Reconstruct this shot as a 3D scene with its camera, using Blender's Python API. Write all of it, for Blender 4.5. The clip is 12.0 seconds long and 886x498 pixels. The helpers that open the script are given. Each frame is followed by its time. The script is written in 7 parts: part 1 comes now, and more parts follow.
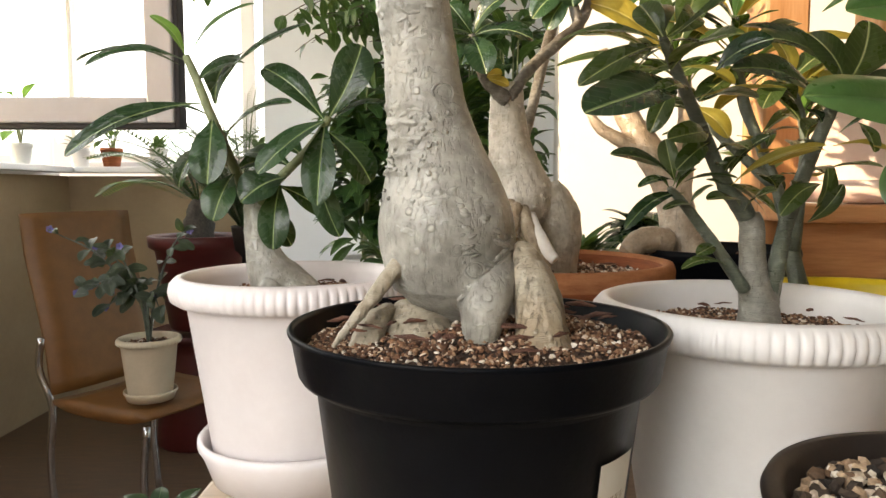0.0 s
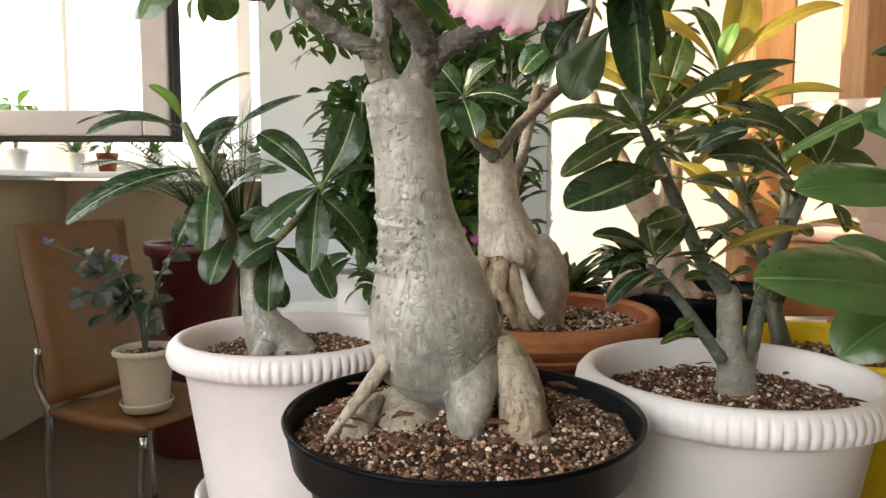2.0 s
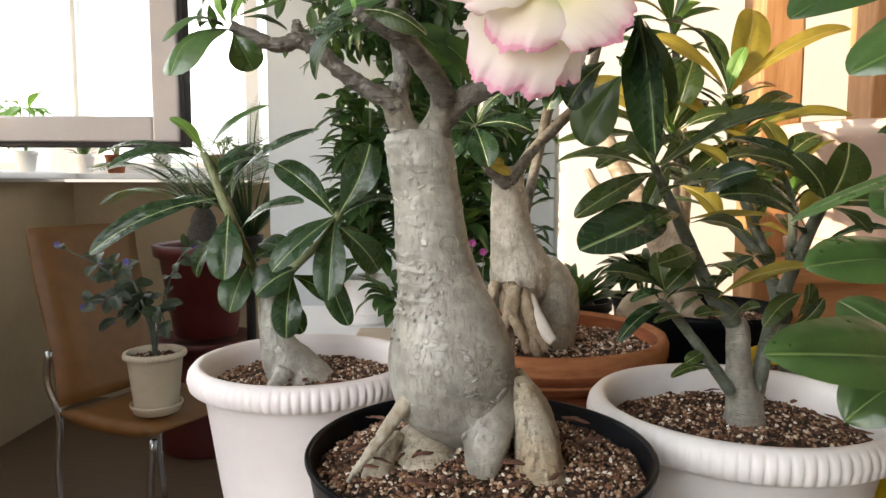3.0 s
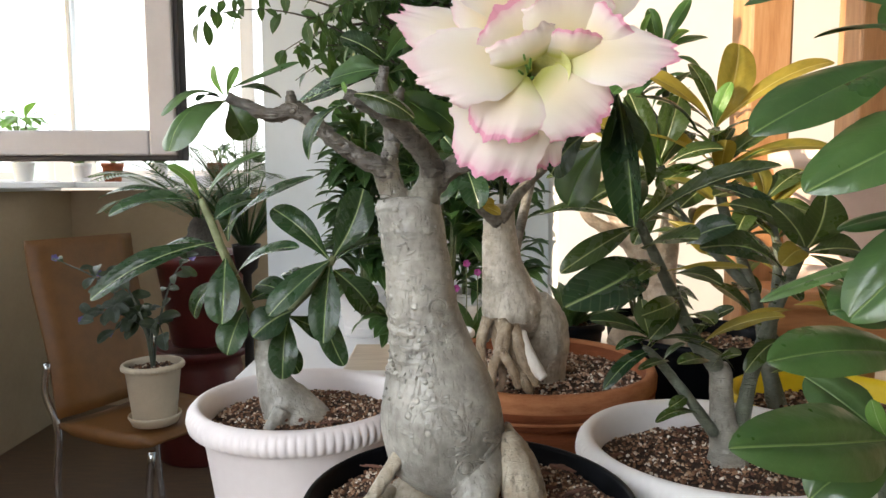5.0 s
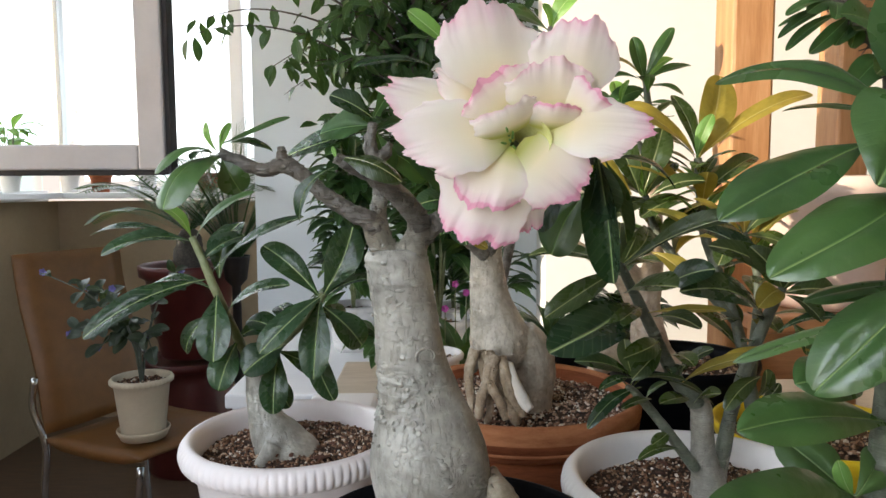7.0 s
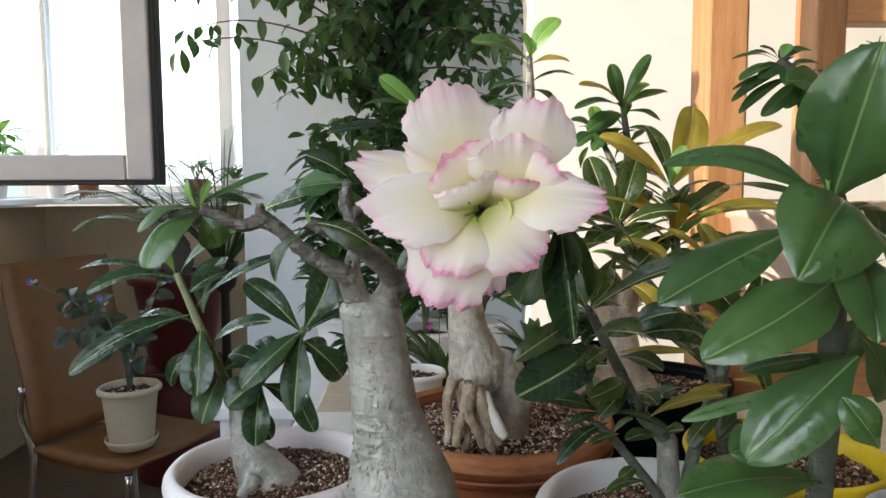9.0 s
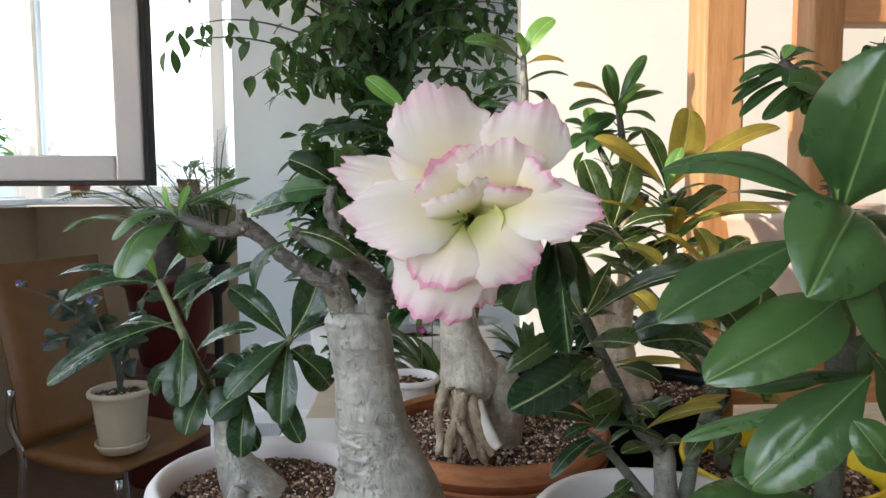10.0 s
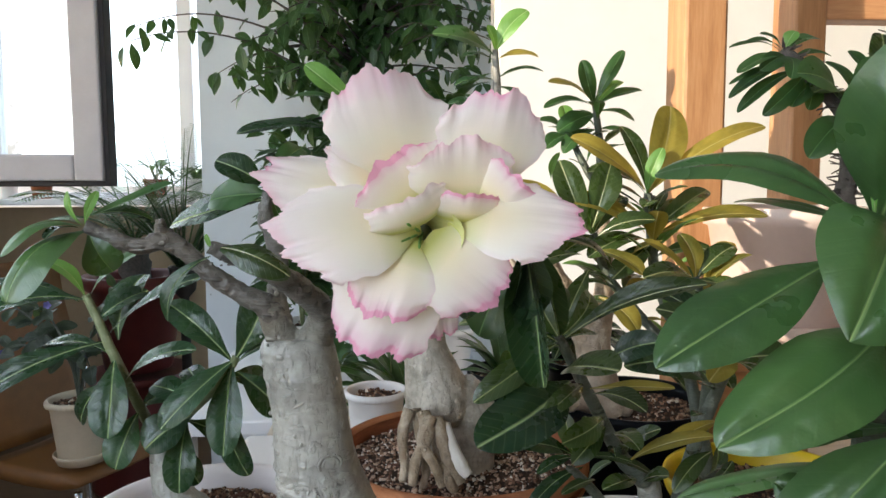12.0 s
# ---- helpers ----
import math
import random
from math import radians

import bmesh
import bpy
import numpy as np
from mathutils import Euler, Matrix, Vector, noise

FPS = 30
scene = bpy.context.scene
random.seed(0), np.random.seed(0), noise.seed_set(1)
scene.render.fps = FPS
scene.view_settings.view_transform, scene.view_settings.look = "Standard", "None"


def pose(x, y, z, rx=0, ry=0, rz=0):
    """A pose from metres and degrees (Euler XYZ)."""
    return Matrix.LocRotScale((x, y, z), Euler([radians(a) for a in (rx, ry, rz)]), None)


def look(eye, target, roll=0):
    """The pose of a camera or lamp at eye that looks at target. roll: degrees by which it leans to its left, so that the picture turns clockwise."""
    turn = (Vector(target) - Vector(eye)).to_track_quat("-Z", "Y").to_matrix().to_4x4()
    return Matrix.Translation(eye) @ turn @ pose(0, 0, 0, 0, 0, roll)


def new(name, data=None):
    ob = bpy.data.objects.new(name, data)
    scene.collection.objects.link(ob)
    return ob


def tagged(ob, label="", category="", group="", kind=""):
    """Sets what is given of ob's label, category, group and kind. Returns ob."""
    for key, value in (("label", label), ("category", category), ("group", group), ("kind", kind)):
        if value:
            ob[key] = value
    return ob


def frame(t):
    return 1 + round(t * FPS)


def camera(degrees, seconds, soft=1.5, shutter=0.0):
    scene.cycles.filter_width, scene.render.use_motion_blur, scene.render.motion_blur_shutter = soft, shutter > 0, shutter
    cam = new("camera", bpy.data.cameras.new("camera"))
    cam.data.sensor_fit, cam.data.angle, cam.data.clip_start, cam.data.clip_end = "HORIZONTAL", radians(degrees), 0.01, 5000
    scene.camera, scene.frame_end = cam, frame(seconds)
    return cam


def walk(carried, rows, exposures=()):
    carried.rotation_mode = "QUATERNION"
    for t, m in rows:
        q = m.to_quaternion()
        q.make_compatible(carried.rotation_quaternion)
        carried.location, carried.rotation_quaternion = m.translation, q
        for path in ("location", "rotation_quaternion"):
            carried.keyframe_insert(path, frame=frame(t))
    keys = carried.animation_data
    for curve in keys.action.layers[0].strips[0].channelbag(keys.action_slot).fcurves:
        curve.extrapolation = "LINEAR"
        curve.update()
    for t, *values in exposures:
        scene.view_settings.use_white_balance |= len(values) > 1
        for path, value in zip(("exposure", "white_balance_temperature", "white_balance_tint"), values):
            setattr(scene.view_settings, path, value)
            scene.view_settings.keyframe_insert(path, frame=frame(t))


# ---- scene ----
cam = camera(65.1, 12.0)
METRES, EYE, TILT, LEAN, TURN = 0.2356, 1.10, -4.9, 0.0, 0.0
ROWS = [
    (0.0, 0.0, 0.0, 0.0, 0.0, 0.0, -0.0),
    (0.5, 0.0033, -0.0197, 0.0464, -0.08, -0.01, 0.03),
    (1.0, 0.0036, -0.0333, 0.0929, -0.03, 0.03, -0.01),
    (1.5, 0.0094, -0.0471, 0.1354, 0.06, -0.08, -0.03),
    (2.0, 0.0171, -0.065, 0.1934, -0.33, -0.3, -0.09),
    (2.5, 0.0011, -0.0857, 0.238, -0.09, -0.48, -0.09),
    (3.0, -0.0083, -0.1077, 0.2885, 0.12, -0.54, -0.14),
    (5.0, 0.0086, -0.1609, 0.4172, -0.1, -0.5, 0.2),
    (5.5, 0.0137, -0.1706, 0.4366, -0.42, -0.37, 0.23),
    (6.0, 0.0111, -0.1829, 0.4655, -0.51, -0.39, 0.24),
    (6.5, 0.009, -0.1882, 0.4867, -0.69, -0.36, 0.27),
    (7.0, 0.0145, -0.2038, 0.5151, -0.95, -0.05, 0.35),
    (9.0, 0.0567, -0.2761, 0.6318, -1.73, -0.07, 0.42),
    (9.5, 0.055, -0.2644, 0.6444, -1.75, -0.15, 0.41),
    (10.0, 0.0707, -0.2147, 0.6495, -2.16, -0.07, 0.4),
    (10.5, 0.088, -0.1493, 0.6579, -2.92, -0.11, 0.47),
    (11.0, 0.1082, -0.0827, 0.6519, -3.62, -0.18, 0.49),
    (11.5, 0.1306, -0.041, 0.6648, -4.3, -0.07, 0.59),
    (12.0, 0.1176, -0.01, 0.6786, -4.14, -0.11, 0.56),
]
walk(cam, [(t, pose(0, 0, EYE, TILT, LEAN, TURN) @ pose(METRES * x, METRES * y, METRES * z, 90 + pitch, roll, yaw)) for t, x, y, z, yaw, pitch, roll in ROWS],
     exposures=[(0.0, 1.23, 7250, 13), (3.0, 1.04, 6850, 13), (5.5, 0.97, 6400, 12), (9.0, 0.72, 6000, 10), (12.0, 0.78, 5850, 9)])

# ---- world, sun and window light ----
world = bpy.data.worlds.new("world")
scene.world = world
world.use_nodes = True
wn, wl = world.node_tree.nodes, world.node_tree.links
sky = wn.new("ShaderNodeTexSky")
sky.sky_type, sky.sun_disc = "NISHITA", False
sky.sun_elevation, sky.sun_rotation = radians(12.2), radians(-112.4)
wl.new(sky.outputs[0], wn["Background"].inputs[0])
wn["Background"].inputs[1].default_value = 0.15


def lamp(name, kind, m, energy, colour, size=(1, 1), angle=0.5):
    data = bpy.data.lights.new(name, kind)
    data.energy, data.color = energy, colour
    if kind == "AREA":
        data.shape, data.size, data.size_y = "RECTANGLE", size[0], size[1]
    else:
        data.angle = radians(angle)
    ob = new(name, data)
    ob.matrix_world = m
    return ob


SUN_TO = Vector((0.85, 0.35, -0.20)).normalized()
lamp("sun", "SUN", look((-6, 0, 4), Vector((-6, 0, 4)) + SUN_TO), 4.5, (1.0, 0.84, 0.62), angle=0.6)
lamp("daylight_left_window", "AREA", look((-2.06, 2.87, 1.9), (0, 2.2, 1.5)), 3.5, (0.86, 0.94, 1.0), (1.2, 1.3))
# added fill from an unseen side opening, brightens the white panel and leaves
lamp("daylight_side_window", "AREA", look((-1.95, 1.38, 1.88), (-0.1, 1.6, 1.4)), 3.4, (0.84, 0.93, 1.0), (1.0, 1.25))
lamp("daylight_back_window", "AREA", look((-1.36, 3.81, 1.85), (-1.2, 0, 1.4)), 4.5, (0.86, 0.94, 1.0), (1.1, 1.2))
lamp("daylight_rear_window", "AREA", look((-0.78, -0.70, 1.66), (0.02, 0.35, 1.1)), 11.2, (0.90, 0.95, 1.0), (1.0, 1.3))

# ---- materials ----


class Nodes:
    """A small helper round a material's node tree."""

    def __init__(self, name):
        self.m = bpy.data.materials.new(name)
        self.m.use_nodes = True
        self.t = self.m.node_tree
        self.b = self.t.nodes["Principled BSDF"]
        self.out = self.t.nodes["Material Output"]

    def n(self, kind, **k):
        node = self.t.nodes.new("ShaderNode" + kind)
        for key, v in k.items():
            if isinstance(key, str) and key in ("operation", "blend_type", "data_type", "feature", "wave_type", "bands_direction", "interpolation_type"):
                if key == "operation":
                    node.operation = v
                elif key == "blend_type":
                    node.blend_type = v
                elif key == "data_type":
                    node.data_type = v
                elif key == "feature":
                    node.feature = v
                elif key == "bands_direction":
                    node.bands_direction = v
                elif key == "interpolation_type":
                    node.interpolation_type = v
        return node

    def link(self, a, b):
        self.t.links.new(a, b)

    def coord(self, which="Object"):
        return self.n("TexCoord").outputs[which]

    def noise(self, scale, detail=4, rough=0.6, vec=None, stretch=None):
        node = self.n("TexNoise")
        node.inputs["Scale"].default_value, node.inputs["Detail"].default_value, node.inputs["Roughness"].default_value = scale, detail, rough
        v = vec or self.coord()
        if stretch:
            mp = self.n("Mapping")
            mp.inputs["Scale"].default_value = stretch
            self.link(v, mp.inputs[0])
            v = mp.outputs[0]
        self.link(v, node.inputs["Vector"])
        return node.outputs["Fac"]

    def voronoi(self, scale, vec=None, feature="F1"):
        node = self.n("TexVoronoi", feature=feature)
        node.inputs["Scale"].default_value = scale
        self.link(vec or self.coord(), node.inputs["Vector"])
        return node

    def ramp(self, fac, *stops):
        node = self.n("ValToRGB")
        els = node.color_ramp.elements
        while len(els) < len(stops):
            els.new(0.5)
        for e, (p, c) in zip(els, stops):
            e.position, e.color = p, (*c, 1) if len(c) == 3 else c
        self.link(fac, node.inputs[0])
        return node.outputs[0]

    def mix(self, fac, a, b, blend="MIX"):
        node = self.n("Mix", data_type="RGBA", blend_type=blend)
        for sock, v in ((node.inputs[0], fac), (node.inputs[6], a), (node.inputs[7], b)):
            if isinstance(v, (int, float)):
                sock.default_value = v
            elif isinstance(v, tuple):
                sock.default_value = (*v, 1)
            else:
                self.link(v, sock)
        return node.outputs[2]

    def math(self, op, a, b=0.0, clamp=False):
        node = self.n("Math", operation=op)
        node.use_clamp = clamp
        for sock, v in zip(node.inputs, (a, b)):
            if isinstance(v, (int, float)):
                sock.default_value = v
            else:
                self.link(v, sock)
        return node.outputs[0]

    def bump(self, height, strength=0.3, dist=0.002):
        node = self.n("Bump")
        node.inputs["Strength"].default_value, node.inputs["Distance"].default_value = strength, dist
        self.link(height, node.inputs["Height"])
        self.link(node.outputs[0], self.b.inputs["Normal"])

    def done(self, colour=None, rough=0.5, metal=0.0, **k):
        if colour is not None:
            if isinstance(colour, tuple):
                self.b.inputs["Base Color"].default_value = (*colour, 1)
            else:
                self.link(colour, self.b.inputs["Base Color"])
        if isinstance(rough, (int, float)):
            self.b.inputs["Roughness"].default_value = rough
        else:
            self.link(rough, self.b.inputs["Roughness"])
        self.b.inputs["Metallic"].default_value = metal
        for key, v in k.items():
            self.b.inputs[key.replace("_", " ")].default_value = v
        return self.m


def plain(name, a, b, scale=30, rough=0.5, bump=0.1, dist=0.001, stretch=None, metal=0.0, **k):
    """Two close tones broken up by coarse and fine noise, with a fine relief."""
    g = Nodes(name)
    big, fine = g.noise(scale, 3, stretch=stretch), g.noise(scale * 9, 4, 0.7, stretch=stretch)
    f = g.math("ADD", g.math("MULTIPLY", big, 0.65), g.math("MULTIPLY", fine, 0.35))
    g.bump(fine, bump, dist)
    r = g.math("ADD", g.math("MULTIPLY", big, 0.2), rough - 0.1)
    return g.done(g.ramp(f, (0.35, a), (0.65, b)), r, metal, **k)


def leaf_material(name, dark, light, vein, rough=0.35, through_light=0.25, glow=(0.25, 0.42, 0.04), rib=0.035, side=0.35, shine=0.52):
    """A leaf: a pale midrib along the blade, faint side veins, tone varied from leaf to leaf, and light coming through."""
    g = Nodes(name)
    uv = g.coord("UV")
    sep = g.n("SeparateXYZ")
    g.link(uv, sep.inputs[0])
    u, v = sep.outputs[0], sep.outputs[1]
    off = g.math("ABSOLUTE", g.math("SUBTRACT", u, 0.5))
    mid = g.math("SUBTRACT", 1.0, g.math("DIVIDE", off, rib), clamp=True)
    slant = g.math("SUBTRACT", v, g.math("MULTIPLY", off, 0.45))
    saw = g.math("ABSOLUTE", g.math("SUBTRACT", g.math("FRACT", g.math("MULTIPLY", slant, 11.0)), 0.5))
    ribs = g.math("SUBTRACT", 1.0, g.math("DIVIDE", saw, 0.10), clamp=True)
    info = g.n("ObjectInfo").outputs["Random"]
    f = g.math("ADD", g.math("MULTIPLY", g.noise(45, 3), 0.7), g.math("MULTIPLY", info, 0.35))
    base = g.ramp(f, (0.25, dark), (0.8, light))
    base = g.mix(g.math("MULTIPLY", ribs, side * 0.28), base, vein)
    speck = g.ramp(g.noise(330, 2), (0.72, (0, 0, 0)), (0.78, (1, 1, 1)))
    base = g.mix(g.math("MULTIPLY", speck, 0.25), base, (0.16, 0.14, 0.05))
    base = g.mix(mid, base, vein)
    h = g.math("ADD", g.math("MULTIPLY", ribs, -0.35 * side), g.math("MULTIPLY", mid, -1.0))
    g.bump(g.math("ADD", h, g.math("ADD", g.math("MULTIPLY", g.noise(160, 3), 0.6), g.math("MULTIPLY", g.noise(52, 2), 3.6))), 0.55, 0.0011)
    r = g.math("ADD", g.math("MULTIPLY", g.noise(60, 3), 0.25), rough - 0.12)
    g.done(base, r, Specular_IOR_Level=shine)
    tr = g.n("BsdfTranslucent")
    g.link(g.mix(0.6, base, glow), tr.inputs[0])
    mx = g.n("MixShader")
    mx.inputs[0].default_value = through_light
    g.link(g.b.outputs[0], mx.inputs[1])
    g.link(tr.outputs[0], mx.inputs[2])
    g.link(mx.outputs[0], g.out.inputs[0])
    return g.m


def bark_material(name, a, b, c, crack=0.6, gloss=0.0, grain=(0.35, 0.35, 3.2)):
    """Smooth grey-green desert-rose bark with fine cracks, rings and pale scars."""
    g = Nodes(name)
    f = g.math("ADD", g.math("MULTIPLY", g.noise(28, 4), 0.6), g.math("MULTIPLY", g.noise(160, 4), 0.4))
    col = g.ramp(f, (0.32, a), (0.5, b), (0.68, c))
    rings = g.noise(60, 5, 0.65, stretch=grain)
    col = g.mix(g.ramp(rings, (0.52, (0, 0, 0)), (0.70, (0.22, 0.22, 0.22))), col, tuple(min(1, x * 1.25) for x in c))
    patch = g.ramp(g.noise(17, 3, 0.5), (0.46, (0, 0, 0)), (0.64, (0.75, 0.75, 0.75)))
    col = g.mix(patch, col, (a[0] * 1.15, a[1] * 0.98, a[2] * 0.75))
    fine = g.noise(260, 5, 0.7, stretch=(1.6, 1.6, 0.35))
    lines = g.ramp(fine, (0.56, (0, 0, 0)), (0.70, (1, 1, 1)))
    col = g.mix(g.math("MULTIPLY", lines, 0.42 * crack), col, (0.13, 0.115, 0.085))
    veins = g.ramp(g.noise(75, 3, 0.5, stretch=(0.30, 0.30, 4.5)), (0.485, (0, 0, 0)), (0.5, (1, 1, 1)), (0.515, (0, 0, 0)))
    col = g.mix(g.math("MULTIPLY", veins, 0.14), col, tuple(min(1, x * 1.3) for x in c))
    dots = g.ramp(g.voronoi(95).outputs["Distance"], (0.10, (1, 1, 1)), (0.16, (0, 0, 0)))
    keep = g.ramp(g.noise(22, 2), (0.5, (0, 0, 0)), (0.6, (1, 1, 1)))
    dots = g.math("MULTIPLY", dots, keep)
    col = g.mix(g.math("MULTIPLY", dots, 0.5), col, tuple(min(1, x * 1.4) for x in c))
    squash = g.n("Mapping")
    squash.inputs["Scale"].default_value = (0.5, 0.5, 1.7) if grain[2] > 1 else (1.5, 1.5, 0.6)
    g.link(g.coord(), squash.inputs[0])
    lens = g.ramp(g.voronoi(150, squash.outputs[0]).outputs["Distance"], (0.14, (1, 1, 1)), (0.30, (0, 0, 0)))
    lens = g.math("MULTIPLY", lens, g.ramp(g.noise(34, 2), (0.54, (0, 0, 0)), (0.64, (1, 1, 1))))
    col = g.mix(g.math("MULTIPLY", lens, 0.42), col, tuple(min(1, x * 1.45) for x in c))
    h = g.math("ADD", g.math("ADD", g.math("MULTIPLY", rings, 0.55), g.math("MULTIPLY", veins, 0.15)), g.math("ADD", g.math("MULTIPLY", dots, 1.2), g.math("MULTIPLY", lens, 1.1)))
    h = g.math("ADD", h, g.math("MULTIPLY", g.noise(240, 4), 0.6))
    g.bump(g.math("SUBTRACT", h, g.math("MULTIPLY", lines, 0.3 * crack)), 0.85, 0.0022)
    return g.done(col, g.math("ADD", g.math("MULTIPLY", f, 0.25), 0.30 + gloss))


def satin_bark(name, a, b, c):
    """Satin grey skin of a swollen trunk: cloudy tone, thin pale dashes across it and very fine fissures along it."""
    g = Nodes(name)
    f = g.math("ADD", g.math("MULTIPLY", g.noise(24, 4), 0.65), g.math("MULTIPLY", g.noise(150, 4), 0.35))
    col = g.ramp(f, (0.38, a), (0.5, b), (0.62, c))
    warm = g.ramp(g.noise(15, 3, 0.5), (0.52, (0, 0, 0)), (0.70, (0.5, 0.5, 0.5)))
    col = g.mix(warm, col, (b[0] * 1.02, b[1] * 0.93, b[2] * 0.80))
    fine = g.ramp(g.noise(300, 4, 0.7, stretch=(1.5, 1.5, 0.4)), (0.52, (0, 0, 0)), (0.64, (1, 1, 1)))
    col = g.mix(g.math("MULTIPLY", fine, 0.30), col, (0.14, 0.12, 0.09))
    dash = g.ramp(g.noise(150, 2, 0.5, stretch=(0.75, 0.75, 1.7)), (0.56, (0, 0, 0)), (0.68, (1, 1, 1)))
    dash = g.math("MULTIPLY", dash, g.ramp(g.noise(30, 2), (0.46, (0, 0, 0)), (0.54, (1, 1, 1))))
    col = g.mix(g.math("MULTIPLY", dash, 0.22), col, tuple(min(1, x * 1.4) for x in c))
    speck = g.ramp(g.voronoi(120).outputs["Distance"], (0.14, (1, 1, 1)), (0.24, (0, 0, 0)))
    speck = g.math("MULTIPLY", speck, g.ramp(g.noise(26, 2), (0.46, (0, 0, 0)), (0.54, (1, 1, 1))))
    col = g.mix(g.math("MULTIPLY", speck, 0.4), col, tuple(min(1, x * 1.3) for x in c))
    h = g.math("ADD", g.math("MULTIPLY", dash, 0.35), g.math("ADD", g.math("MULTIPLY", speck, 0.6), g.math("MULTIPLY", g.noise(55, 2), 0.7)))
    h = g.math("ADD", h, g.math("MULTIPLY", g.noise(280, 3), 0.25))
    g.bump(g.math("SUBTRACT", h, g.math("MULTIPLY", fine, 0.25)), 0.75, 0.0018)
    return g.done(col, g.math("ADD", g.math("MULTIPLY", f, 0.25), 0.22), Specular_IOR_Level=0.6)


def island_material(name, stops, rough=0.85, fine=900):
    """Loose bits, each with a tone of its own."""
    g = Nodes(name)
    rnd = g.n("NewGeometry").outputs["Random Per Island"]
    col = g.ramp(rnd, *stops)
    col = g.mix(0.35, col, g.ramp(g.noise(fine, 3), (0.3, (0.06, 0.045, 0.03)), (0.7, (0.7, 0.65, 0.58))), "OVERLAY")
    g.bump(g.noise(fine, 4), 0.5, 0.0008)
    return g.done(col, rough)


def wood_material(name, a, b, c, stretch):
    g = Nodes(name)
    grain = g.noise(14, 6, 0.6, stretch=stretch)
    fine = g.noise(90, 4, 0.6, stretch=stretch)
    col = g.ramp(g.math("ADD", g.math("MULTIPLY", grain, 0.7), g.math("MULTIPLY", fine, 0.3)), (0.33, a), (0.5, b), (0.66, c))
    g.bump(fine, 0.2, 0.0008)
    return g.done(col, g.math("ADD", g.math("MULTIPLY", grain, 0.2), 0.35))


M_LEAF = leaf_material("leaf_dark_glossy", (0.006, 0.020, 0.010), (0.023, 0.060, 0.024), (0.32, 0.40, 0.18), 0.27, 0.10)
M_LEAF_RIGHT = leaf_material("leaf_olive", (0.012, 0.024, 0.007), (0.046, 0.076, 0.020), (0.38, 0.40, 0.18), 0.28, 0.14)
M_LEAF_NEAR = leaf_material("leaf_broad_green", (0.020, 0.058, 0.015), (0.068, 0.140, 0.038), (0.26, 0.36, 0.13), 0.30, 0.10, rib=0.018, side=0.10, shine=0.8)
M_LEAF_YOUNG = leaf_material("leaf_young", (0.12, 0.26, 0.05), (0.2, 0.40, 0.09), (0.45, 0.6, 0.25), 0.4, 0.35)
# yellow leaf whose colour also carries the gold of low sunlight
M_LEAF_YELLOW = leaf_material("leaf_yellow_sun_gold", (0.045, 0.075, 0.016), (0.46, 0.36, 0.06), (0.62, 0.54, 0.2), 0.34, 0.40, (0.75, 0.50, 0.04))
M_LEAF_FAR = leaf_material("leaf_far", (0.008, 0.028, 0.009), (0.042, 0.105, 0.028), (0.17, 0.30, 0.10), 0.36, 0.2, rib=0.02, side=0.1)
M_LEAF_DUSKY = leaf_material("leaf_dusky", (0.012, 0.022, 0.014), (0.050, 0.070, 0.042), (0.12, 0.15, 0.09), 0.45, 0.12, rib=0.02, side=0.1)
M_BARK = satin_bark("bark_grey_green", (0.180, 0.172, 0.150), (0.298, 0.289, 0.255), (0.44, 0.430, 0.385))
M_BARK_AERIAL = bark_material("bark_aerial_root", (0.15, 0.105, 0.060), (0.37, 0.285, 0.19), (0.62, 0.53, 0.41), 1.6, grain=(3.0, 3.0, 0.4))
M_BARK_ROOT = bark_material("bark_root", (0.22, 0.18, 0.125), (0.39, 0.345, 0.265), (0.55, 0.505, 0.42), 1.6, grain=(3.0, 3.0, 0.4))
M_BARK_GREY = bark_material("bark_slate", (0.13, 0.125, 0.105), (0.22, 0.213, 0.182), (0.36, 0.35, 0.31), 1.2)
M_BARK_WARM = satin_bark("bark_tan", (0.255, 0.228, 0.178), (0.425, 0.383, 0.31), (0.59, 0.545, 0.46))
# tan bark made darker, so its colour carries the shade on the trunk
M_BARK_TAN_SHADED = satin_bark("bark_shaded_tan", (0.22, 0.165, 0.115), (0.35, 0.27, 0.195), (0.48, 0.395, 0.30))
M_TWIG = bark_material("bark_twig", (0.055, 0.047, 0.036), (0.15, 0.135, 0.112), (0.40, 0.385, 0.34), 1.0)
M_BRANCH = bark_material("bark_branch", (0.065, 0.059, 0.051), (0.122, 0.114, 0.100), (0.22, 0.210, 0.190), 1.0)
M_STEM_GREEN = bark_material("stem_green", (0.10, 0.13, 0.05), (0.19, 0.22, 0.10), (0.28, 0.30, 0.17), 0.5)
M_STEM_GREY = bark_material("stem_grey_green", (0.045, 0.058, 0.042), (0.092, 0.11, 0.082), (0.17, 0.185, 0.14), 0.8)
M_WHITE_POT = plain("white_plastic", (0.70, 0.68, 0.67), (0.76, 0.745, 0.735), 14, 0.40, 0.05)
M_BLUSH_POT = plain("blush_white_plastic", (0.72, 0.665, 0.66), (0.78, 0.73, 0.725), 14, 0.40, 0.05)
M_CREAM_POT = plain("cream_plastic", (0.56, 0.47, 0.34), (0.64, 0.54, 0.40), 14, 0.42, 0.05)
M_BLACK_POT = plain("black_plastic", (0.0022, 0.0026, 0.0037), (0.004, 0.0048, 0.0066), 25, 0.36, 0.08, Specular_IOR_Level=0.075)
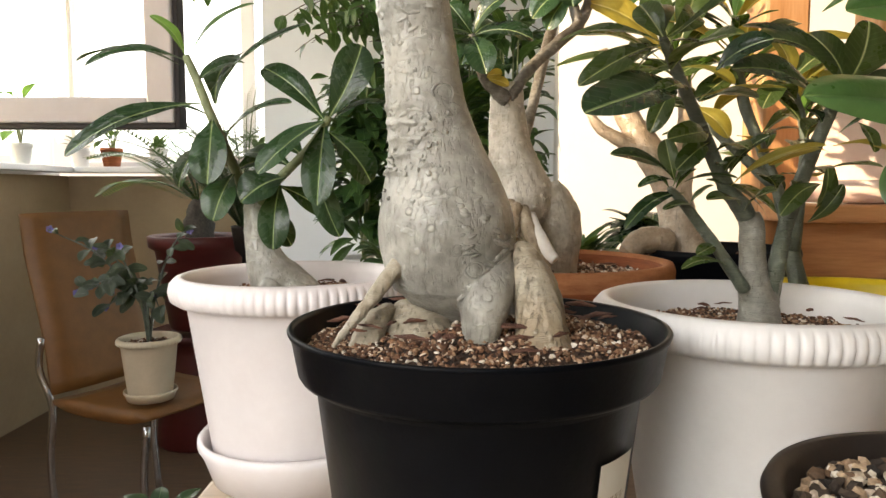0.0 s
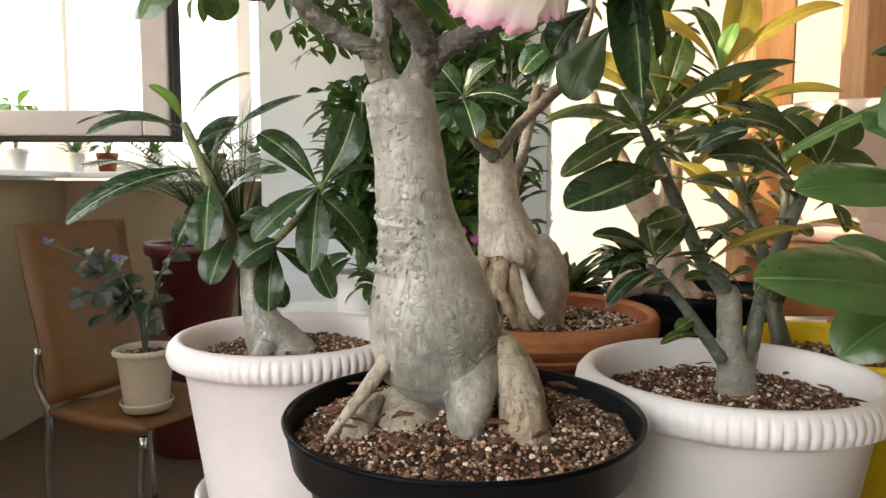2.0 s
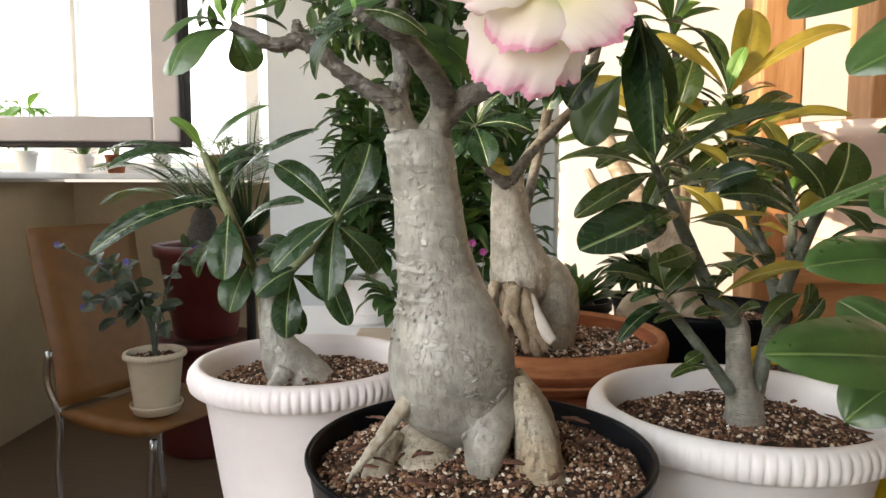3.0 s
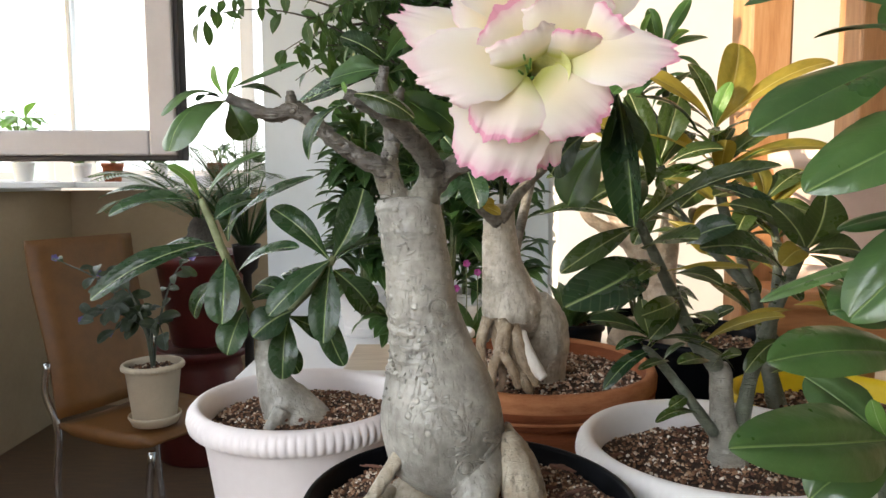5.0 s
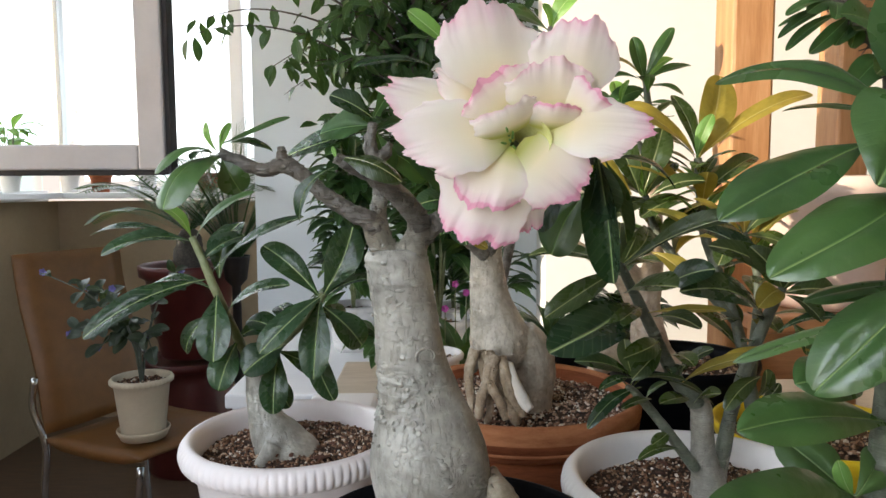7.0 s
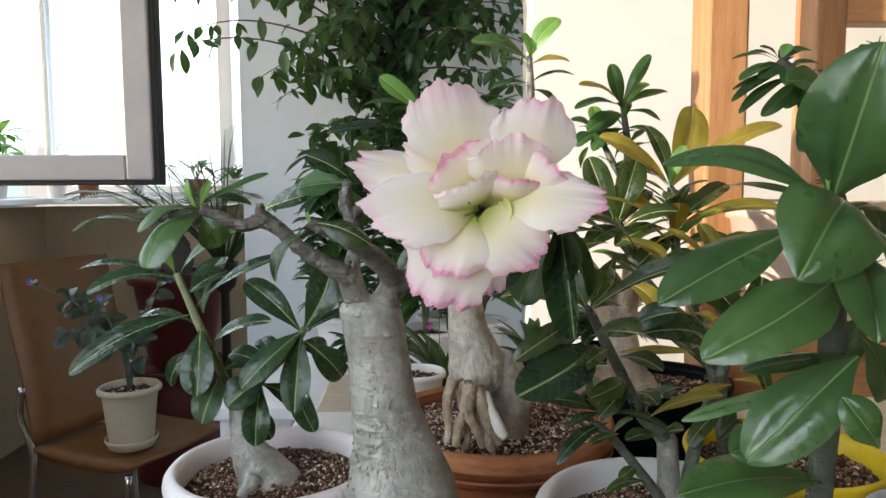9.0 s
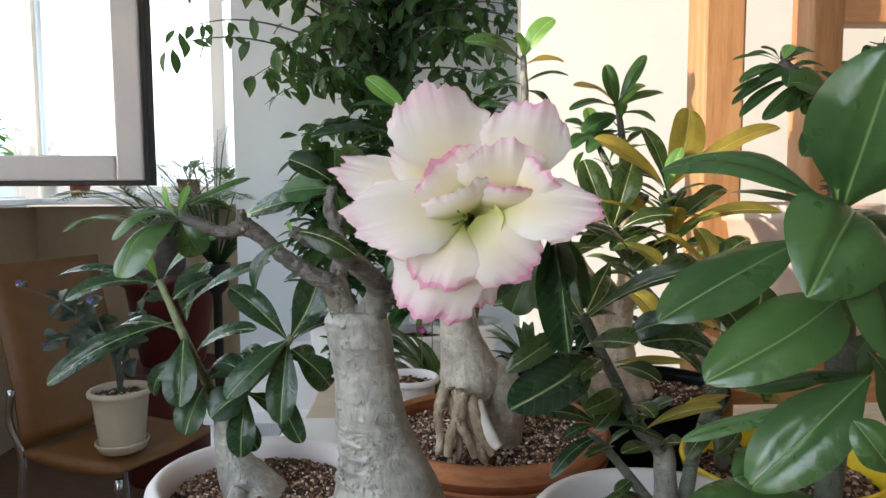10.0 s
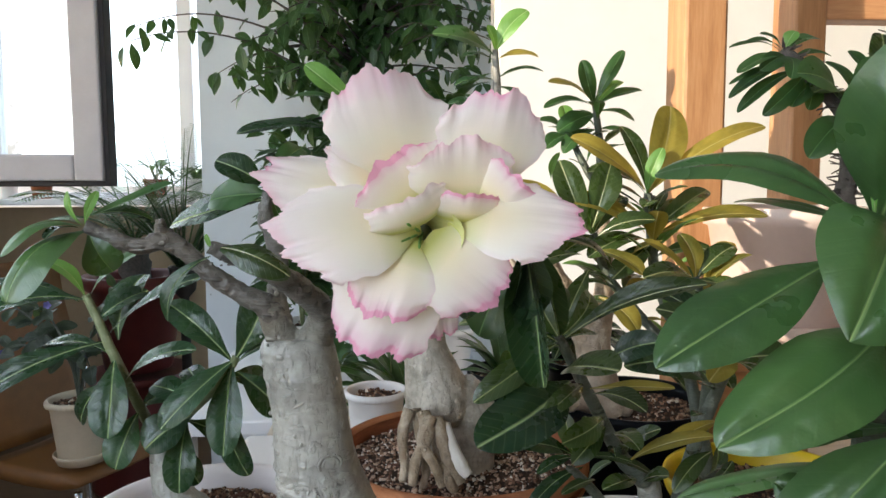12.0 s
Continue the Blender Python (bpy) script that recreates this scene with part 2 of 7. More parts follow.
M_BROWN_POT = plain("brown_black_plastic", (0.012, 0.009, 0.008), (0.020, 0.015, 0.013), 25, 0.5, 0.08, Specular_IOR_Level=0.3)
M_TERRA = plain("terracotta", (0.125, 0.034, 0.013), (0.30, 0.095, 0.037), 26, 0.8, 0.5, 0.001, (0.5, 0.5, 4), Specular_IOR_Level=0.2)
M_TERRA_RIM = plain("worn_terracotta_rim", (0.27, 0.098, 0.040), (0.44, 0.19, 0.085), 60, 0.8, 0.5, 0.001, (0.6, 0.6, 3), Specular_IOR_Level=0.2)
M_RED_POT = plain("dark_red_plastic", (0.075, 0.011, 0.010), (0.11, 0.017, 0.014), 12, 0.4, 0.06)
M_YELLOW_POT = plain("yellow_plastic", (0.70, 0.50, 0.01), (0.80, 0.60, 0.02), 14, 0.38, 0.05)
M_PINK_POT = plain("pale_pink_plastic", (0.66, 0.50, 0.42), (0.74, 0.58, 0.50), 14, 0.42, 0.05)
M_STONE_POT = plain("weathered_white_glaze", (0.42, 0.42, 0.40), (0.62, 0.62, 0.60), 60, 0.6, 0.5)
M_SOIL = plain("dark_soil", (0.020, 0.011, 0.007), (0.085, 0.045, 0.026), 120, 0.95, 1.0, 0.003)
M_GRIT = island_material("grit", ((0.0, (0.035, 0.018, 0.010)), (0.30, (0.13, 0.060, 0.032)), (0.55, (0.26, 0.135, 0.075)), (0.74, (0.38, 0.235, 0.145)), (0.88, (0.54, 0.42, 0.31)), (0.97, (0.80, 0.75, 0.68))))
# redder tan grit of the bowl, with warm bounced light added to its colour
M_GRIT_BOWL = island_material("red_tan_grit_brightened", ((0.0, (0.05, 0.026, 0.016)), (0.30, (0.22, 0.115, 0.070)), (0.55, (0.43, 0.27, 0.18)), (0.80, (0.62, 0.47, 0.36)), (0.93, (0.82, 0.77, 0.70))))
M_GRIT_PALE = island_material("pale_grit", ((0.0, (0.012, 0.009, 0.007)), (0.38, (0.05, 0.033, 0.022)), (0.55, (0.22, 0.13, 0.075)), (0.75, (0.45, 0.33, 0.22)), (0.92, (0.66, 0.60, 0.52))))
M_BARKCHIP = plain("bark_chip", (0.05, 0.02, 0.014), (0.22, 0.10, 0.065), 90, 0.9, 0.8, 0.002, (0.3, 2, 2))
M_WALL_WHITE = plain("white_wall_paint", (0.77, 0.76, 0.74), (0.81, 0.80, 0.78), 5, 0.85, 0.08)
M_WALL_GREY = plain("cool_white_panel", (0.82, 0.85, 0.88), (0.86, 0.89, 0.92), 4, 0.7, 0.04)
M_WALL_BEIGE = plain("beige_wall_paint", (0.36, 0.265, 0.165), (0.42, 0.315, 0.20), 4, 0.85, 0.15)
# unseen ceiling: grey chosen to hold down the fill it bounces
M_CEIL = plain("ceiling_grey_low_bounce", (0.46, 0.45, 0.43), (0.52, 0.51, 0.49), 4, 0.9, 0.05)
M_FLOOR = wood_material("brown_laminate", (0.075, 0.045, 0.027), (0.12, 0.072, 0.042), (0.165, 0.102, 0.062), (0.5, 5, 5))
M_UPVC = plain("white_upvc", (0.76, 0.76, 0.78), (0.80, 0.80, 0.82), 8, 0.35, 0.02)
# the same white uPVC darkened: the sash's shade is put into its colour
M_SASH = plain("white_upvc_shaded", (0.50, 0.48, 0.50), (0.55, 0.53, 0.55), 8, 0.38, 0.02)
M_GASKET = plain("dark_gasket", (0.012, 0.010, 0.010), (0.03, 0.02, 0.018), 30, 0.6, 0.1)
M_POST = wood_material("orange_pine", (0.34, 0.155, 0.062), (0.45, 0.225, 0.095), (0.54, 0.30, 0.145), (5, 5, 0.45))
M_SHELF = wood_material("orange_pine_board", (0.40, 0.17, 0.07), (0.54, 0.26, 0.11), (0.64, 0.34, 0.16), (0.45, 5, 5))
M_TABLE = wood_material("pale_table", (0.40, 0.32, 0.24), (0.52, 0.43, 0.33), (0.60, 0.51, 0.41), (0.5, 5, 5))
M_CHAIR = plain("tan_leatherette", (0.165, 0.070, 0.017), (0.215, 0.094, 0.025), 20, 0.5, 0.2)
M_CHROME = plain("chrome", (0.55, 0.55, 0.55), (0.7, 0.7, 0.7), 30, 0.18, 0.02, metal=1.0)
M_LABEL = plain("cream_paper", (0.83, 0.80, 0.70), (0.87, 0.85, 0.76), 40, 0.6, 0.05)
M_INK = plain("print_ink", (0.30, 0.22, 0.08), (0.36, 0.27, 0.12), 60, 0.6, 0.02)
M_BLUE = plain("violet_blue_petals", (0.11, 0.10, 0.30), (0.20, 0.17, 0.42), 90, 0.6, 0.1)
M_MAGENTA = plain("magenta_petals", (0.26, 0.03, 0.17), (0.40, 0.07, 0.28), 90, 0.6, 0.1)
M_CUTROOT = plain("cut_root_white", (0.70, 0.66, 0.58), (0.82, 0.79, 0.73), 120, 0.7, 0.3)
M_SPINE = plain("dark_spiny_bark", (0.05, 0.04, 0.035), (0.13, 0.11, 0.09), 120, 0.8, 0.6)

g = Nodes("window_glass")
g.done((0.97, 0.99, 0.98), 0.02, Transmission_Weight=1.0, IOR=1.02)
M_GLASS = g.m


g = Nodes("outside_haze")
em = g.n("Emission")
far = g.noise(0.9, 4)
hazy = g.ramp(far, (0.30, (0.80, 0.93, 0.84)), (0.45, (0.97, 0.99, 1.0)), (0.62, (1.0, 1.0, 1.0)), (0.75, (1.0, 0.90, 0.85)))
axes = g.n("SeparateXYZ")
g.link(g.coord(), axes.inputs[0])
leafy = g.math("ADD", g.noise(2.6, 7, 0.72), g.math("MULTIPLY", g.math("SUBTRACT", axes.outputs[2], 2.25), -0.25))
hazy = g.mix(g.ramp(leafy, (0.52, (0, 0, 0)), (0.60, (0.85, 0.85, 0.85))), hazy, (0.24, 0.32, 0.24))
brick = g.math("MULTIPLY", g.ramp(g.noise(0.7, 2, vec=None, stretch=(1, 1, 0.15)), (0.52, (0, 0, 0)), (0.55, (1, 1, 1))), 0.7)
hazy = g.mix(brick, hazy, (0.36, 0.27, 0.24))
g.link(hazy, em.inputs[0])
em.inputs[1].default_value = 1.6
g.link(em.outputs[0], g.out.inputs[0])
M_OUTSIDE = g.m


def petal_material():
    """White desert-rose petal, yellow-green in the throat, rose-pink along a ragged edge."""
    g = Nodes("petal_white_pink_edge")
    sep = g.n("SeparateXYZ")
    g.link(g.coord("UV"), sep.inputs[0])
    u, v = sep.outputs[0], sep.outputs[1]
    off = g.math("MULTIPLY", g.math("ABSOLUTE", g.math("SUBTRACT", u, 0.5)), 2.0)
    edge = g.math("MAXIMUM", v, g.math("MULTIPLY", g.math("POWER", off, 2.0), g.math("ADD", g.math("MULTIPLY", v, 0.35), 0.62)))
    info = g.n("ObjectInfo").outputs["Random"]
    wob = g.math("MULTIPLY", g.math("SUBTRACT", g.noise(38, 3), 0.5), 0.42)
    e = g.math("ADD", edge, g.math("ADD", wob, g.math("MULTIPLY", g.math("SUBTRACT", info, 0.5), 0.16)))
    pink = g.ramp(e, (0.52, (0, 0, 0)), (0.82, (0.14, 0.14, 0.14)), (0.97, (0.45, 0.45, 0.45)), (1.12, (0.85, 0.85, 0.85)))
    streak = g.n("TexWave", bands_direction="X")
    streak.inputs["Scale"].default_value, streak.inputs["Distortion"].default_value, streak.inputs["Detail"].default_value = 9, 3.0, 2
    g.link(g.coord("UV"), streak.inputs["Vector"])
    base = g.mix(g.math("MULTIPLY", streak.outputs["Fac"], 0.06), (0.92, 0.885, 0.82), (0.92, 0.83, 0.80))
    base = g.mix(g.math("MULTIPLY", g.ramp(v, (0.35, (1, 1, 1)), (0.9, (0, 0, 0))), g.math("SUBTRACT", 1.0, g.math("POWER", off, 1.5), clamp=True)), base, (0.94, 0.82, 0.56))
    base = g.mix(g.ramp(v, (0.08, (1, 1, 1)), (0.36, (0, 0, 0))), base, (0.62, 0.62, 0.18))
    col = g.mix(pink, base, (0.80, 0.30, 0.48))
    g.bump(g.math("ADD", g.math("MULTIPLY", streak.outputs["Fac"], 0.10), g.noise(120, 3)), 0.12, 0.0005)
    g.done(col, 0.55)
    tr = g.n("BsdfTranslucent")
    g.link(col, tr.inputs[0])
    mx = g.n("MixShader")
    mx.inputs[0].default_value = 0.42
    g.link(g.b.outputs[0], mx.inputs[1])
    g.link(tr.outputs[0], mx.inputs[2])
    g.link(mx.outputs[0], g.out.inputs[0])
    return g.m


M_PETAL = petal_material()
M_THROAT = plain("yellow_green_throat", (0.50, 0.50, 0.14), (0.68, 0.66, 0.30), 90, 0.6, 0.1)

# ---- building helpers ----
ORIGIN = {}


def link_mesh(name, verts, faces, material, parent=None, label="", uvs=None, smooth=True):
    """One mesh object in world places; under a parent it is a part of it."""
    top = parent
    while top is not None and top.parent is not None:
        top = top.parent
    o = ORIGIN.get(top.name, Vector()) if top is not None else Vector()
    me = bpy.data.meshes.new(name)
    me.from_pydata([tuple(Vector(v) - o) for v in verts], [], faces)
    if smooth:
        me.polygons.foreach_set("use_smooth", [True] * len(me.polygons))
    if uvs is not None:
        layer = me.uv_layers.new(name="UVMap")
        idx = np.empty(len(me.loops), dtype=np.int32)
        me.loops.foreach_get("vertex_index", idx)
        layer.data.foreach_set("uv", np.asarray(uvs, dtype=np.float32)[idx].ravel())
    if material is not None:
        me.materials.append(material)
    me.update()
    ob = new(name, me)
    ob.parent = parent
    if label:
        tagged(ob, label)
    return ob


def thing(name, place, label, category, group="", kind=""):
    ob = new(name)
    ob.empty_display_size = 0.02
    ob.location = place
    ORIGIN[ob.name] = Vector(place)
    return tagged(ob, label, category, group, kind)


def box_data(x0, x1, y0, y1, z0, z1, bevel=0.0):
    bm = bmesh.new()
    bmesh.ops.create_cube(bm, size=1.0)
    for v in bm.verts:
        v.co = Vector((x0 + (v.co.x + 0.5) * (x1 - x0), y0 + (v.co.y + 0.5) * (y1 - y0), z0 + (v.co.z + 0.5) * (z1 - z0)))
    if bevel:
        bmesh.ops.bevel(bm, geom=list(bm.edges), offset=bevel, segments=2, affect="EDGES", profile=0.5)
    bm.verts.index_update()
    data = [v.co.copy() for v in bm.verts], [[v.index for v in f.verts] for f in bm.faces]
    bm.free()
    return data


def box(name, x, y, z, material, parent=None, label="", bevel=0.0):
    v, f = box_data(*x, *y, *z, bevel)
    return link_mesh(name, v, f, material, parent, label, smooth=False)


def joined(*datas):
    verts, faces = [], []
    for v, f in datas:
        k = len(verts)
        verts += v
        faces += [[i + k for i in q] for q in f]
    return verts, faces


def spline(points, steps=5):
    """A smooth line through the points (Catmull-Rom); each point is any tuple of numbers."""
    p = [np.array(q, float) for q in points]
    p = [2 * p[0] - p[1]] + p + [2 * p[-1] - p[-2]]
    out = []
    for i in range(1, len(p) - 2):
        for k in range(steps):
            s = k / steps
            a, b, c, d = p[i - 1:i + 3]
            out.append(0.5 * (2 * b + (c - a) * s + (2 * a - 5 * b + 4 * c - d) * s * s + (3 * b - a - 3 * c + d) * s ** 3))
    out.append(p[-2])
    return out


def tube_data(points, seg=12, steps=5, rough=0.0, seed=0):
    """A tapered limb through (x, y, z, radius) points, with capped ends."""
    line = spline(points, steps)
    rnd = random.Random(seed)
    verts, faces = [], []
    ref = Vector((0.3, -1, 0.2)).normalized()
    for i, q in enumerate(line):
        a, b = line[max(0, i - 1)], line[min(len(line) - 1, i + 1)]
        d = Vector((b - a)[:3]).normalized()
        u = (ref - d * ref.dot(d)).normalized()
        ref = u
        w = d.cross(u)
        r = max(q[3], 0.0003)
        for k in range(seg):
            an = 2 * math.pi * k / seg
            rr = r * (1 + rough * rnd.uniform(-1, 1))
            verts.append(Vector(q[:3]) + (u * math.cos(an) + w * math.sin(an)) * rr)
    n = len(line)
    for i in range(n - 1):
        for k in range(seg):
            faces.append([i * seg + k, i * seg + (k + 1) % seg, (i + 1) * seg + (k + 1) % seg, (i + 1) * seg + k])
    faces.append(list(range(seg))[::-1])
    faces.append([(n - 1) * seg + k for k in range(seg)])
    return verts, faces


def lathe_data(profile, centre, seg=72, flute=0, depth=0.0):
    """A turned form from (radius, z, fluted) rows; fluted rings are ribbed."""
    verts, faces = [], []
    cx, cy, cz = centre
    for row in profile:
        r, z = row[0], row[1]
        am = row[2] if len(row) > 2 else 0.0
        for k in range(seg):
            an = 2 * math.pi * k / seg
            rr = r + (am * depth * (abs(math.sin(an * flute / 2)) ** 0.5 - 0.6) if flute else 0.0)
            verts.append(Vector((cx + rr * math.cos(an), cy + rr * math.sin(an), cz + z)))
    for i in range(len(profile) - 1):
        for k in range(seg):
            faces.append([i * seg + k, i * seg + (k + 1) % seg, (i + 1) * seg + (k + 1) % seg, (i + 1) * seg + k])
    faces.append(list(range(seg))[::-1])
    n = len(profile) - 1
    faces.append([n * seg + k for k in range(seg)])
    return verts, faces


def blade_data(base, tip, width, n=(0, -0.5, 0.85), arch=0.12, cup=0.25, wide=0.62, wave=0.04, point=0.5, seed=0, nl=14, nw=8, twist=0.0, pillow=0.13):
    """A leaf blade from base to tip: narrow stalk end, widest at `wide` of its length, arched along and folded up along the midrib."""
    rnd = random.Random(seed * 7 + 3)
    b, t = Vector(base), Vector(tip)
    ax = t - b
    length = ax.length
    ax.normalize()
    nn = Vector(n)
    nn = nn - ax * nn.dot(ax)
    if nn.length < 1e-4:
        nn = Vector((1, 0, 0)) - ax * ax.x
    nn.normalize()
    ph = rnd.uniform(0, 6.28)
    lop = rnd.uniform(-0.06, 0.06)
    verts, uvs, faces = [], [], []
    for i in range(nl + 1):
        s = 1 - (1 - i / nl) ** 1.7
        if s < wide:
            f = 0.07 + 0.93 * math.sin(0.5 * math.pi * (s / wide)) ** 1.35
        else:
            f = max(0.0, 1 - ((s - wide) / (1 - wide)) ** 2.2) ** point
        if i == nl:
            f = 0.03
        side0 = ax.cross(nn)
        tw = twist * s
        side = side0 * math.cos(tw) + nn * math.sin(tw)
        up = nn * math.cos(tw) - side0 * math.sin(tw)
        mid = b + ax * length * s + nn * arch * length * 4 * s * (1 - s) + side0 * lop * length * math.sin(math.pi * s)
        for k in range(nw + 1):
            u = 2 * k / nw - 1
            h = (cup * abs(u) ** 1.5 + pillow * math.sin(math.pi * abs(u) ** 0.6)) * f * width * 0.5 + wave * width * math.sin(ph + s * 9 + (2.1 if u > 0 else 0)) * abs(u) ** 2 * f
            verts.append(mid + side * (u * f * width * 0.5) + up * h)
            uvs.append((0.5 + 0.5 * u * max(f, 0.12), s))
    for i in range(nl):
        for k in range(nw):
            a = i * (nw + 1) + k
            faces.append([a, a + 1, a + nw + 2, a + nw + 1])
    return verts, faces, uvs


LEAVES = [0]


def leaf(parent, base, tip, width, material=None, **k):
    LEAVES[0] += 1
    v, f, uv = blade_data(base, tip, width, seed=LEAVES[0], **k)
    return link_mesh("leaf", v, f, material or M_LEAF, parent, uvs=uv)


PHI = (1 + 5 ** 0.5) / 2
ICO = [Vector(p).normalized() for p in ((-1, PHI, 0), (1, PHI, 0), (-1, -PHI, 0), (1, -PHI, 0), (0, -1, PHI), (0, 1, PHI), (0, -1, -PHI), (0, 1, -PHI), (PHI, 0, -1), (PHI, 0, 1), (-PHI, 0, -1), (-PHI, 0, 1))]
ICO_FACES = [[0, 11, 5], [0, 5, 1], [0, 1, 7], [0, 7, 10], [0, 10, 11], [1, 5, 9], [5, 11, 4], [11, 10, 2], [10, 7, 6], [7, 1, 8], [3, 9, 4], [3, 4, 2], [3, 2, 6], [3, 6, 8], [3, 8, 9], [4, 9, 5], [2, 4, 11], [6, 2, 10], [8, 6, 7], [9, 8, 1]]


def chunk_data(rnd, place, size, flat=1.0):
    """A small uneven crumb."""
    rot = Euler((rnd.uniform(0, 6), rnd.uniform(0, 6), rnd.uniform(0, 6))).to_matrix()
    stretch = Vector((rnd.uniform(0.8, 1.35), rnd.uniform(0.7, 1.1), rnd.uniform(0.5, 0.9)))
    pts = []
    for a in ICO:
        q = rot @ (a * stretch * rnd.uniform(0.78, 1.15)) * size
        q.z *= flat
        pts.append(Vector(place) + q)
    return pts, ICO_FACES


def soil(pot, centre, r, z, n, size, seed, material, hump=0.004):
    """Dark potting mix with loose grit strewn over it."""
    rnd = random.Random(seed)
    cx, cy = centre
    rings, seg = 14, 48
    verts, faces = [Vector((cx, cy, z + hump))], []
    for i in range(1, rings + 1):
        q = i / rings
        for k in range(seg):
            an = 2 * math.pi * k / seg
            p = Vector((cx + r * q * math.cos(an), cy + r * q * math.sin(an), 0))
            p.z = z + hump * (1 - q * q) + 0.003 * noise.noise(p * 90 + Vector((seed, 0, 0)))
            verts.append(p)
    for k in range(seg):
        faces.append([0, 1 + k, 1 + (k + 1) % seg])
    for i in range(rings - 1):
        for k in range(seg):
            a, b = 1 + i * seg + k, 1 + i * seg + (k + 1) % seg
            faces.append([a, a + seg, b + seg, b])
    earth = link_mesh("soil", verts, faces, M_SOIL, pot, "dark crumbly potting soil")
    verts, faces = [], []
    for _ in range(n):
        an, q = rnd.uniform(0, 6.283), math.sqrt(rnd.random()) * 0.97
        p = Vector((cx + r * q * math.cos(an), cy + r * q * math.sin(an), 0))
        s = size * rnd.uniform(0.35, 1.0) ** 1.3
        p.z = z + hump * (1 - q * q) + 0.003 * noise.noise(p * 90 + Vector((seed, 0, 0))) + s * rnd.uniform(0.1, 0.9)
        v, f = chunk_data(rnd, p, s, rnd.uniform(0.5, 1))
        k = len(verts)
        verts += v
        faces += [[i + k for i in t] for t in f]
    return tagged(link_mesh("grit", verts, faces, material, pot, "loose tan and white grit with bark crumbs", smooth=False), kind="stuff")


def fused(ob, voxel, lumps=0.0, size=0.02, smooth=6):
    """Melts overlapping limbs into one skin, with soft lumps."""
    m = ob.modifiers.new("skin", "REMESH")
    m.mode, m.voxel_size, m.use_smooth_shade = "VOXEL", voxel, True
    s = ob.modifiers.new("soften", "SMOOTH")
    s.factor, s.iterations = 0.5, smooth
    if lumps:
        tex = bpy.data.textures.new("lumps", "CLOUDS")
        tex.noise_scale, tex.noise_depth = size, 3
        d = ob.modifiers.new("lumps", "DISPLACE")
        d.texture, d.strength, d.mid_level, d.texture_coords = tex, lumps, 0.5, "LOCAL"
    return ob


def warts(rnd, line, count, lo, hi, size):
    """Small raised pimples over a limb given by (x, y, z, radius) points."""
    pts = spline(line, 8)
    out = []
    for _ in range(count):
        q = pts[int((lo + (hi - lo) * rnd.random()) * (len(pts) - 1))]
        an = rnd.uniform(0, 6.283)
        s = size * rnd.uniform(0.5, 1.1)
        p = Vector(q[:3]) + Vector((math.cos(an), math.sin(an), 0)) * q[3] + Vector((0, 0, rnd.uniform(-1, 1) * 0.008))
        out.append(tube_data([(p.x, p.y, p.z - s, s * 0.5), (p.x, p.y, p.z, s), (p.x, p.y, p.z + s, s * 0.5)], 7, 2))
    return out


def pimples(rnd, line, count, z0, z1, a0, a1, size, wide=1.6):
    """Raised lens-shaped pores on a stretch of a trunk, between two heights and two bearings in degrees."""
    pts = spline(line, 12)
    out = []
    for _ in range(count):
        z, an = rnd.uniform(z0, z1), radians(rnd.uniform(a0, a1))
        q = min(pts, key=lambda p: abs(p[2] - z))
        s = size * rnd.uniform(0.35, 1.25)
        side = Vector((-math.sin(an), math.cos(an), rnd.uniform(-0.7, 0.7))) * s * wide * rnd.uniform(0.5, 1.2)
        p = Vector((q[0] + math.cos(an) * (q[3] - s * 0.45), q[1] + math.sin(an) * (q[3] - s * 0.45), z))
        a, b = p - side, p + side
        out.append(tube_data([(*a, s * 0.5), (*p, s), (*b, s * 0.5)], 8, 3))
    return out


def knot(p, out_dir, r):
    """A round branch scar with a raised lip and a raised heart."""
    p, d = Vector(p), Vector(out_dir).normalized()
    u = d.cross(Vector((0, 0, 1))).normalized()
    w = u.cross(d)
    bits = [tube_data([(*(p - d * r * 0.5), r * 0.95), (*(p - d * r * 0.08), r * 0.9), (*(p + d * r * 0.05), r * 0.5), (*(p + d * r * 0.12), r * 0.2)], 16, 3)]
    for k, th in ((0.62, 0.20), (0.95, 0.16)):
        bits.append(tube_data([(*(p - d * r * 0.15 + (u * math.cos(a) * 1.3 + w * math.sin(a)) * r * k), r * th) for a in [i * 0.4488 for i in range(15)]], 7, 2))
    return bits


def ring_data(x, y, z, r, thick, tilt=0.0, seed=0):
    """A raised ring of bark round a trunk."""
    rnd = random.Random(seed)
    a0, span = rnd.uniform(0, 6.28), rnd.uniform(2.5, 6.2)
    pts = []
    for k in range(15):
        an = a0 + span * k / 14
        pts.append((x + r * math.cos(an), y + r * math.sin(an), z + tilt * math.sin(an) + rnd.uniform(-1, 1) * 0.0006, thick * (0.4 + 0.6 * math.sin(math.pi * k / 14))))
    return tube_data(pts, 7, 3)

# ---- the room ----
def wall(name, *boxes, material):
    v, f = joined(*[box_data(*b) for b in boxes])
    return tagged(link_mesh(name, v, f, material, smooth=False), kind="structure")


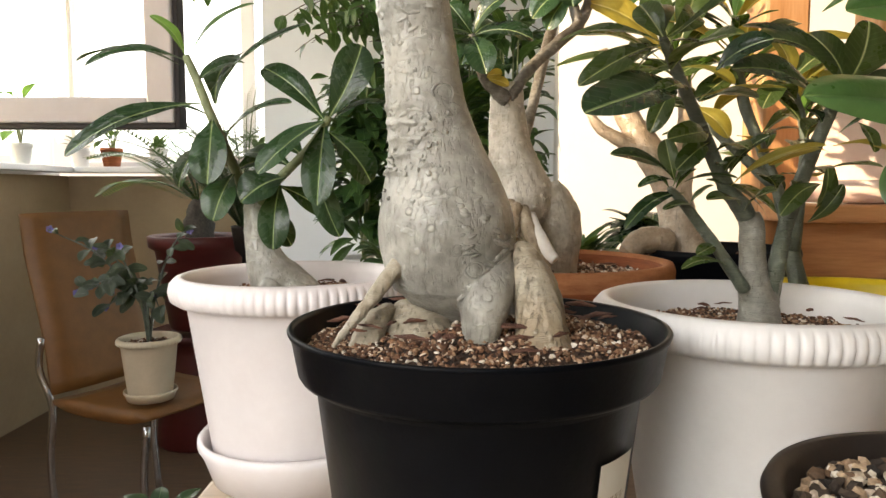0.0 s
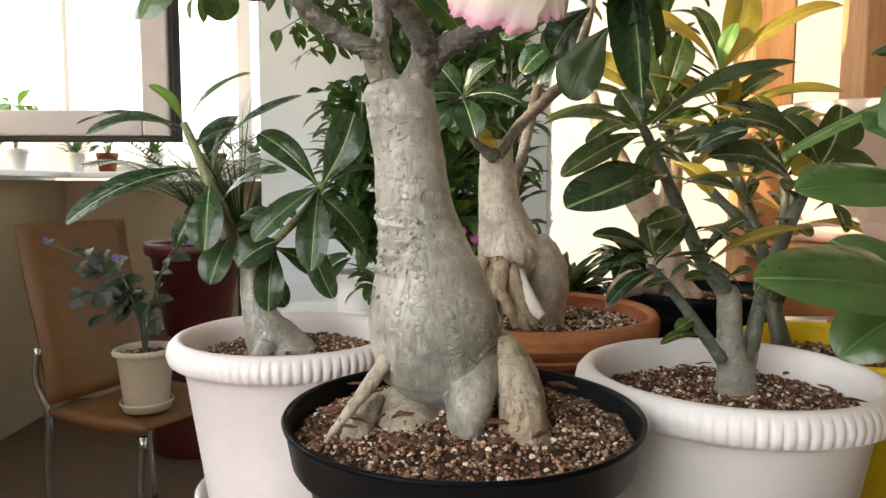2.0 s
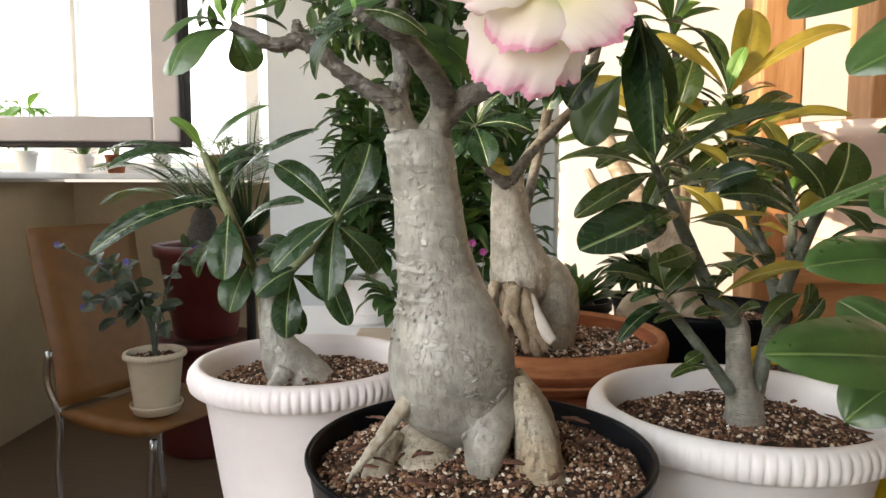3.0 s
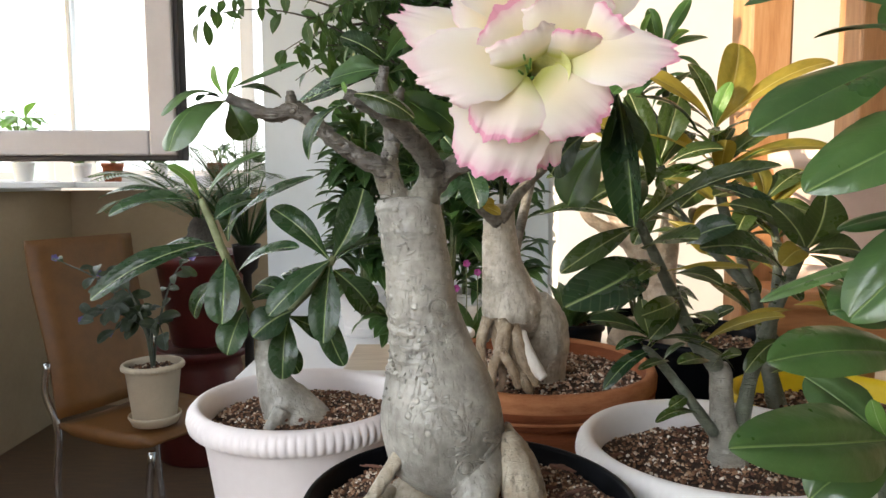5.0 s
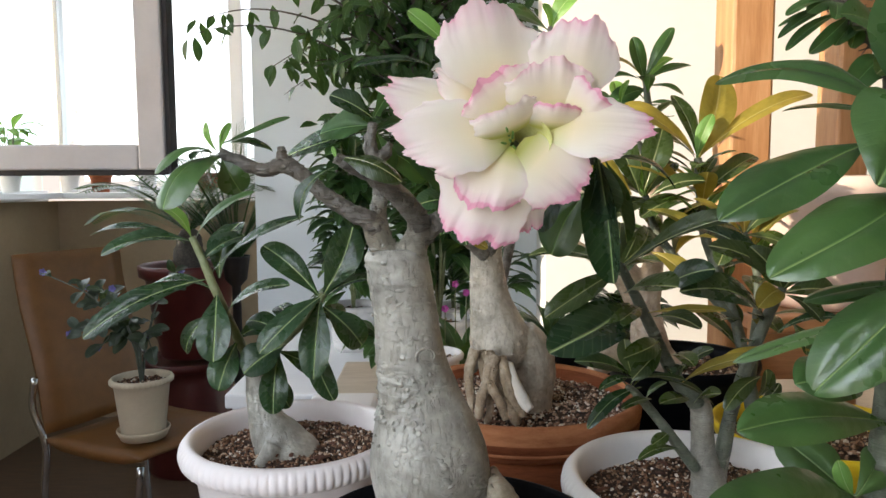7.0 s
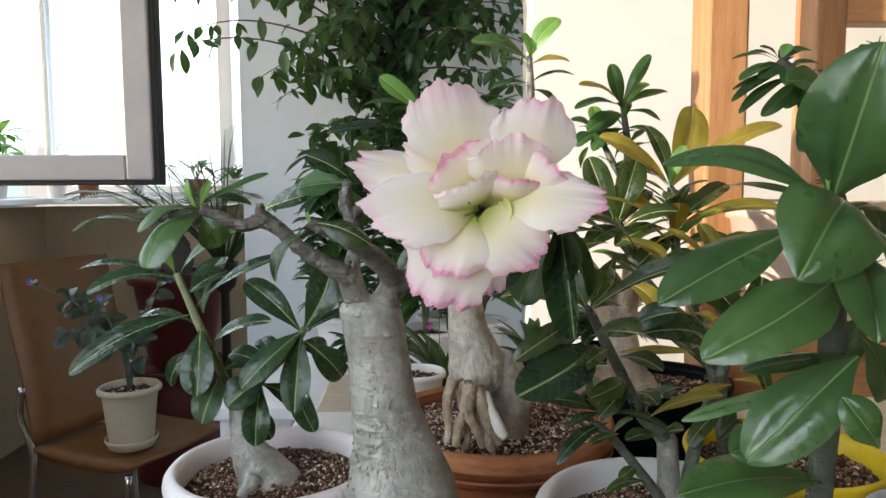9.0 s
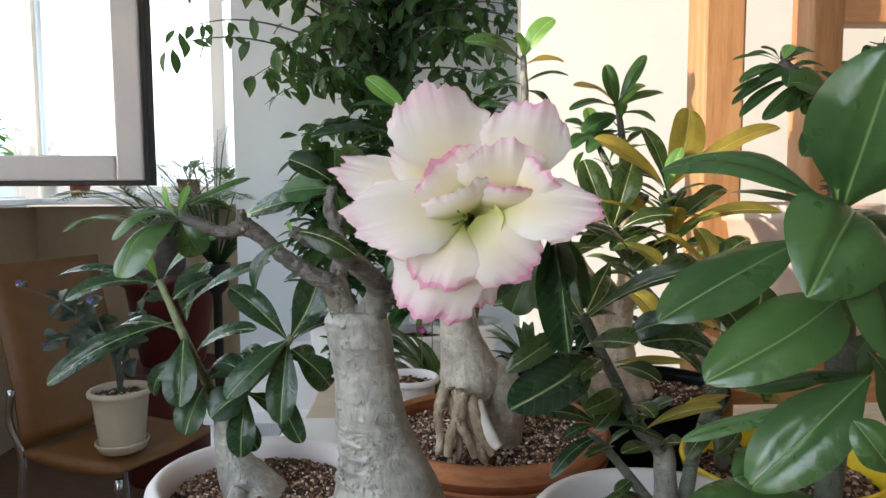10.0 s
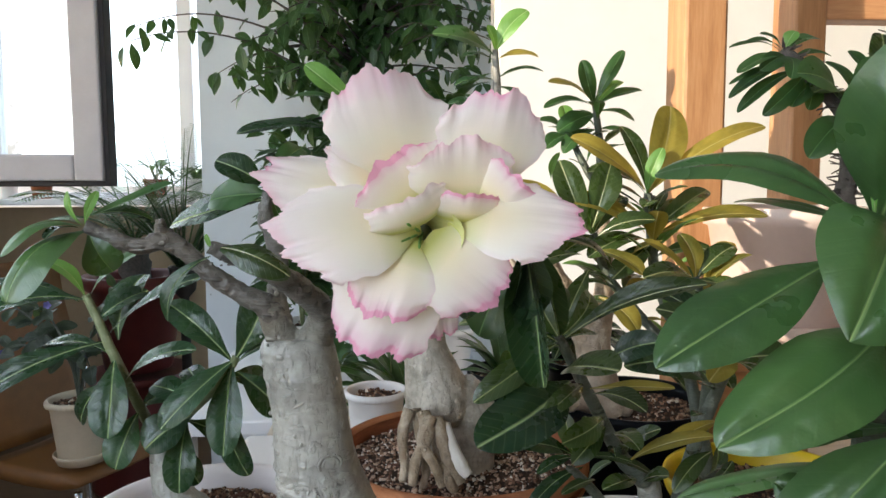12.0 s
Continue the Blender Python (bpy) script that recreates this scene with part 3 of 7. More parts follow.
tagged(wall("floor", (-2.1, 2.4, -2.4, 3.9, -0.1, 0.0), material=M_FLOOR), "brown wood-look floor", "floor")
tagged(wall("ceiling", (-2.1, 2.4, -2.4, 3.9, 2.7, 2.8), material=M_CEIL), "unseen ceiling, greyed to cut bounced light", "ceiling")
# the unseen pieces above the sill are added; their gaps aim and mask the sun
tagged(wall("wall_left", (-2.10, -1.97, -2.4, 3.9, 0.0, 1.17), (-2.10, -1.97, -1.5, 3.9, 2.6, 2.7), (-2.10, -1.97, -1.5, -0.50, 1.17, 2.6),
     (-2.10, -1.97, -0.50, 0.3, 1.17, 1.66), (-2.10, -1.97, 0.3, 0.64, 1.17, 1.4), (-2.10, -1.97, 0.64, 0.80, 1.17, 2.6), (-2.10, -1.97, 1.96, 2.2, 1.17, 2.6)
     , material=M_WALL_BEIGE), "beige painted wall below the window sill, with unseen upper pieces that shape the sun", "wall")
tagged(wall("wall_back", (-1.97, -0.30, 3.67, 3.85, 0.0, 1.17), (-1.97, -0.30, 3.67, 3.85, 2.5, 2.7), (-0.75, -0.30, 3.67, 3.85, 1.17, 2.5), material=M_WALL_BEIGE), "beige painted wall under a bright window", "wall")
tagged(wall("wall_pier", (-0.668, 0.9, 2.63, 2.75, 0.0, 2.7), material=M_WALL_GREY), "cool white smooth wall panel", "wall")
tagged(wall("wall_right", (0.256, 2.3, 1.483, 1.62, 0.0, 2.7), material=M_WALL_WHITE), "sunlit cream-white wall", "wall")
tagged(wall("wall_side", (2.22, 2.4, -2.4, 1.483, 0.0, 2.7), material=M_WALL_BEIGE), "beige side wall", "wall")
tagged(wall("wall_rear", (-1.97, 2.22, -0.92, -0.75, 0.0, 0.9), (-1.97, 2.22, -0.92, -0.75, 2.4, 2.7), (-1.97, -1.33, -0.92, -0.75, 0.9, 2.4), (-0.23, 2.22, -0.92, -0.75, 0.9, 2.4),
     material=M_WALL_BEIGE), "beige wall with a wide window", "wall")

sill = box("window_sill", (-1.969, -0.66), (3.52, 3.72), (1.185, 1.215), M_UPVC, bevel=0.004)
tagged(sill, "white plastic window sill", "sill", kind="structure")
sill = box("window_sill", (-2.0, -1.86), (0.2, 3.519), (1.185, 1.215), M_UPVC, bevel=0.004)
tagged(sill, "white plastic window sill", "sill", kind="structure")


def window(name, x0, x1, y, z0, z1, mullions, label, bar=0.06):
    w = thing(name, ((x0 + x1) / 2, y, z0), label, "window", kind="structure")
    bars = [(x0, x0 + bar, z0, z1), (x1 - bar, x1, z0, z1), (x0 + bar, x1 - bar, z0, z0 + bar), (x0 + bar, x1 - bar, z1 - bar, z1)]
    bars += [(m - 0.035, m + 0.035, z0 + 0.06, z1 - 0.06) for m in mullions]
    for a, b, c, d in bars:
        box("window_frame", (a, b), (y, y + 0.06), (c, d), M_UPVC, w, bevel=0.004)
    edges = [x0 + bar * 0.6, *mullions, x1 - bar * 0.6]
    for a, b in zip(edges, edges[1:]):
        box("pane", (a + bar * 0.4, b - bar * 0.4), (y + 0.025, y + 0.031), (z0 + 0.06, z1 - 0.06), M_GLASS, w).visible_shadow = False
    return w


window("window_1", -1.969, -0.751, 3.70, 1.216, 2.499, (-1.02,), "white-framed window full of bright daylight", 0.03)
daylight = link_mesh("backdrop", [(-7, 9, -1), (5, 9, -1), (5, 9, 8), (-7, 9, 8), (-7, 2.6, -1), (-7, 2.6, 8)], [[0, 1, 2, 3], [4, 0, 3, 5]], M_OUTSIDE, smooth=False)
tagged(daylight, "hazy white daylight beyond the windows", "backdrop", kind="structure")
window("window_2", -1.329, -0.231, -0.85, 0.901, 2.399, (-0.78,), "white-framed window on the rear wall")

# unseen window added to house the side fill; its panes block the sun
added_side_window = thing("window_3", (-2.04, 1.38, 1.171), "added unseen window on the side wall around a fill light", "window", kind="structure")
for a, b, c, d in ((0.785, 0.861, 1.155, 2.615), (1.899, 1.975, 1.155, 2.615), (0.861, 1.899, 1.155, 1.232), (0.861, 1.899, 2.539, 2.615), (1.345, 1.415, 1.232, 2.539)):
    box("window_frame", (-2.07, -2.01), (a, b), (c, d), M_UPVC, added_side_window, bevel=0.004)
for a, b in ((0.85, 1.36), (1.40, 1.91)):
    box("pane", (-2.045, -2.039), (a, b), (1.22, 2.55), M_GLASS, added_side_window)

left_window = thing("window_4", (-2.04, 2.93, 1.171), "white-framed window along the side wall", "window", kind="structure")
for a, b, c, d in ((2.185, 2.255, 1.155, 2.615), (2.255, 3.665, 1.155, 1.225), (2.255, 3.665, 2.545, 2.615)):
    box("window_frame", (-2.07, -2.01), (a, b), (c, d), M_UPVC, left_window, bevel=0.004)
box("pane", (-2.045, -2.039), (2.24, 3.665), (1.21, 2.56), M_GLASS, left_window)

sash = thing("window_sash", (-1.6, 1.94, 1.27), "open white plastic window sash with dark gasket", "window sash", kind="structure")
SX0, SX1, SZ0, SZ1 = -1.93, -0.725, 1.268, 2.45
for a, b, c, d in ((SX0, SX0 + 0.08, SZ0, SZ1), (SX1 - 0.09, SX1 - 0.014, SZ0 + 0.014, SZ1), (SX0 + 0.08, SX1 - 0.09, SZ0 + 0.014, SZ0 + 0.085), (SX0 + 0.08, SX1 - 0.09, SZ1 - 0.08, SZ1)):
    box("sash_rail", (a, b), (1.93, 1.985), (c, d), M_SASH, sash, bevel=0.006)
box("gasket", (SX1 - 0.0139, SX1), (1.94, 1.99), (SZ0, SZ1), M_GASKET, sash, "dark brown rubber gasket", 0.002)
box("gasket", (SX0, SX1 - 0.014), (1.94, 1.99), (SZ0, SZ0 + 0.0139), M_GASKET, sash, "dark brown rubber gasket", 0.002)
box("pane", (SX0 + 0.08, SX1 - 0.09), (1.953, 1.959), (SZ0 + 0.085, SZ1 - 0.08), M_GLASS, sash).visible_shadow = False

# ---- table and wooden rack ----
table = thing("plant_table", (0.2, 0.6, 0.0), "pale wooden table crowded with potted plants", "table")
box("tabletop", (-0.160, 0.95), (0.10, 1.25), (0.872, 0.902), M_TABLE, table, bevel=0.004)
for x in (-0.15, 0.90):
    for y in (0.13, 1.2):
        box("leg", (x - 0.02, x + 0.02), (y - 0.02, y + 0.02), (0.0, 0.872), M_TABLE, table, bevel=0.003)

rack = thing("wooden_rack", (0.6, 0.85, 0.0), "orange pine plant rack with upright posts and a shelf", "rack")
box("post", (0.361, 0.412), (0.795, 0.850), (0.0, 2.2), M_POST, rack, bevel=0.004)
box("post", (0.543, 0.587), (0.885, 0.940), (0.0, 2.2), M_POST, rack, bevel=0.004)
box("shelf", (0.358, 1.1), (0.70, 0.792), (1.066, 1.0845), M_SHELF, rack, bevel=0.003)
box("rail", (0.372, 1.1), (0.735, 0.760), (1.005, 1.066), M_SHELF, rack, bevel=0.003)
box("rail", (0.587, 1.1), (0.89, 0.925), (1.475, 1.52), M_SHELF, rack, bevel=0.003)

# ---- pots ----


def white_pot(name, centre, r, z, base, label, material, saucer=0.0, flutes=84, group="white pots"):
    """A tapered plastic pot with a rolled, ribbed rim."""
    cx, cy = centre
    h = z - base
    k = r / 0.083
    p = thing(name, (cx, cy, base), label, "plant pot", group)
    lo = 0.68 * r
    prof = [(lo * 0.96, 0.0), (lo, 0.004), (lo + (0.86 * r - lo) * 0.5, h * 0.42), (0.87 * r, h - 0.0195 * k), (0.885 * r, h - 0.018 * k), (0.94 * r, h - 0.0182 * k, 0.4),
            (0.985 * r, h - 0.0155 * k, 1), (1.0 * r, h - 0.010 * k, 1), (0.99 * r, h - 0.005 * k, 0.6), (0.955 * r, h - 0.0013 * k, 0), (0.91 * r, h), (0.875 * r, h - 0.002 * k), (0.855 * r, h - 0.008 * k),
            (0.83 * r, h * 0.7), (lo * 0.95, h * 0.2), (lo * 0.9, 0.012)]
    v, f = lathe_data(prof, (cx, cy, base), flutes * 6, flutes, 0.0017 * k)
    link_mesh("pot_body", v, f, material, p)
    for q, wob in ((0.60, 0.0012), (0.64, 0.0015), (0.44, 0.002)):
        rr = lo + (0.85 * r - lo) * min(1, q * 1.12)
        ring = [(cx + rr * math.cos(a), cy + rr * math.sin(a), base + h * q + wob * math.sin(3 * a + q * 9), 0.00045) for a in [k * math.pi / 24 for k in range(49)]]
        link_mesh("relief_line", *tube_data(ring, 5, 1), material, p)
    if saucer:
        s = saucer
        prof = [(s * 0.82, -0.0058), (s * 0.86, -0.0055), (s * 0.95, 0.012), (s, 0.018), (s, 0.022), (s * 0.97, 0.0245), (s * 0.935, 0.021), (s * 0.88, 0.004), (s * 0.83, -0.0002), (s * 0.4, -0.0002)]
        v, f = lathe_data(prof, (cx, cy, base), 96)
        link_mesh("saucer", v, f, material, p, "round matching saucer")
    return p


def round_pot(name, centre, z, base, prof, label, material, group="", seg=96, flute=0, depth=0.0):
    """A turned pot from (radius, height above the base) rows."""
    p = thing(name, (*centre, base), label, "plant pot", group)
    v, f = lathe_data(prof, (*centre, base), seg, flute, depth)
    link_mesh("pot_body", v, f, material, p)
    return p


pot_left = white_pot("white_pot", (-0.1028, 0.4806), 0.083, 1.043, 0.908, "white plastic pot with ribbed rim on a saucer", M_BLUSH_POT, 0.068)
soil(pot_left, (-0.1028, 0.4806), 0.0715, 1.024, 3800, 0.0018, 3, M_GRIT, 0.006)
pot_right = white_pot("white_pot", (0.1815, 0.405), 0.0915, 1.0365, 0.904, "large white plastic pot with ribbed rim", M_WHITE_POT, 0.0, 90)
soil(pot_right, (0.1815, 0.405), 0.079, 1.015, 3600, 0.0018, 4, M_GRIT, 0.006)

BX, BY = 0.016, 0.3185
pot_black = round_pot("black_nursery_pot", (BX, BY), 1.038, 0.903, [(0.060, 0.0), (0.0615, 0.002), (0.0745, 0.112), (0.0755, 0.1135), (0.081, 0.1145), (0.0822, 0.1165), (0.0850, 0.1325),
    (0.0862, 0.1338), (0.0866, 0.1352), (0.0860, 0.1362), (0.0842, 0.1358), (0.0836, 0.134), (0.0800, 0.1150), (0.0740, 0.110), (0.060, 0.01)], "matte black round plastic nursery pot with paper label", M_BLACK_POT, seg=128)
soil(pot_black, (BX, BY), 0.0822, 1.0275, 8800, 0.0016, 5, M_GRIT, 0.0115)
# a printed label curves round the side of the pot
lab = []
for i in range(9):
    an = radians(-51 + i * 2.6)
    for zz, rr in ((0.958, 0.0681), (0.9925, 0.0722)):
        lab.append(Vector((BX + (rr + 0.0004) * math.cos(an), BY + (rr + 0.0004) * math.sin(an), zz)))
label_ob = link_mesh("paper_label", lab, [[2 * i, 2 * i + 2, 2 * i + 3, 2 * i + 1] for i in range(8)], M_LABEL, pot_black, "cream paper label with printed bars")
for i in range(13):
    an = radians(-48 + i * 1.05)
    da = radians(0.16 + 0.16 * (i * 7 % 3))
    v = [Vector((BX + (rr + 0.0008) * math.cos(an + s * da), BY + (rr + 0.0008) * math.sin(an + s * da), zz)) for zz, rr in ((0.9605, 0.0684), (0.977, 0.0704)) for s in (-0.5, 0.5)]
    link_mesh("printed_bar", v, [[0, 1, 3, 2]], M_INK, label_ob)

OX, OY = 0.083, 0.586
bowl = round_pot("terracotta_bowl", (OX, OY), 1.041, 0.905, [(0.078, 0.0), (0.078, 0.003), (0.0890, 0.072), (0.0905, 0.074), (0.0890, 0.078), (0.0920, 0.092), (0.0935, 0.094), (0.0920, 0.098), (0.0945, 0.104),
    (0.1025, 0.106), (0.1055, 0.110), (0.1045, 0.1135), (0.1080, 0.118), (0.1083, 0.131), (0.1065, 0.1352), (0.1030, 0.136), (0.1000, 0.133), (0.098, 0.118), (0.09, 0.05), (0.08, 0.012)],
    "wide terracotta bowl with banded rim", M_TERRA, seg=128)
soil(bowl, (OX, OY), 0.0995, 1.026, 4600, 0.0022, 6, M_GRIT_BOWL, 0.008)
v, f = lathe_data([(0.1088, 0.122), (0.1090, 0.131), (0.1070, 0.1358), (0.1030, 0.1367), (0.0994, 0.133)], (OX, OY, 0.905), 128)
link_mesh("rim", v, f[:-2], M_TERRA_RIM, bowl, "worn tan rim")
for zz, rr in ((0.113, 0.1066), (0.098, 0.0938), (0.086, 0.0923), (0.080, 0.0912)):
    v, f = lathe_data([(rr - 0.0008, zz - 0.0012), (rr + 0.0009, zz - 0.0006), (rr + 0.0009, zz + 0.0006), (rr - 0.0008, zz + 0.0012)], (OX, OY, 0.905), 128)
    link_mesh("band", v, f[:-2], M_TERRA_RIM, bowl, "raised worn band")

EX, EY = 0.1588, 0.1749
pot_near = round_pot("brown_pot", (EX, EY), 1.012, 0.903, [(0.0519, 0.0), (0.0531, 0.002), (0.0637, 0.098), (0.0667, 0.1), (0.0690, 0.108), (0.0678, 0.1105), (0.0649, 0.1105), (0.0625, 0.108), (0.0590, 0.09), (0.0507, 0.01)],
    "dark brown plastic pot filled with pale gravel", M_BROWN_POT)
soil(pot_near, (EX, EY), 0.0620, 1.0035, 1750, 0.0037, 7, M_GRIT_PALE, 0.003)

pot_yellow = round_pot("yellow_pot", (0.334, 0.540), 1.022, 0.903, [(0.062, 0.0), (0.064, 0.003), (0.078, 0.104), (0.082, 0.106), (0.085, 0.115), (0.084, 0.1185), (0.081, 0.118), (0.078, 0.112), (0.075, 0.08), (0.06, 0.012)],
    "bright yellow plastic pot", M_YELLOW_POT)
soil(pot_yellow, (0.334, 0.540), 0.076, 1.002, 1500, 0.0030, 8, M_GRIT, 0.004)
pot_dark = round_pot("black_bowl", (0.275, 0.705), 1.042, 0.903, [(0.062, 0.0), (0.064, 0.003), (0.075, 0.122), (0.079, 0.125), (0.082, 0.134), (0.081, 0.139), (0.077, 0.1385), (0.074, 0.13), (0.075, 0.08), (0.06, 0.012)],
    "black plastic pot holding a thick-trunked plant", M_BLACK_POT)
soil(pot_dark, (0.275, 0.705), 0.073, 1.026, 900, 0.0030, 9, M_GRIT, 0.004)

# ---- the desert rose in the black pot ----
rose = thing("desert_rose", (0.016, 0.3185, 1.018), "desert rose with swollen grey caudex and pink-edged white flower", "potted plant", "desert roses")
roots = []
limbs = [[(-0.0148, 0.3185, 1.1945, 0.0128), (-0.0146, 0.3185, 1.1915, 0.0154), (-0.0142, 0.3185, 1.1852, 0.0164), (-0.0108, 0.3185, 1.1644, 0.0165), (-0.0077, 0.3185, 1.1373, 0.0182), (-0.0040, 0.3185, 1.1182, 0.0215), (-0.0007, 0.3185, 1.0988, 0.0279), (0.0011, 0.3185, 1.0848, 0.0312), (0.0038, 0.3185, 1.0679, 0.0307), (0.0054, 0.3185, 1.0566, 0.0281), (0.0054, 0.3185, 1.0497, 0.0223), (0.0054, 0.3185, 1.0440, 0.0145), (0.0054, 0.3185, 1.0394, 0.0078), (0.0057, 0.3185, 1.0359, 0.0031)]]
roots.append([(0.0223, 0.3160, 1.0714, 0.0110), (0.0206, 0.3040, 1.0610, 0.0122), (0.0180, 0.2950, 1.0504, 0.0112), (0.0169, 0.2920, 1.0435, 0.0095), (0.0162, 0.2920, 1.0355, 0.0080), (0.0159, 0.2920, 1.0275, 0.0083)])
roots.append([(0.0298, 0.3450, 1.0455, 0.0135), (0.0522, 0.3750, 1.0093, 0.0118), (0.0681, 0.3900, 0.9860, 0.0103)])
roots.append([(-0.0170, 0.3040, 1.0700, 0.0040), (-0.0245, 0.2960, 1.0610, 0.0038), (-0.0320, 0.2905, 1.0515, 0.0029), (-0.0385, 0.2865, 1.0440, 0.0021), (-0.0430, 0.2845, 1.0385, 0.0016), (-0.0455, 0.2835, 1.0345, 0.0012)])
roots.append([(-0.0130, 0.3320, 1.0459, 0.0041), (-0.0138, 0.3240, 1.0392, 0.0131), (-0.0113, 0.3150, 1.0343, 0.0166), (-0.0110, 0.3080, 1.0277, 0.0180), (-0.0115, 0.3040, 1.0140, 0.0200)])
roots.append([(-0.0237, 0.3120, 1.0459, 0.0033), (-0.0294, 0.3020, 1.0419, 0.0059), (-0.0327, 0.2970, 1.0345, 0.0071), (-0.0341, 0.2950, 1.0261, 0.0086), (-0.0347, 0.2950, 1.0180, 0.0100)])
roots.append([(0.0340, 0.3140, 1.0720, 0.0071), (0.0381, 0.3040, 1.0615, 0.0091), (0.0406, 0.2970, 1.0497, 0.0099), (0.0422, 0.2920, 1.0368, 0.0114), (0.0456, 0.2890, 1.0234, 0.0139)])
roots.append([(0.0331, 0.3200, 1.0755, 0.0039), (0.0434, 0.3120, 1.0658, 0.0035), (0.0496, 0.3050, 1.0538, 0.0029), (0.0519, 0.3010, 1.0415, 0.0027), (0.0551, 0.2970, 1.0295, 0.0032), (0.0577, 0.2960, 1.0204, 0.0042)])
twigs_left = [(-0.0224, 0.3165, 1.1994, 0.0054), (-0.0279, 0.3160, 1.2087, 0.0052), (-0.0389, 0.3170, 1.2143, 0.0045), (-0.0524, 0.3180, 1.2237, 0.0041), (-0.0624, 0.3190, 1.2328, 0.0039), (-0.0712, 0.3190, 1.2375, 0.0044), (-0.0820, 0.3190, 1.2348, 0.0034), (-0.0934, 0.3190, 1.2393, 0.0032), (-0.1035, 0.3180, 1.2438, 0.0026)]
twigs_back = [(-0.0204, 0.3200, 1.1988, 0.0046), (-0.0245, 0.3220, 1.2112, 0.0042), (-0.0226, 0.3220, 1.2239, 0.0042), (-0.0248, 0.3200, 1.2393, 0.0038), (-0.0274, 0.3180, 1.2471, 0.0033), (-0.0257, 0.3170, 1.2586, 0.0024)]
twigs_front = [(-0.0012, 0.3050, 1.2073, 0.0054), (-0.0075, 0.2930, 1.2170, 0.0052), (-0.0147, 0.2820, 1.2250, 0.0047), (-0.0249, 0.2730, 1.2323, 0.0039), (-0.0333, 0.2680, 1.2366, 0.0031), (-0.0380, 0.2660, 1.2388, 0.0021)]
twigs_right = [(-0.0030, 0.3140, 1.1988, 0.0062), (0.0045, 0.3090, 1.2072, 0.0054), (0.0186, 0.3000, 1.2137, 0.0050), (0.0368, 0.2930, 1.2202, 0.0048), (0.0623, 0.2880, 1.2316, 0.0044), (0.0782, 0.2840, 1.2401, 0.0036)]
twigs_stub = [(-0.0712, 0.3190, 1.2375, 0.0036), (-0.0722, 0.3190, 1.2430, 0.0028), (-0.0726, 0.3190, 1.2468, 0.0017)]
twigs_knee = [(-0.0248, 0.3200, 1.2393, 0.0040), (-0.0200, 0.3225, 1.2440, 0.0034), (-0.0185, 0.3240, 1.2490, 0.0026)]

rnd = random.Random(8)
line = spline(limbs[0], 8)
rings = [ring_data(*line[int(f * (len(line) - 1))], th, 0.001, k) for k, (f, th) in enumerate(((0.06, 0.0010), (0.11, 0.0012), (0.15, 0.0008), (0.19, 0.0009), (0.22, 0.0007), (0.25, 0.0009), (0.28, 0.0007), (0.31, 0.0010), (0.34, 0.0011), (0.37, 0.0009), (0.40, 0.0010), (0.43, 0.0007)))]
skin = warts(rnd, limbs[0], 50, 0.08, 0.40, 0.0009)
skin += pimples(rnd, limbs[0], 62, 1.118, 1.186, -175, -5, 0.0011, 1.9) + pimples(rnd, limbs[0], 120, 1.106, 1.134, -165, -15, 0.0013, 0.9)
skin += pimples(rnd, limbs[0], 40, 1.076, 1.104, -80, -15, 0.0016, 1.8) + pimples(rnd, limbs[0], 46, 1.052, 1.076, -78, 0, 0.0014, 3.0) + pimples(rnd, limbs[0], 16, 1.06, 1.10, -170, -80, 0.0010, 1.0)
def on_bark(z, bearing):
    q = min(line, key=lambda p: abs(p[2] - z))
    d = Vector((math.cos(radians(bearing)), math.sin(radians(bearing)), 0))
    return Vector((q[0], q[1], z)) + d * q[3], d
skin += knot(*on_bark(1.1416, -62), 0.0042) + knot(*on_bark(1.0748, -84), 0.0030) + knot(*on_bark(1.0663, -72), 0.0036) + knot(*on_bark(1.1536, -115), 0.0026)
arms = [[(-0.0185, 0.3175, 1.1880, 0.0100), (-0.0222, 0.3170, 1.1968, 0.0070), (-0.0262, 0.3165, 1.2060, 0.0057), (-0.0285, 0.3162, 1.2105, 0.0049)],
        [(-0.0095, 0.3165, 1.1880, 0.0100), (-0.0055, 0.3140, 1.1965, 0.0072), (-0.0028, 0.3090, 1.2045, 0.0060), (-0.0035, 0.3040, 1.2110, 0.0053)],
        [(-0.0225, 0.3180, 1.2000, 0.0056), (-0.0243, 0.3215, 1.2110, 0.0046), (-0.0228, 0.3220, 1.2220, 0.0042)],
        [(-0.0040, 0.3130, 1.1985, 0.0058), (0.0040, 0.3095, 1.2068, 0.0052), (0.0110, 0.3050, 1.2105, 0.0048)]]
caudex = fused(link_mesh("caudex", *joined(tube_data(limbs[0], 48), *[tube_data(r, 18) for r in roots[:2]], *rings), M_BARK, rose, "swollen silvery grey-green caudex with raised pores"), 0.0010, 0.0014, 0.016, 2)
fused(link_mesh("fork", *joined(*[tube_data(r, 18) for r in arms]), M_BARK_GREY, rose, "smooth grey fork where the branches leave the trunk"), 0.0009, 0.0016, 0.008, 3)
link_mesh("bark_relief", *joined(*skin), M_BARK, rose, "small raised pale pores and branch scars")
for k, r in enumerate((roots[2:3], roots[3:4], roots[4:5], roots[5:7])):
    fused(link_mesh("root", *joined(*[tube_data(q, 18, 6, 0.03, k) for q in r]), M_BARK_ROOT, rose, "dry tan-grey surface root"), 0.0009, 0.0018, 0.007, 2)
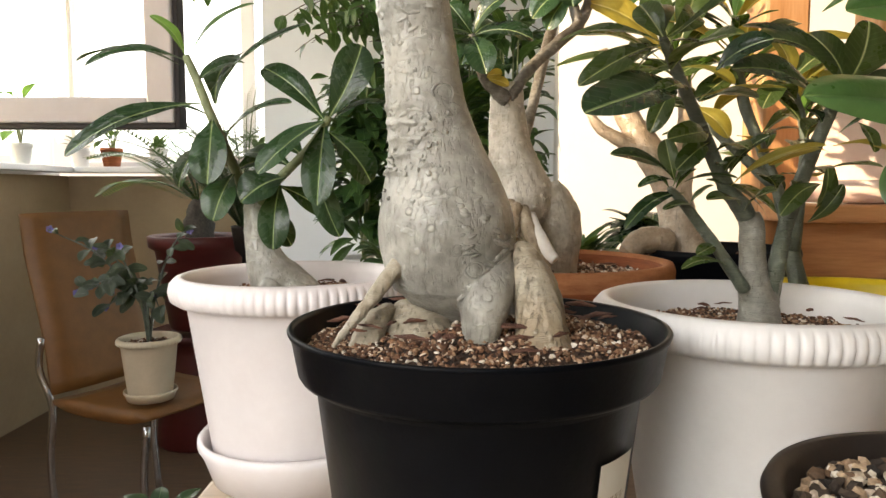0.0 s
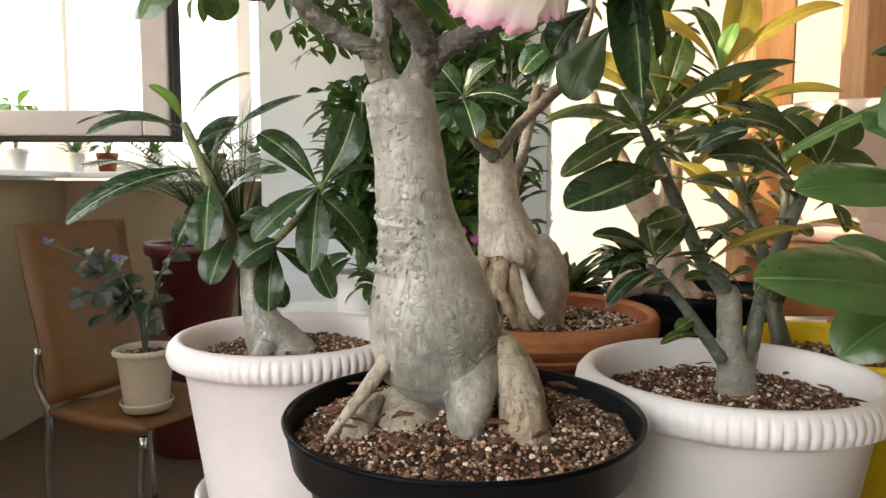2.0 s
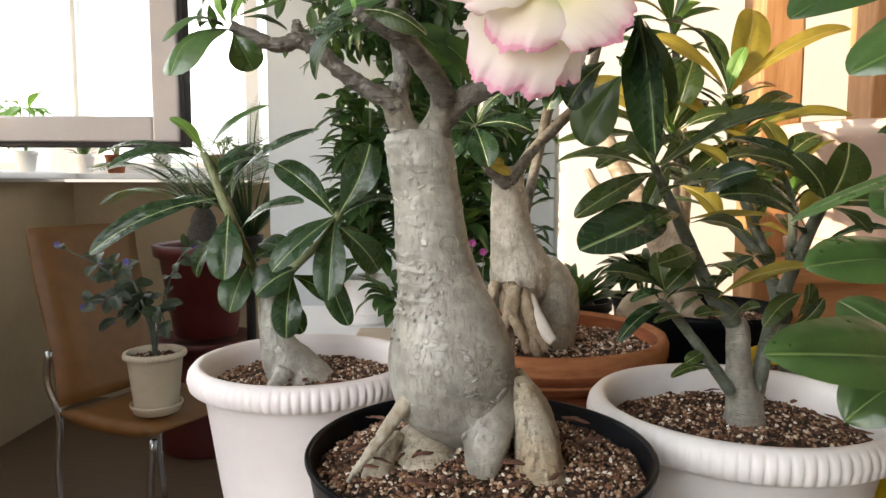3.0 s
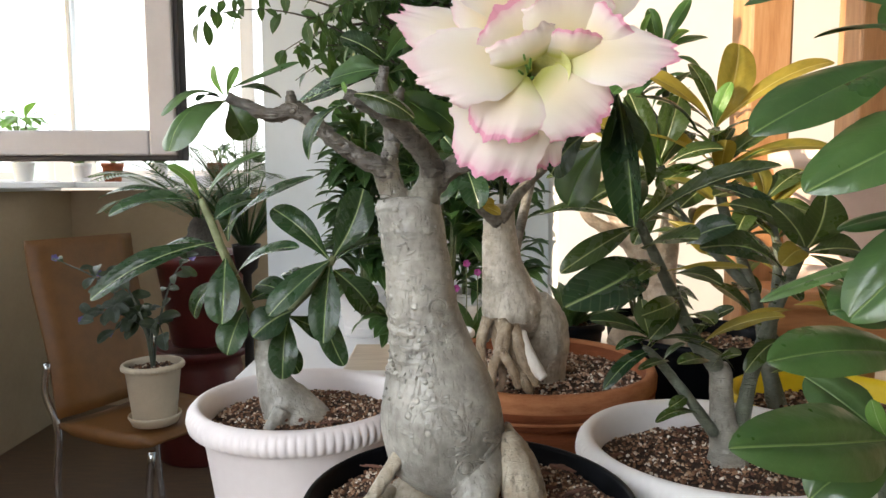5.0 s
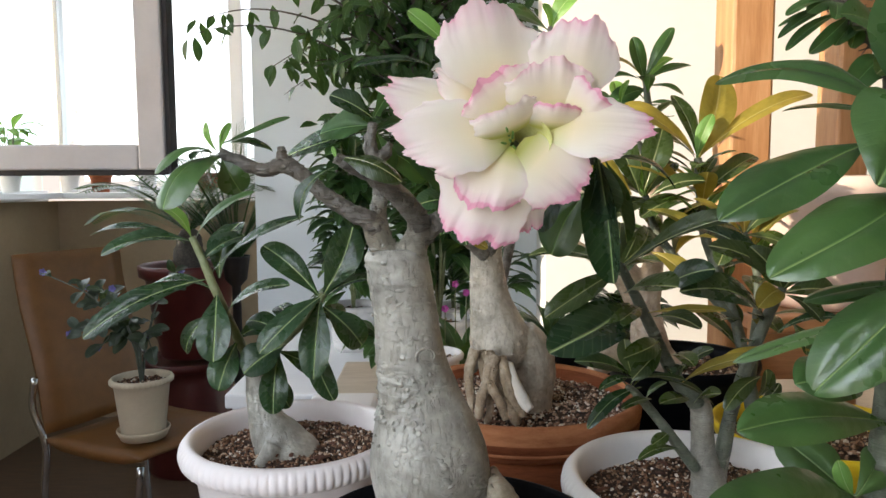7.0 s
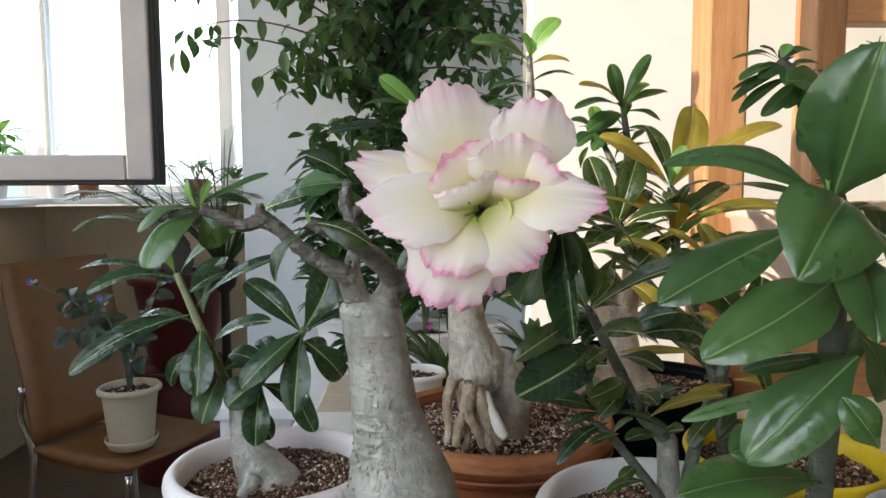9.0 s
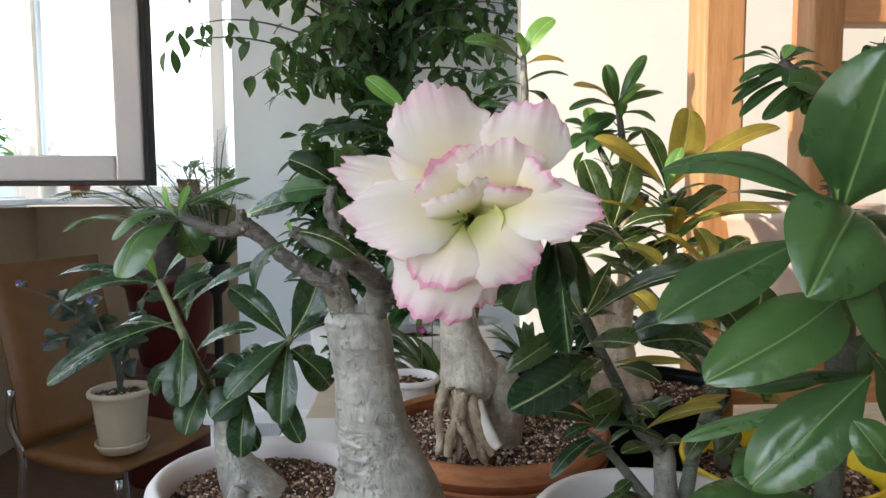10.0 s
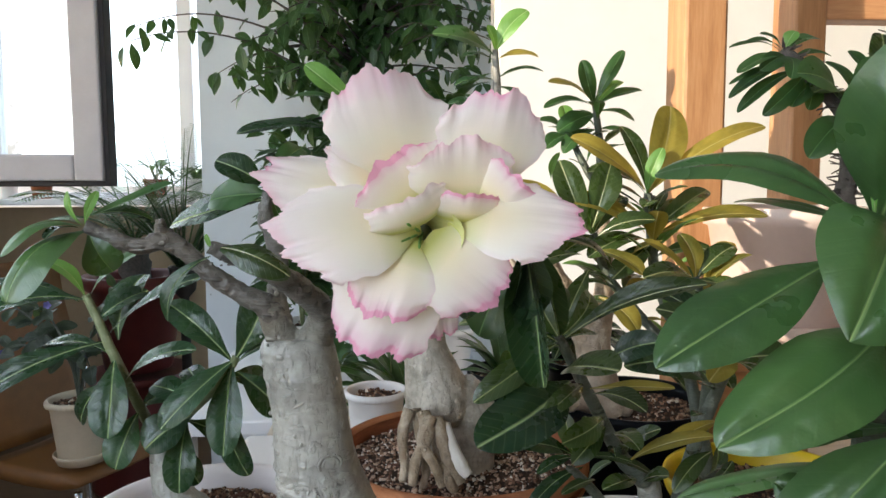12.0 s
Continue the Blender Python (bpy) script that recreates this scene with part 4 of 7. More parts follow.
for pts, tag in ((twigs_left, 1), (twigs_back, 2), (twigs_front, 3), (twigs_right, 4), (twigs_knee, 6)):
    fused(link_mesh("branch", *joined(tube_data(pts, 16, 6, 0.05, tag), *warts(rnd, pts, 16, 0.15, 0.97, 0.0011)), M_BRANCH, rose, "knobbly grey branch"), 0.0008, 0.0020, 0.004, 1)
for limb, along, bearing, size in ((twigs_left, 0.62, -100, 0.0022), (twigs_left, 0.42, -60, 0.0024), (twigs_left, 0.8, -80, 0.0020), (twigs_front, 0.42, -110, 0.0022), (twigs_front, 0.62, -80, 0.0020), (twigs_back, 0.6, -120, 0.0019)):
    q = spline(limb, 8)[int(along * 8 * (len(limb) - 1))]
    d = Vector((math.cos(radians(bearing)), math.sin(radians(bearing)), 0.25)).normalized()
    link_mesh("branch_scar", *joined(*knot(Vector(q[:3]) + d * q[3] * 0.95, d, size)), M_TWIG, rose, "dark round leaf scar")
link_mesh("bud_stub", *tube_data(twigs_stub, 10, 4, 0.15, 5), M_TWIG, rose)


def chip(pot, a, b, w):
    """A flat splinter of bark lying on the soil."""
    a, b = Vector(a), Vector(b)
    m = (a + b) / 2
    v, f = tube_data([(*a, w * 0.2), (*a.lerp(b, 0.25), w * 0.5), (*(m + Vector((0, 0, 0.001))), w * 0.55), (*a.lerp(b, 0.8), w * 0.4), (*b, w * 0.12)], 7, 2, 0.2, int(a.x * 9999))
    v = [Vector((q.x, q.y, m.z + (q.z - m.z) * 0.55)) for q in v]
    return link_mesh("bark_chip", v, f, M_BARKCHIP, pot, "reddish brown bark chip", smooth=False)


chip(pot_black, (0.0050, 0.2920, 1.0425), (0.0454, 0.2850, 1.0425), 0.0039)
chip(pot_black, (-0.0193, 0.2700, 1.0425), (-0.0048, 0.2620, 1.0425), 0.0029)
chip(pot_black, (0.0625, 0.3500, 1.0425), (0.0758, 0.3400, 1.0425), 0.0040)
chip(pot_black, (-0.0504, 0.3000, 1.0425), (-0.0383, 0.3100, 1.0425), 0.0032)
chip(pot_black, (0.0628, 0.3100, 1.0425), (0.0787, 0.3200, 1.0425), 0.0033)
chip(pot_black, (0.0233, 0.2620, 1.0425), (0.0358, 0.2680, 1.0425), 0.0028)
for host, cx, cy, z, reach, count, seed in ((pot_black, 0.016, 0.3185, 1.0405, 0.070, 26, 201), (pot_left, -0.1028, 0.4806, 1.0295, 0.062, 14, 202), (pot_right, 0.1815, 0.405, 1.0225, 0.068, 16, 203), (bowl, 0.083, 0.586, 1.0330, 0.084, 18, 204)):
    strew = random.Random(seed)
    for _ in range(count):
        an, q, turn = strew.uniform(0, 6.283), reach * math.sqrt(strew.uniform(0.15, 1)), strew.uniform(0, 6.283)
        ln, lift = strew.uniform(0.003, 0.008), 0.004 * (1 - (q / reach) ** 2)
        p = Vector((cx + q * math.cos(an), cy + q * math.sin(an), z + lift))
        d = Vector((math.cos(turn), math.sin(turn), 0)) * ln
        chip(host, p - d, p + d, strew.uniform(0.0016, 0.0032))
leaf(rose, (-0.1046, 0.3180, 1.2438), (-0.1291, 0.3000, 1.2329), 0.0123, n=(-0.3, -0.4, 0.9), arch=0.22, cup=-0.2, material=M_LEAF_NEAR)
leaf(rose, (-0.1036, 0.3180, 1.2421), (-0.1214, 0.2880, 1.2161), 0.0252, n=(-0.45, -0.75, 0.5), arch=0.16, cup=-0.3, wide=0.55, material=M_LEAF_NEAR)
leaf(rose, (-0.1021, 0.3180, 1.2405), (-0.0942, 0.3220, 1.2237), 0.0165, n=(0.2, -0.9, 0.3), arch=0.12, material=M_LEAF_NEAR)
leaf(rose, (-0.1034, 0.3180, 1.2475), (-0.0697, 0.3300, 1.2624), 0.0080, material=M_LEAF_NEAR, n=(0, -0.4, 0.9), arch=-0.03, cup=0.4)
leaf(rose, (-0.1004, 0.3250, 1.2492), (-0.0805, 0.3350, 1.2452), 0.0096, n=(0, -0.5, 0.85), arch=0.1)
leaf(rose, (-0.1046, 0.3180, 1.2443), (-0.1086, 0.3150, 1.2589), 0.0047, material=M_LEAF_YOUNG, n=(-0.5, -0.7, 0.3))
leaf(rose, (-0.1035, 0.3180, 1.2448), (-0.0983, 0.3200, 1.2589), 0.0041, material=M_LEAF_YOUNG, n=(0.4, -0.7, 0.3))
leaf(rose, (-0.1062, 0.3180, 1.2432), (-0.1115, 0.3000, 1.2397), 0.0070, n=(-0.2, -0.3, 0.9))
leaf(rose, (-0.0272, 0.3180, 1.2551), (-0.0778, 0.3520, 1.2425), 0.0172, material=M_LEAF, n=(0, -0.72, 0.65), arch=0.03, wide=0.5)
leaf(rose, (-0.0272, 0.3180, 1.2572), (-0.0552, 0.3350, 1.2542), 0.0179, material=M_LEAF_FAR, n=(0, -0.85, 0.5), arch=0.05, wide=0.45)
leaf(rose, (-0.0259, 0.3150, 1.2607), (-0.0464, 0.3120, 1.2714), 0.0139, material=M_LEAF, n=(-0.1, -0.75, 0.6), arch=0.08)
leaf(rose, (-0.0252, 0.3180, 1.2613), (-0.0140, 0.3400, 1.2783), 0.0115, material=M_LEAF_FAR, n=(0.3, -0.8, 0.4))
leaf(rose, (0.0043, 0.3000, 1.2836), (-0.0317, 0.2860, 1.2805), 0.0124, material=M_LEAF, n=(0, -0.45, 0.9), arch=0.08, wide=0.5)
leaf(rose, (0.0141, 0.3050, 1.2928), (-0.0073, 0.3020, 1.3097), 0.0107, material=M_LEAF_YOUNG, n=(0.3, -0.8, 0.4), arch=0.06)
leaf(rose, (0.0146, 0.3050, 1.2934), (0.0168, 0.3080, 1.3057), 0.0081, material=M_LEAF_YOUNG, n=(0.5, -0.8, 0.3))
leaf(rose, (0.0130, 0.3050, 1.2934), (-0.0166, 0.3100, 1.2965), 0.0060, material=M_LEAF_FAR, n=(0, -0.4, 0.9))
leaf(rose, (-0.0245, 0.3200, 1.2545), (-0.0189, 0.3300, 1.2331), 0.0125, material=M_LEAF_FAR, n=(0.2, -0.9, 0.3))
leaf(rose, (-0.0237, 0.3220, 1.2558), (-0.0034, 0.3500, 1.2586), 0.0129, material=M_LEAF_FAR, n=(0.1, -0.6, 0.8))
leaf(rose, (-0.0357, 0.2660, 1.2386), (-0.0092, 0.2620, 1.2280), 0.0123, material=M_LEAF_RIGHT, n=(0.15, -0.75, 0.65), arch=0.14, cup=-0.3, wide=0.5)
leaf(rose, (-0.0389, 0.2700, 1.2350), (-0.0544, 0.2680, 1.2113), 0.0078, material=M_LEAF, n=(-0.6, -0.75, 0.2), arch=0.2, cup=0.4)
leaf(rose, (-0.0375, 0.2660, 1.2381), (-0.0390, 0.2650, 1.2435), 0.0022, material=M_LEAF_YOUNG, n=(-0.3, -0.8, 0.3))
leaf(rose, (0.0790, 0.2780, 1.2397), (0.0858, 0.2720, 1.1821), 0.0160, material=M_LEAF, n=(-0.5, -0.85, 0.1), arch=0.07, cup=1.7, wide=0.5)
leaf(rose, (0.0783, 0.2850, 1.2405), (0.0721, 0.2700, 1.2087), 0.0174, material=M_LEAF, n=(0.5, -0.8, 0.2), arch=0.05, cup=1.2)
leaf(rose, (0.0829, 0.2850, 1.2392), (0.0947, 0.2850, 1.1995), 0.0119, material=M_LEAF, n=(0.6, -0.7, 0.2), arch=0.05, cup=0.6)
leaf(rose, (0.0851, 0.3300, 1.2225), (0.0682, 0.3350, 1.1892), 0.0235, material=M_LEAF_FAR, n=(-0.3, -0.9, 0.2), cup=0.1, arch=0.04)
leaf(rose, (0.0700, 0.3000, 1.2243), (0.0555, 0.3100, 1.2053), 0.0174, material=M_LEAF, n=(-0.3, -0.85, 0.35), cup=0.2)
leaf(rose, (0.0750, 0.3000, 1.2268), (0.0912, 0.3100, 1.2067), 0.0138, material=M_LEAF, n=(0.4, -0.8, 0.3), cup=0.4)
leaf(rose, (-0.0267, 0.3350, 1.2489), (0.0017, 0.3400, 1.2303), 0.0178, material=M_LEAF_FAR, n=(0, -0.85, 0.4))
leaf(rose, (-0.0154, 0.3350, 1.2461), (0.0167, 0.3500, 1.2217), 0.0168, material=M_LEAF_FAR, n=(0, -0.85, 0.4))
leaf(rose, (0.0885, 0.2850, 1.2392), (0.1217, 0.3000, 1.2247), 0.0101, material=M_LEAF, n=(0, -0.5, 0.85), arch=0.12)
leaf(rose, (0.0897, 0.2800, 1.2630), (0.0918, 0.2750, 1.2730), 0.0030, material=M_LEAF_YOUNG, n=(-0.5, -0.8, 0.2), cup=0.8)

# the double flower, petal by petal
flower = link_mesh("flower", *tube_data([(0.0480, 0.2905, 1.2240, 0.0030), (0.0440, 0.2800, 1.2345, 0.0036), (0.0394, 0.2680, 1.2436, 0.0050)], 12), M_STEM_GREEN, rose, "double white flower with ragged pink edges")


def petal(base, tip, width, n, arch=0.1, cup=0.2, ruffle=0.10, seed=0, fan=0.72, curl=0.0, root=0.2):
    """A fan-shaped petal: softly waved, with a ragged, frilled outer edge that may curl back."""
    rnd = random.Random(seed)
    b, t = Vector(base), Vector(tip)
    ax = t - b
    length = ax.length
    ax.normalize()
    nn = Vector(n)
    nn = (nn - ax * nn.dot(ax)).normalized()
    side = ax.cross(nn)
    nl, nw = 26, 60
    ph = [rnd.uniform(0, 6.28) for _ in range(8)]
    lop = rnd.uniform(-0.10, 0.10)
    teeth = [rnd.uniform(-1, 1) for _ in range(nw + 1)]
    verts, uvs, faces = [], [], []
    for i in range(nl + 1):
        s = i / nl
        half = width * 0.5 * (root + (1 - root) * math.sin(0.5 * math.pi * min(1, s / fan)) ** 1.15)
        for k in range(nw + 1):
            u = 2 * k / nw - 1
            rag = 0.035 * math.sin(4.3 * u + ph[3]) + 0.028 * math.sin(9.5 * u + ph[4]) + 0.018 * math.sin(19 * u + ph[5]) + 0.016 * teeth[k]
            tipcut = 1 - 0.34 * abs(u) ** 2.5 + lop * u + rag
            along = length * s * (1 + (tipcut - 1) * s * s)
            wave = s ** 1.6 * ruffle * width * (0.85 * math.sin(2.9 * u + ph[0] + 0.8 * s) + 0.35 * math.sin(6.1 * u + ph[1] + 2 * s))
            frill = s ** 6 * ruffle * width * (0.30 * math.sin(12 * u + ph[2]) + 0.14 * math.sin(25 * u + ph[6]))
            h = arch * length * 4 * s * (1 - s) + cup * abs(u) ** 2.0 * half + wave + frill - curl * length * s ** 4
            edge = half * (1 + (0.025 * math.sin(11 * s + ph[2]) + 0.018 * math.sin(27 * s + ph[7])) * min(1, 2 * s))
            verts.append(b + ax * along + side * (u * edge) + nn * h)
            uvs.append((0.5 + 0.5 * u, s))
    for i in range(nl):
        for k in range(nw):
            a = i * (nw + 1) + k
            faces.append([a, a + 1, a + nw + 2, a + nw + 1])
    return link_mesh("petal", verts, faces, M_PETAL, flower, uvs=uvs)


petal((0.0329, 0.2540, 1.2582), (0.0226, 0.2360, 1.2964), 0.0410, (0, -0.97, 0.15), 0.05, -0.08, 0.06, 1, 0.62, 0.04, 0.2)
petal((0.0577, 0.2540, 1.2570), (0.0637, 0.2370, 1.2901), 0.0371, (0.1, -0.97, 0.1), 0.05, -0.1, 0.06, 2, 0.62, 0.04, 0.2)
petal((0.0239, 0.2520, 1.2549), (-0.0152, 0.2430, 1.2664), 0.0214, (-0.2, -0.85, 0.45), 0.06, -0.25, 0.06, 3, 0.7, 0, 0.2)
petal((0.0250, 0.2490, 1.2582), (0.0061, 0.2460, 1.2716), 0.0153, (-0.1, -0.85, 0.4), 0.06, -0.2, 0.07, 4, 0.6, 0, 0.2)
petal((0.0369, 0.2460, 1.2477), (-0.0079, 0.2290, 1.2441), 0.0330, (-0.25, -0.9, 0.3), 0.05, -0.14, 0.045, 5, 0.5, 0.08, 0.2)
petal((0.0467, 0.2460, 1.2494), (0.0867, 0.2280, 1.2489), 0.0289, (0.2, -0.88, 0.4), 0.05, -0.14, 0.05, 6, 0.55, 0.06, 0.2)
petal((0.0360, 0.2500, 1.2427), (0.0145, 0.2430, 1.2057), 0.0418, (-0.1, -0.97, 0.05), 0.04, -0.1, 0.045, 7, 0.55, 0.05, 0.2)
petal((0.0397, 0.2530, 1.2369), (0.0440, 0.2500, 1.2067), 0.0234, (0.25, -0.95, 0.0), 0.04, -0.16, 0.06, 8, 0.6, 0.05, 0.2)
petal((0.0335, 0.2440, 1.2430), (0.0215, 0.2340, 1.2180), 0.0293, (-0.2, -0.96, 0.1), 0.07, -0.14, 0.05, 9, 0.5, 0.08, 0.2)
petal((0.0391, 0.2440, 1.2430), (0.0625, 0.2340, 1.2256), 0.0359, (0.15, -0.96, 0.1), 0.07, -0.12, 0.05, 10, 0.5, 0.08, 0.2)
petal((0.0358, 0.2470, 1.2534), (0.0253, 0.2400, 1.2683), 0.0379, (-0.05, -0.95, 0.3), 0.06, -0.1, 0.05, 11, 0.45, 0.04, 0.6)
petal((0.0508, 0.2470, 1.2533), (0.0506, 0.2380, 1.2748), 0.0357, (0.05, -0.96, 0.25), 0.06, -0.08, 0.07, 12, 0.5, 0.04, 0.5)
petal((0.0577, 0.2460, 1.2524), (0.0692, 0.2370, 1.2635), 0.0259, (0.1, -0.92, 0.35), 0.06, -0.15, 0.08, 13, 0.5, 0.05, 0.5)
petal((0.0358, 0.2390, 1.2467), (0.0325, 0.2310, 1.2565), 0.0283, (0, -0.95, 0.3), 0.12, -0.3, 0.05, 14, 0.35, 0.06, 0.8)
petal((0.0511, 0.2420, 1.2482), (0.0522, 0.2340, 1.2576), 0.0225, (0.1, -0.95, 0.3), 0.08, -0.25, 0.06, 15, 0.4, 0.05, 0.7)
# the yellow-green funnel in the heart of the flower
mouth, heel = Vector((0.0356, 0.2405, 1.2426)), Vector((0.0390, 0.2690, 1.2436))
way = (heel - mouth).normalized()
across = way.cross(Vector((0, 0, 1))).normalized()
above = across.cross(way)
funnel, seg = [], 28
for i in range(9):
    q = i / 8
    for k in range(seg):
        an = 2 * math.pi * k / seg
        rr = 0.0125 * (1 - q) ** 1.5 + 0.0032 + 0.0006 * math.sin(5 * an) * (1 - q)
        funnel.append(mouth.lerp(heel, q) + across * rr * math.cos(an) + above * rr * 0.85 * math.sin(an))
link_mesh("throat", funnel, [[i * seg + k, i * seg + (k + 1) % seg, (i + 1) * seg + (k + 1) % seg, (i + 1) * seg + k] for i in range(8) for k in range(seg)], M_THROAT, flower, "yellow-green flower throat")
for k, tip in enumerate(((0.0325, 0.2320, 1.2482), (0.0308, 0.2330, 1.2427), (0.0350, 0.2320, 1.2468), (0.0338, 0.2325, 1.2440), (0.0362, 0.2340, 1.2405))):
    link_mesh("stamen", *tube_data([(0.0380, 0.2600, 1.2435, 0.0008), (*tip, 0.0004)], 6, 3), M_LEAF_YOUNG, flower, "pale green stamen")

# ---- the young desert rose in the white pot with a saucer ----
young = thing("desert_rose", (-0.1028, 0.4806, 1.018), "young desert rose with dark glossy leaves in a white pot", "potted plant", "desert roses")
fused(link_mesh("caudex", *joined(tube_data([(-0.1049, 0.4780, 1.0113, 0.0284), (-0.1077, 0.4780, 1.0211, 0.0266), (-0.1142, 0.4800, 1.0336, 0.0206), (-0.1228, 0.4820, 1.0485, 0.0146), (-0.1287, 0.4820, 1.0683, 0.0094), (-0.1304, 0.4820, 1.0858, 0.0077), (-0.1310, 0.4820, 1.0936, 0.0064)], 24), tube_data([(-0.0962, 0.4750, 1.0287, 0.0085), (-0.0799, 0.4650, 1.0215, 0.0050), (-0.0730, 0.4600, 1.0170, 0.0033)], 10), tube_data([(-0.1139, 0.4600, 1.0366, 0.0074), (-0.1200, 0.4500, 1.0278, 0.0057), (-0.1242, 0.4500, 1.0195, 0.0049)], 10)), M_BARK, young, "small tapered grey caudex"), 0.0014, 0.002, 0.012)
link_mesh("stem", *tube_data([(-0.1297, 0.4820, 1.0814, 0.0047), (-0.1364, 0.4820, 1.0980, 0.0038), (-0.1461, 0.4810, 1.1207, 0.0034), (-0.1583, 0.4800, 1.1499, 0.0032), (-0.1683, 0.4800, 1.1762, 0.0029), (-0.1744, 0.4800, 1.1904, 0.0025)], 12, 5, 0.05, 1), M_STEM_GREEN, young, "green stem")
link_mesh("stem", *tube_data([(-0.1305, 0.4820, 1.0814, 0.0047), (-0.1232, 0.4800, 1.0971, 0.0038), (-0.1074, 0.4770, 1.1118, 0.0032), (-0.0905, 0.4740, 1.1281, 0.0029), (-0.0799, 0.4720, 1.1422, 0.0027), (-0.0765, 0.4720, 1.1489, 0.0025)], 12, 5, 0.05, 2), M_STEM_GREEN, young, "green stem")
leaf(young, (-0.1737, 0.4800, 1.1867), (-0.2304, 0.4550, 1.1793), 0.0212, n=(0, -0.45, 0.9))
leaf(young, (-0.1749, 0.4800, 1.1896), (-0.1936, 0.4700, 1.2147), 0.0115, material=M_LEAF_YOUNG)
leaf(young, (-0.1720, 0.4800, 1.1887), (-0.1256, 0.4750, 1.2234), 0.0124, n=(-0.4, -0.5, 0.7), material=M_LEAF_NEAR)
leaf(young, (-0.1809, 0.4850, 1.1851), (-0.2588, 0.5000, 1.1905), 0.0128, n=(0, -0.3, 0.95))
leaf(young, (-0.1684, 0.4800, 1.1719), (-0.1406, 0.5000, 1.1896), 0.0188)
leaf(young, (-0.1655, 0.4800, 1.1584), (-0.2425, 0.4480, 1.1212), 0.0220, n=(0.1, -0.6, 0.8), arch=0.1)
leaf(young, (-0.1595, 0.4800, 1.1499), (-0.2179, 0.5000, 1.1493), 0.0137, n=(0, -0.3, 0.95))
leaf(young, (-0.1612, 0.4800, 1.1635), (-0.0867, 0.4550, 1.2057), 0.0139, n=(-0.2, -0.5, 0.8), arch=0.06)
leaf(young, (-0.1566, 0.4850, 1.1587), (-0.1493, 0.5200, 1.1989), 0.0271, n=(-0.3, -0.9, 0.3))
leaf(young, (-0.1560, 0.4750, 1.1472), (-0.1522, 0.4500, 1.1032), 0.0253, n=(0, -1, 0.15), arch=0.06)
leaf(young, (-0.1647, 0.4850, 1.1308), (-0.1858, 0.4900, 1.1008), 0.0172, n=(-0.4, -0.8, 0.3))
leaf(young, (-0.1434, 0.4780, 1.1106), (-0.1524, 0.4600, 1.0791), 0.0233, n=(-0.1, -0.95, 0.25))
leaf(young, (-0.1531, 0.4800, 1.1295), (-0.0987, 0.4600, 1.1564), 0.0190, n=(0, -0.45, 0.9))
leaf(young, (-0.1448, 0.4830, 1.1117), (-0.1142, 0.5000, 1.1187), 0.0216, n=(0, -0.6, 0.8))
leaf(young, (-0.0782, 0.4720, 1.1464), (-0.1181, 0.4450, 1.1098), 0.0235, n=(-0.3, -0.7, 0.6), arch=0.1)
leaf(young, (-0.0791, 0.4720, 1.1447), (-0.0815, 0.4500, 1.0896), 0.0229, n=(0, -1, 0.15), arch=0.06)
leaf(young, (-0.0765, 0.4720, 1.1481), (-0.0551, 0.4800, 1.1974), 0.0267, n=(0.1, -0.95, 0.2))
leaf(young, (-0.0800, 0.4730, 1.1463), (-0.1234, 0.4850, 1.1832), 0.0210, n=(0.1, -0.8, 0.5))
leaf(young, (-0.0757, 0.4720, 1.1451), (-0.0376, 0.4800, 1.1586), 0.0125, n=(0, -0.4, 0.9))
leaf(young, (-0.0770, 0.4740, 1.1385), (-0.0507, 0.4900, 1.1053), 0.0230, n=(0.2, -0.9, 0.3))
leaf(young, (-0.1075, 0.4770, 1.1084), (-0.1337, 0.4600, 1.0915), 0.0274, n=(0, -0.75, 0.6))
leaf(young, (-0.1125, 0.4800, 1.1035), (-0.1144, 0.4650, 1.0596), 0.0210, n=(0.2, -0.95, 0.2))
leaf(young, (-0.0858, 0.4750, 1.1215), (-0.0702, 0.4700, 1.0680), 0.0176, n=(0.1, -0.95, 0.2))
leaf(young, (-0.1033, 0.4780, 1.1146), (-0.1377, 0.4900, 1.1255), 0.0196)
leaf(young, (-0.0944, 0.4760, 1.1213), (-0.1160, 0.5000, 1.1347), 0.0172)
leaf(young, (-0.1261, 0.4820, 1.0858), (-0.1040, 0.4750, 1.0615), 0.0170, n=(0.3, -0.9, 0.2))
leaf(young, (-0.1136, 0.4850, 1.1024), (-0.0821, 0.5000, 1.0808), 0.0174, n=(0.1, -0.8, 0.5))
leaf(young, (-0.0854, 0.4740, 1.1344), (-0.0650, 0.5100, 1.1147), 0.0199, n=(0.1, -0.8, 0.5))

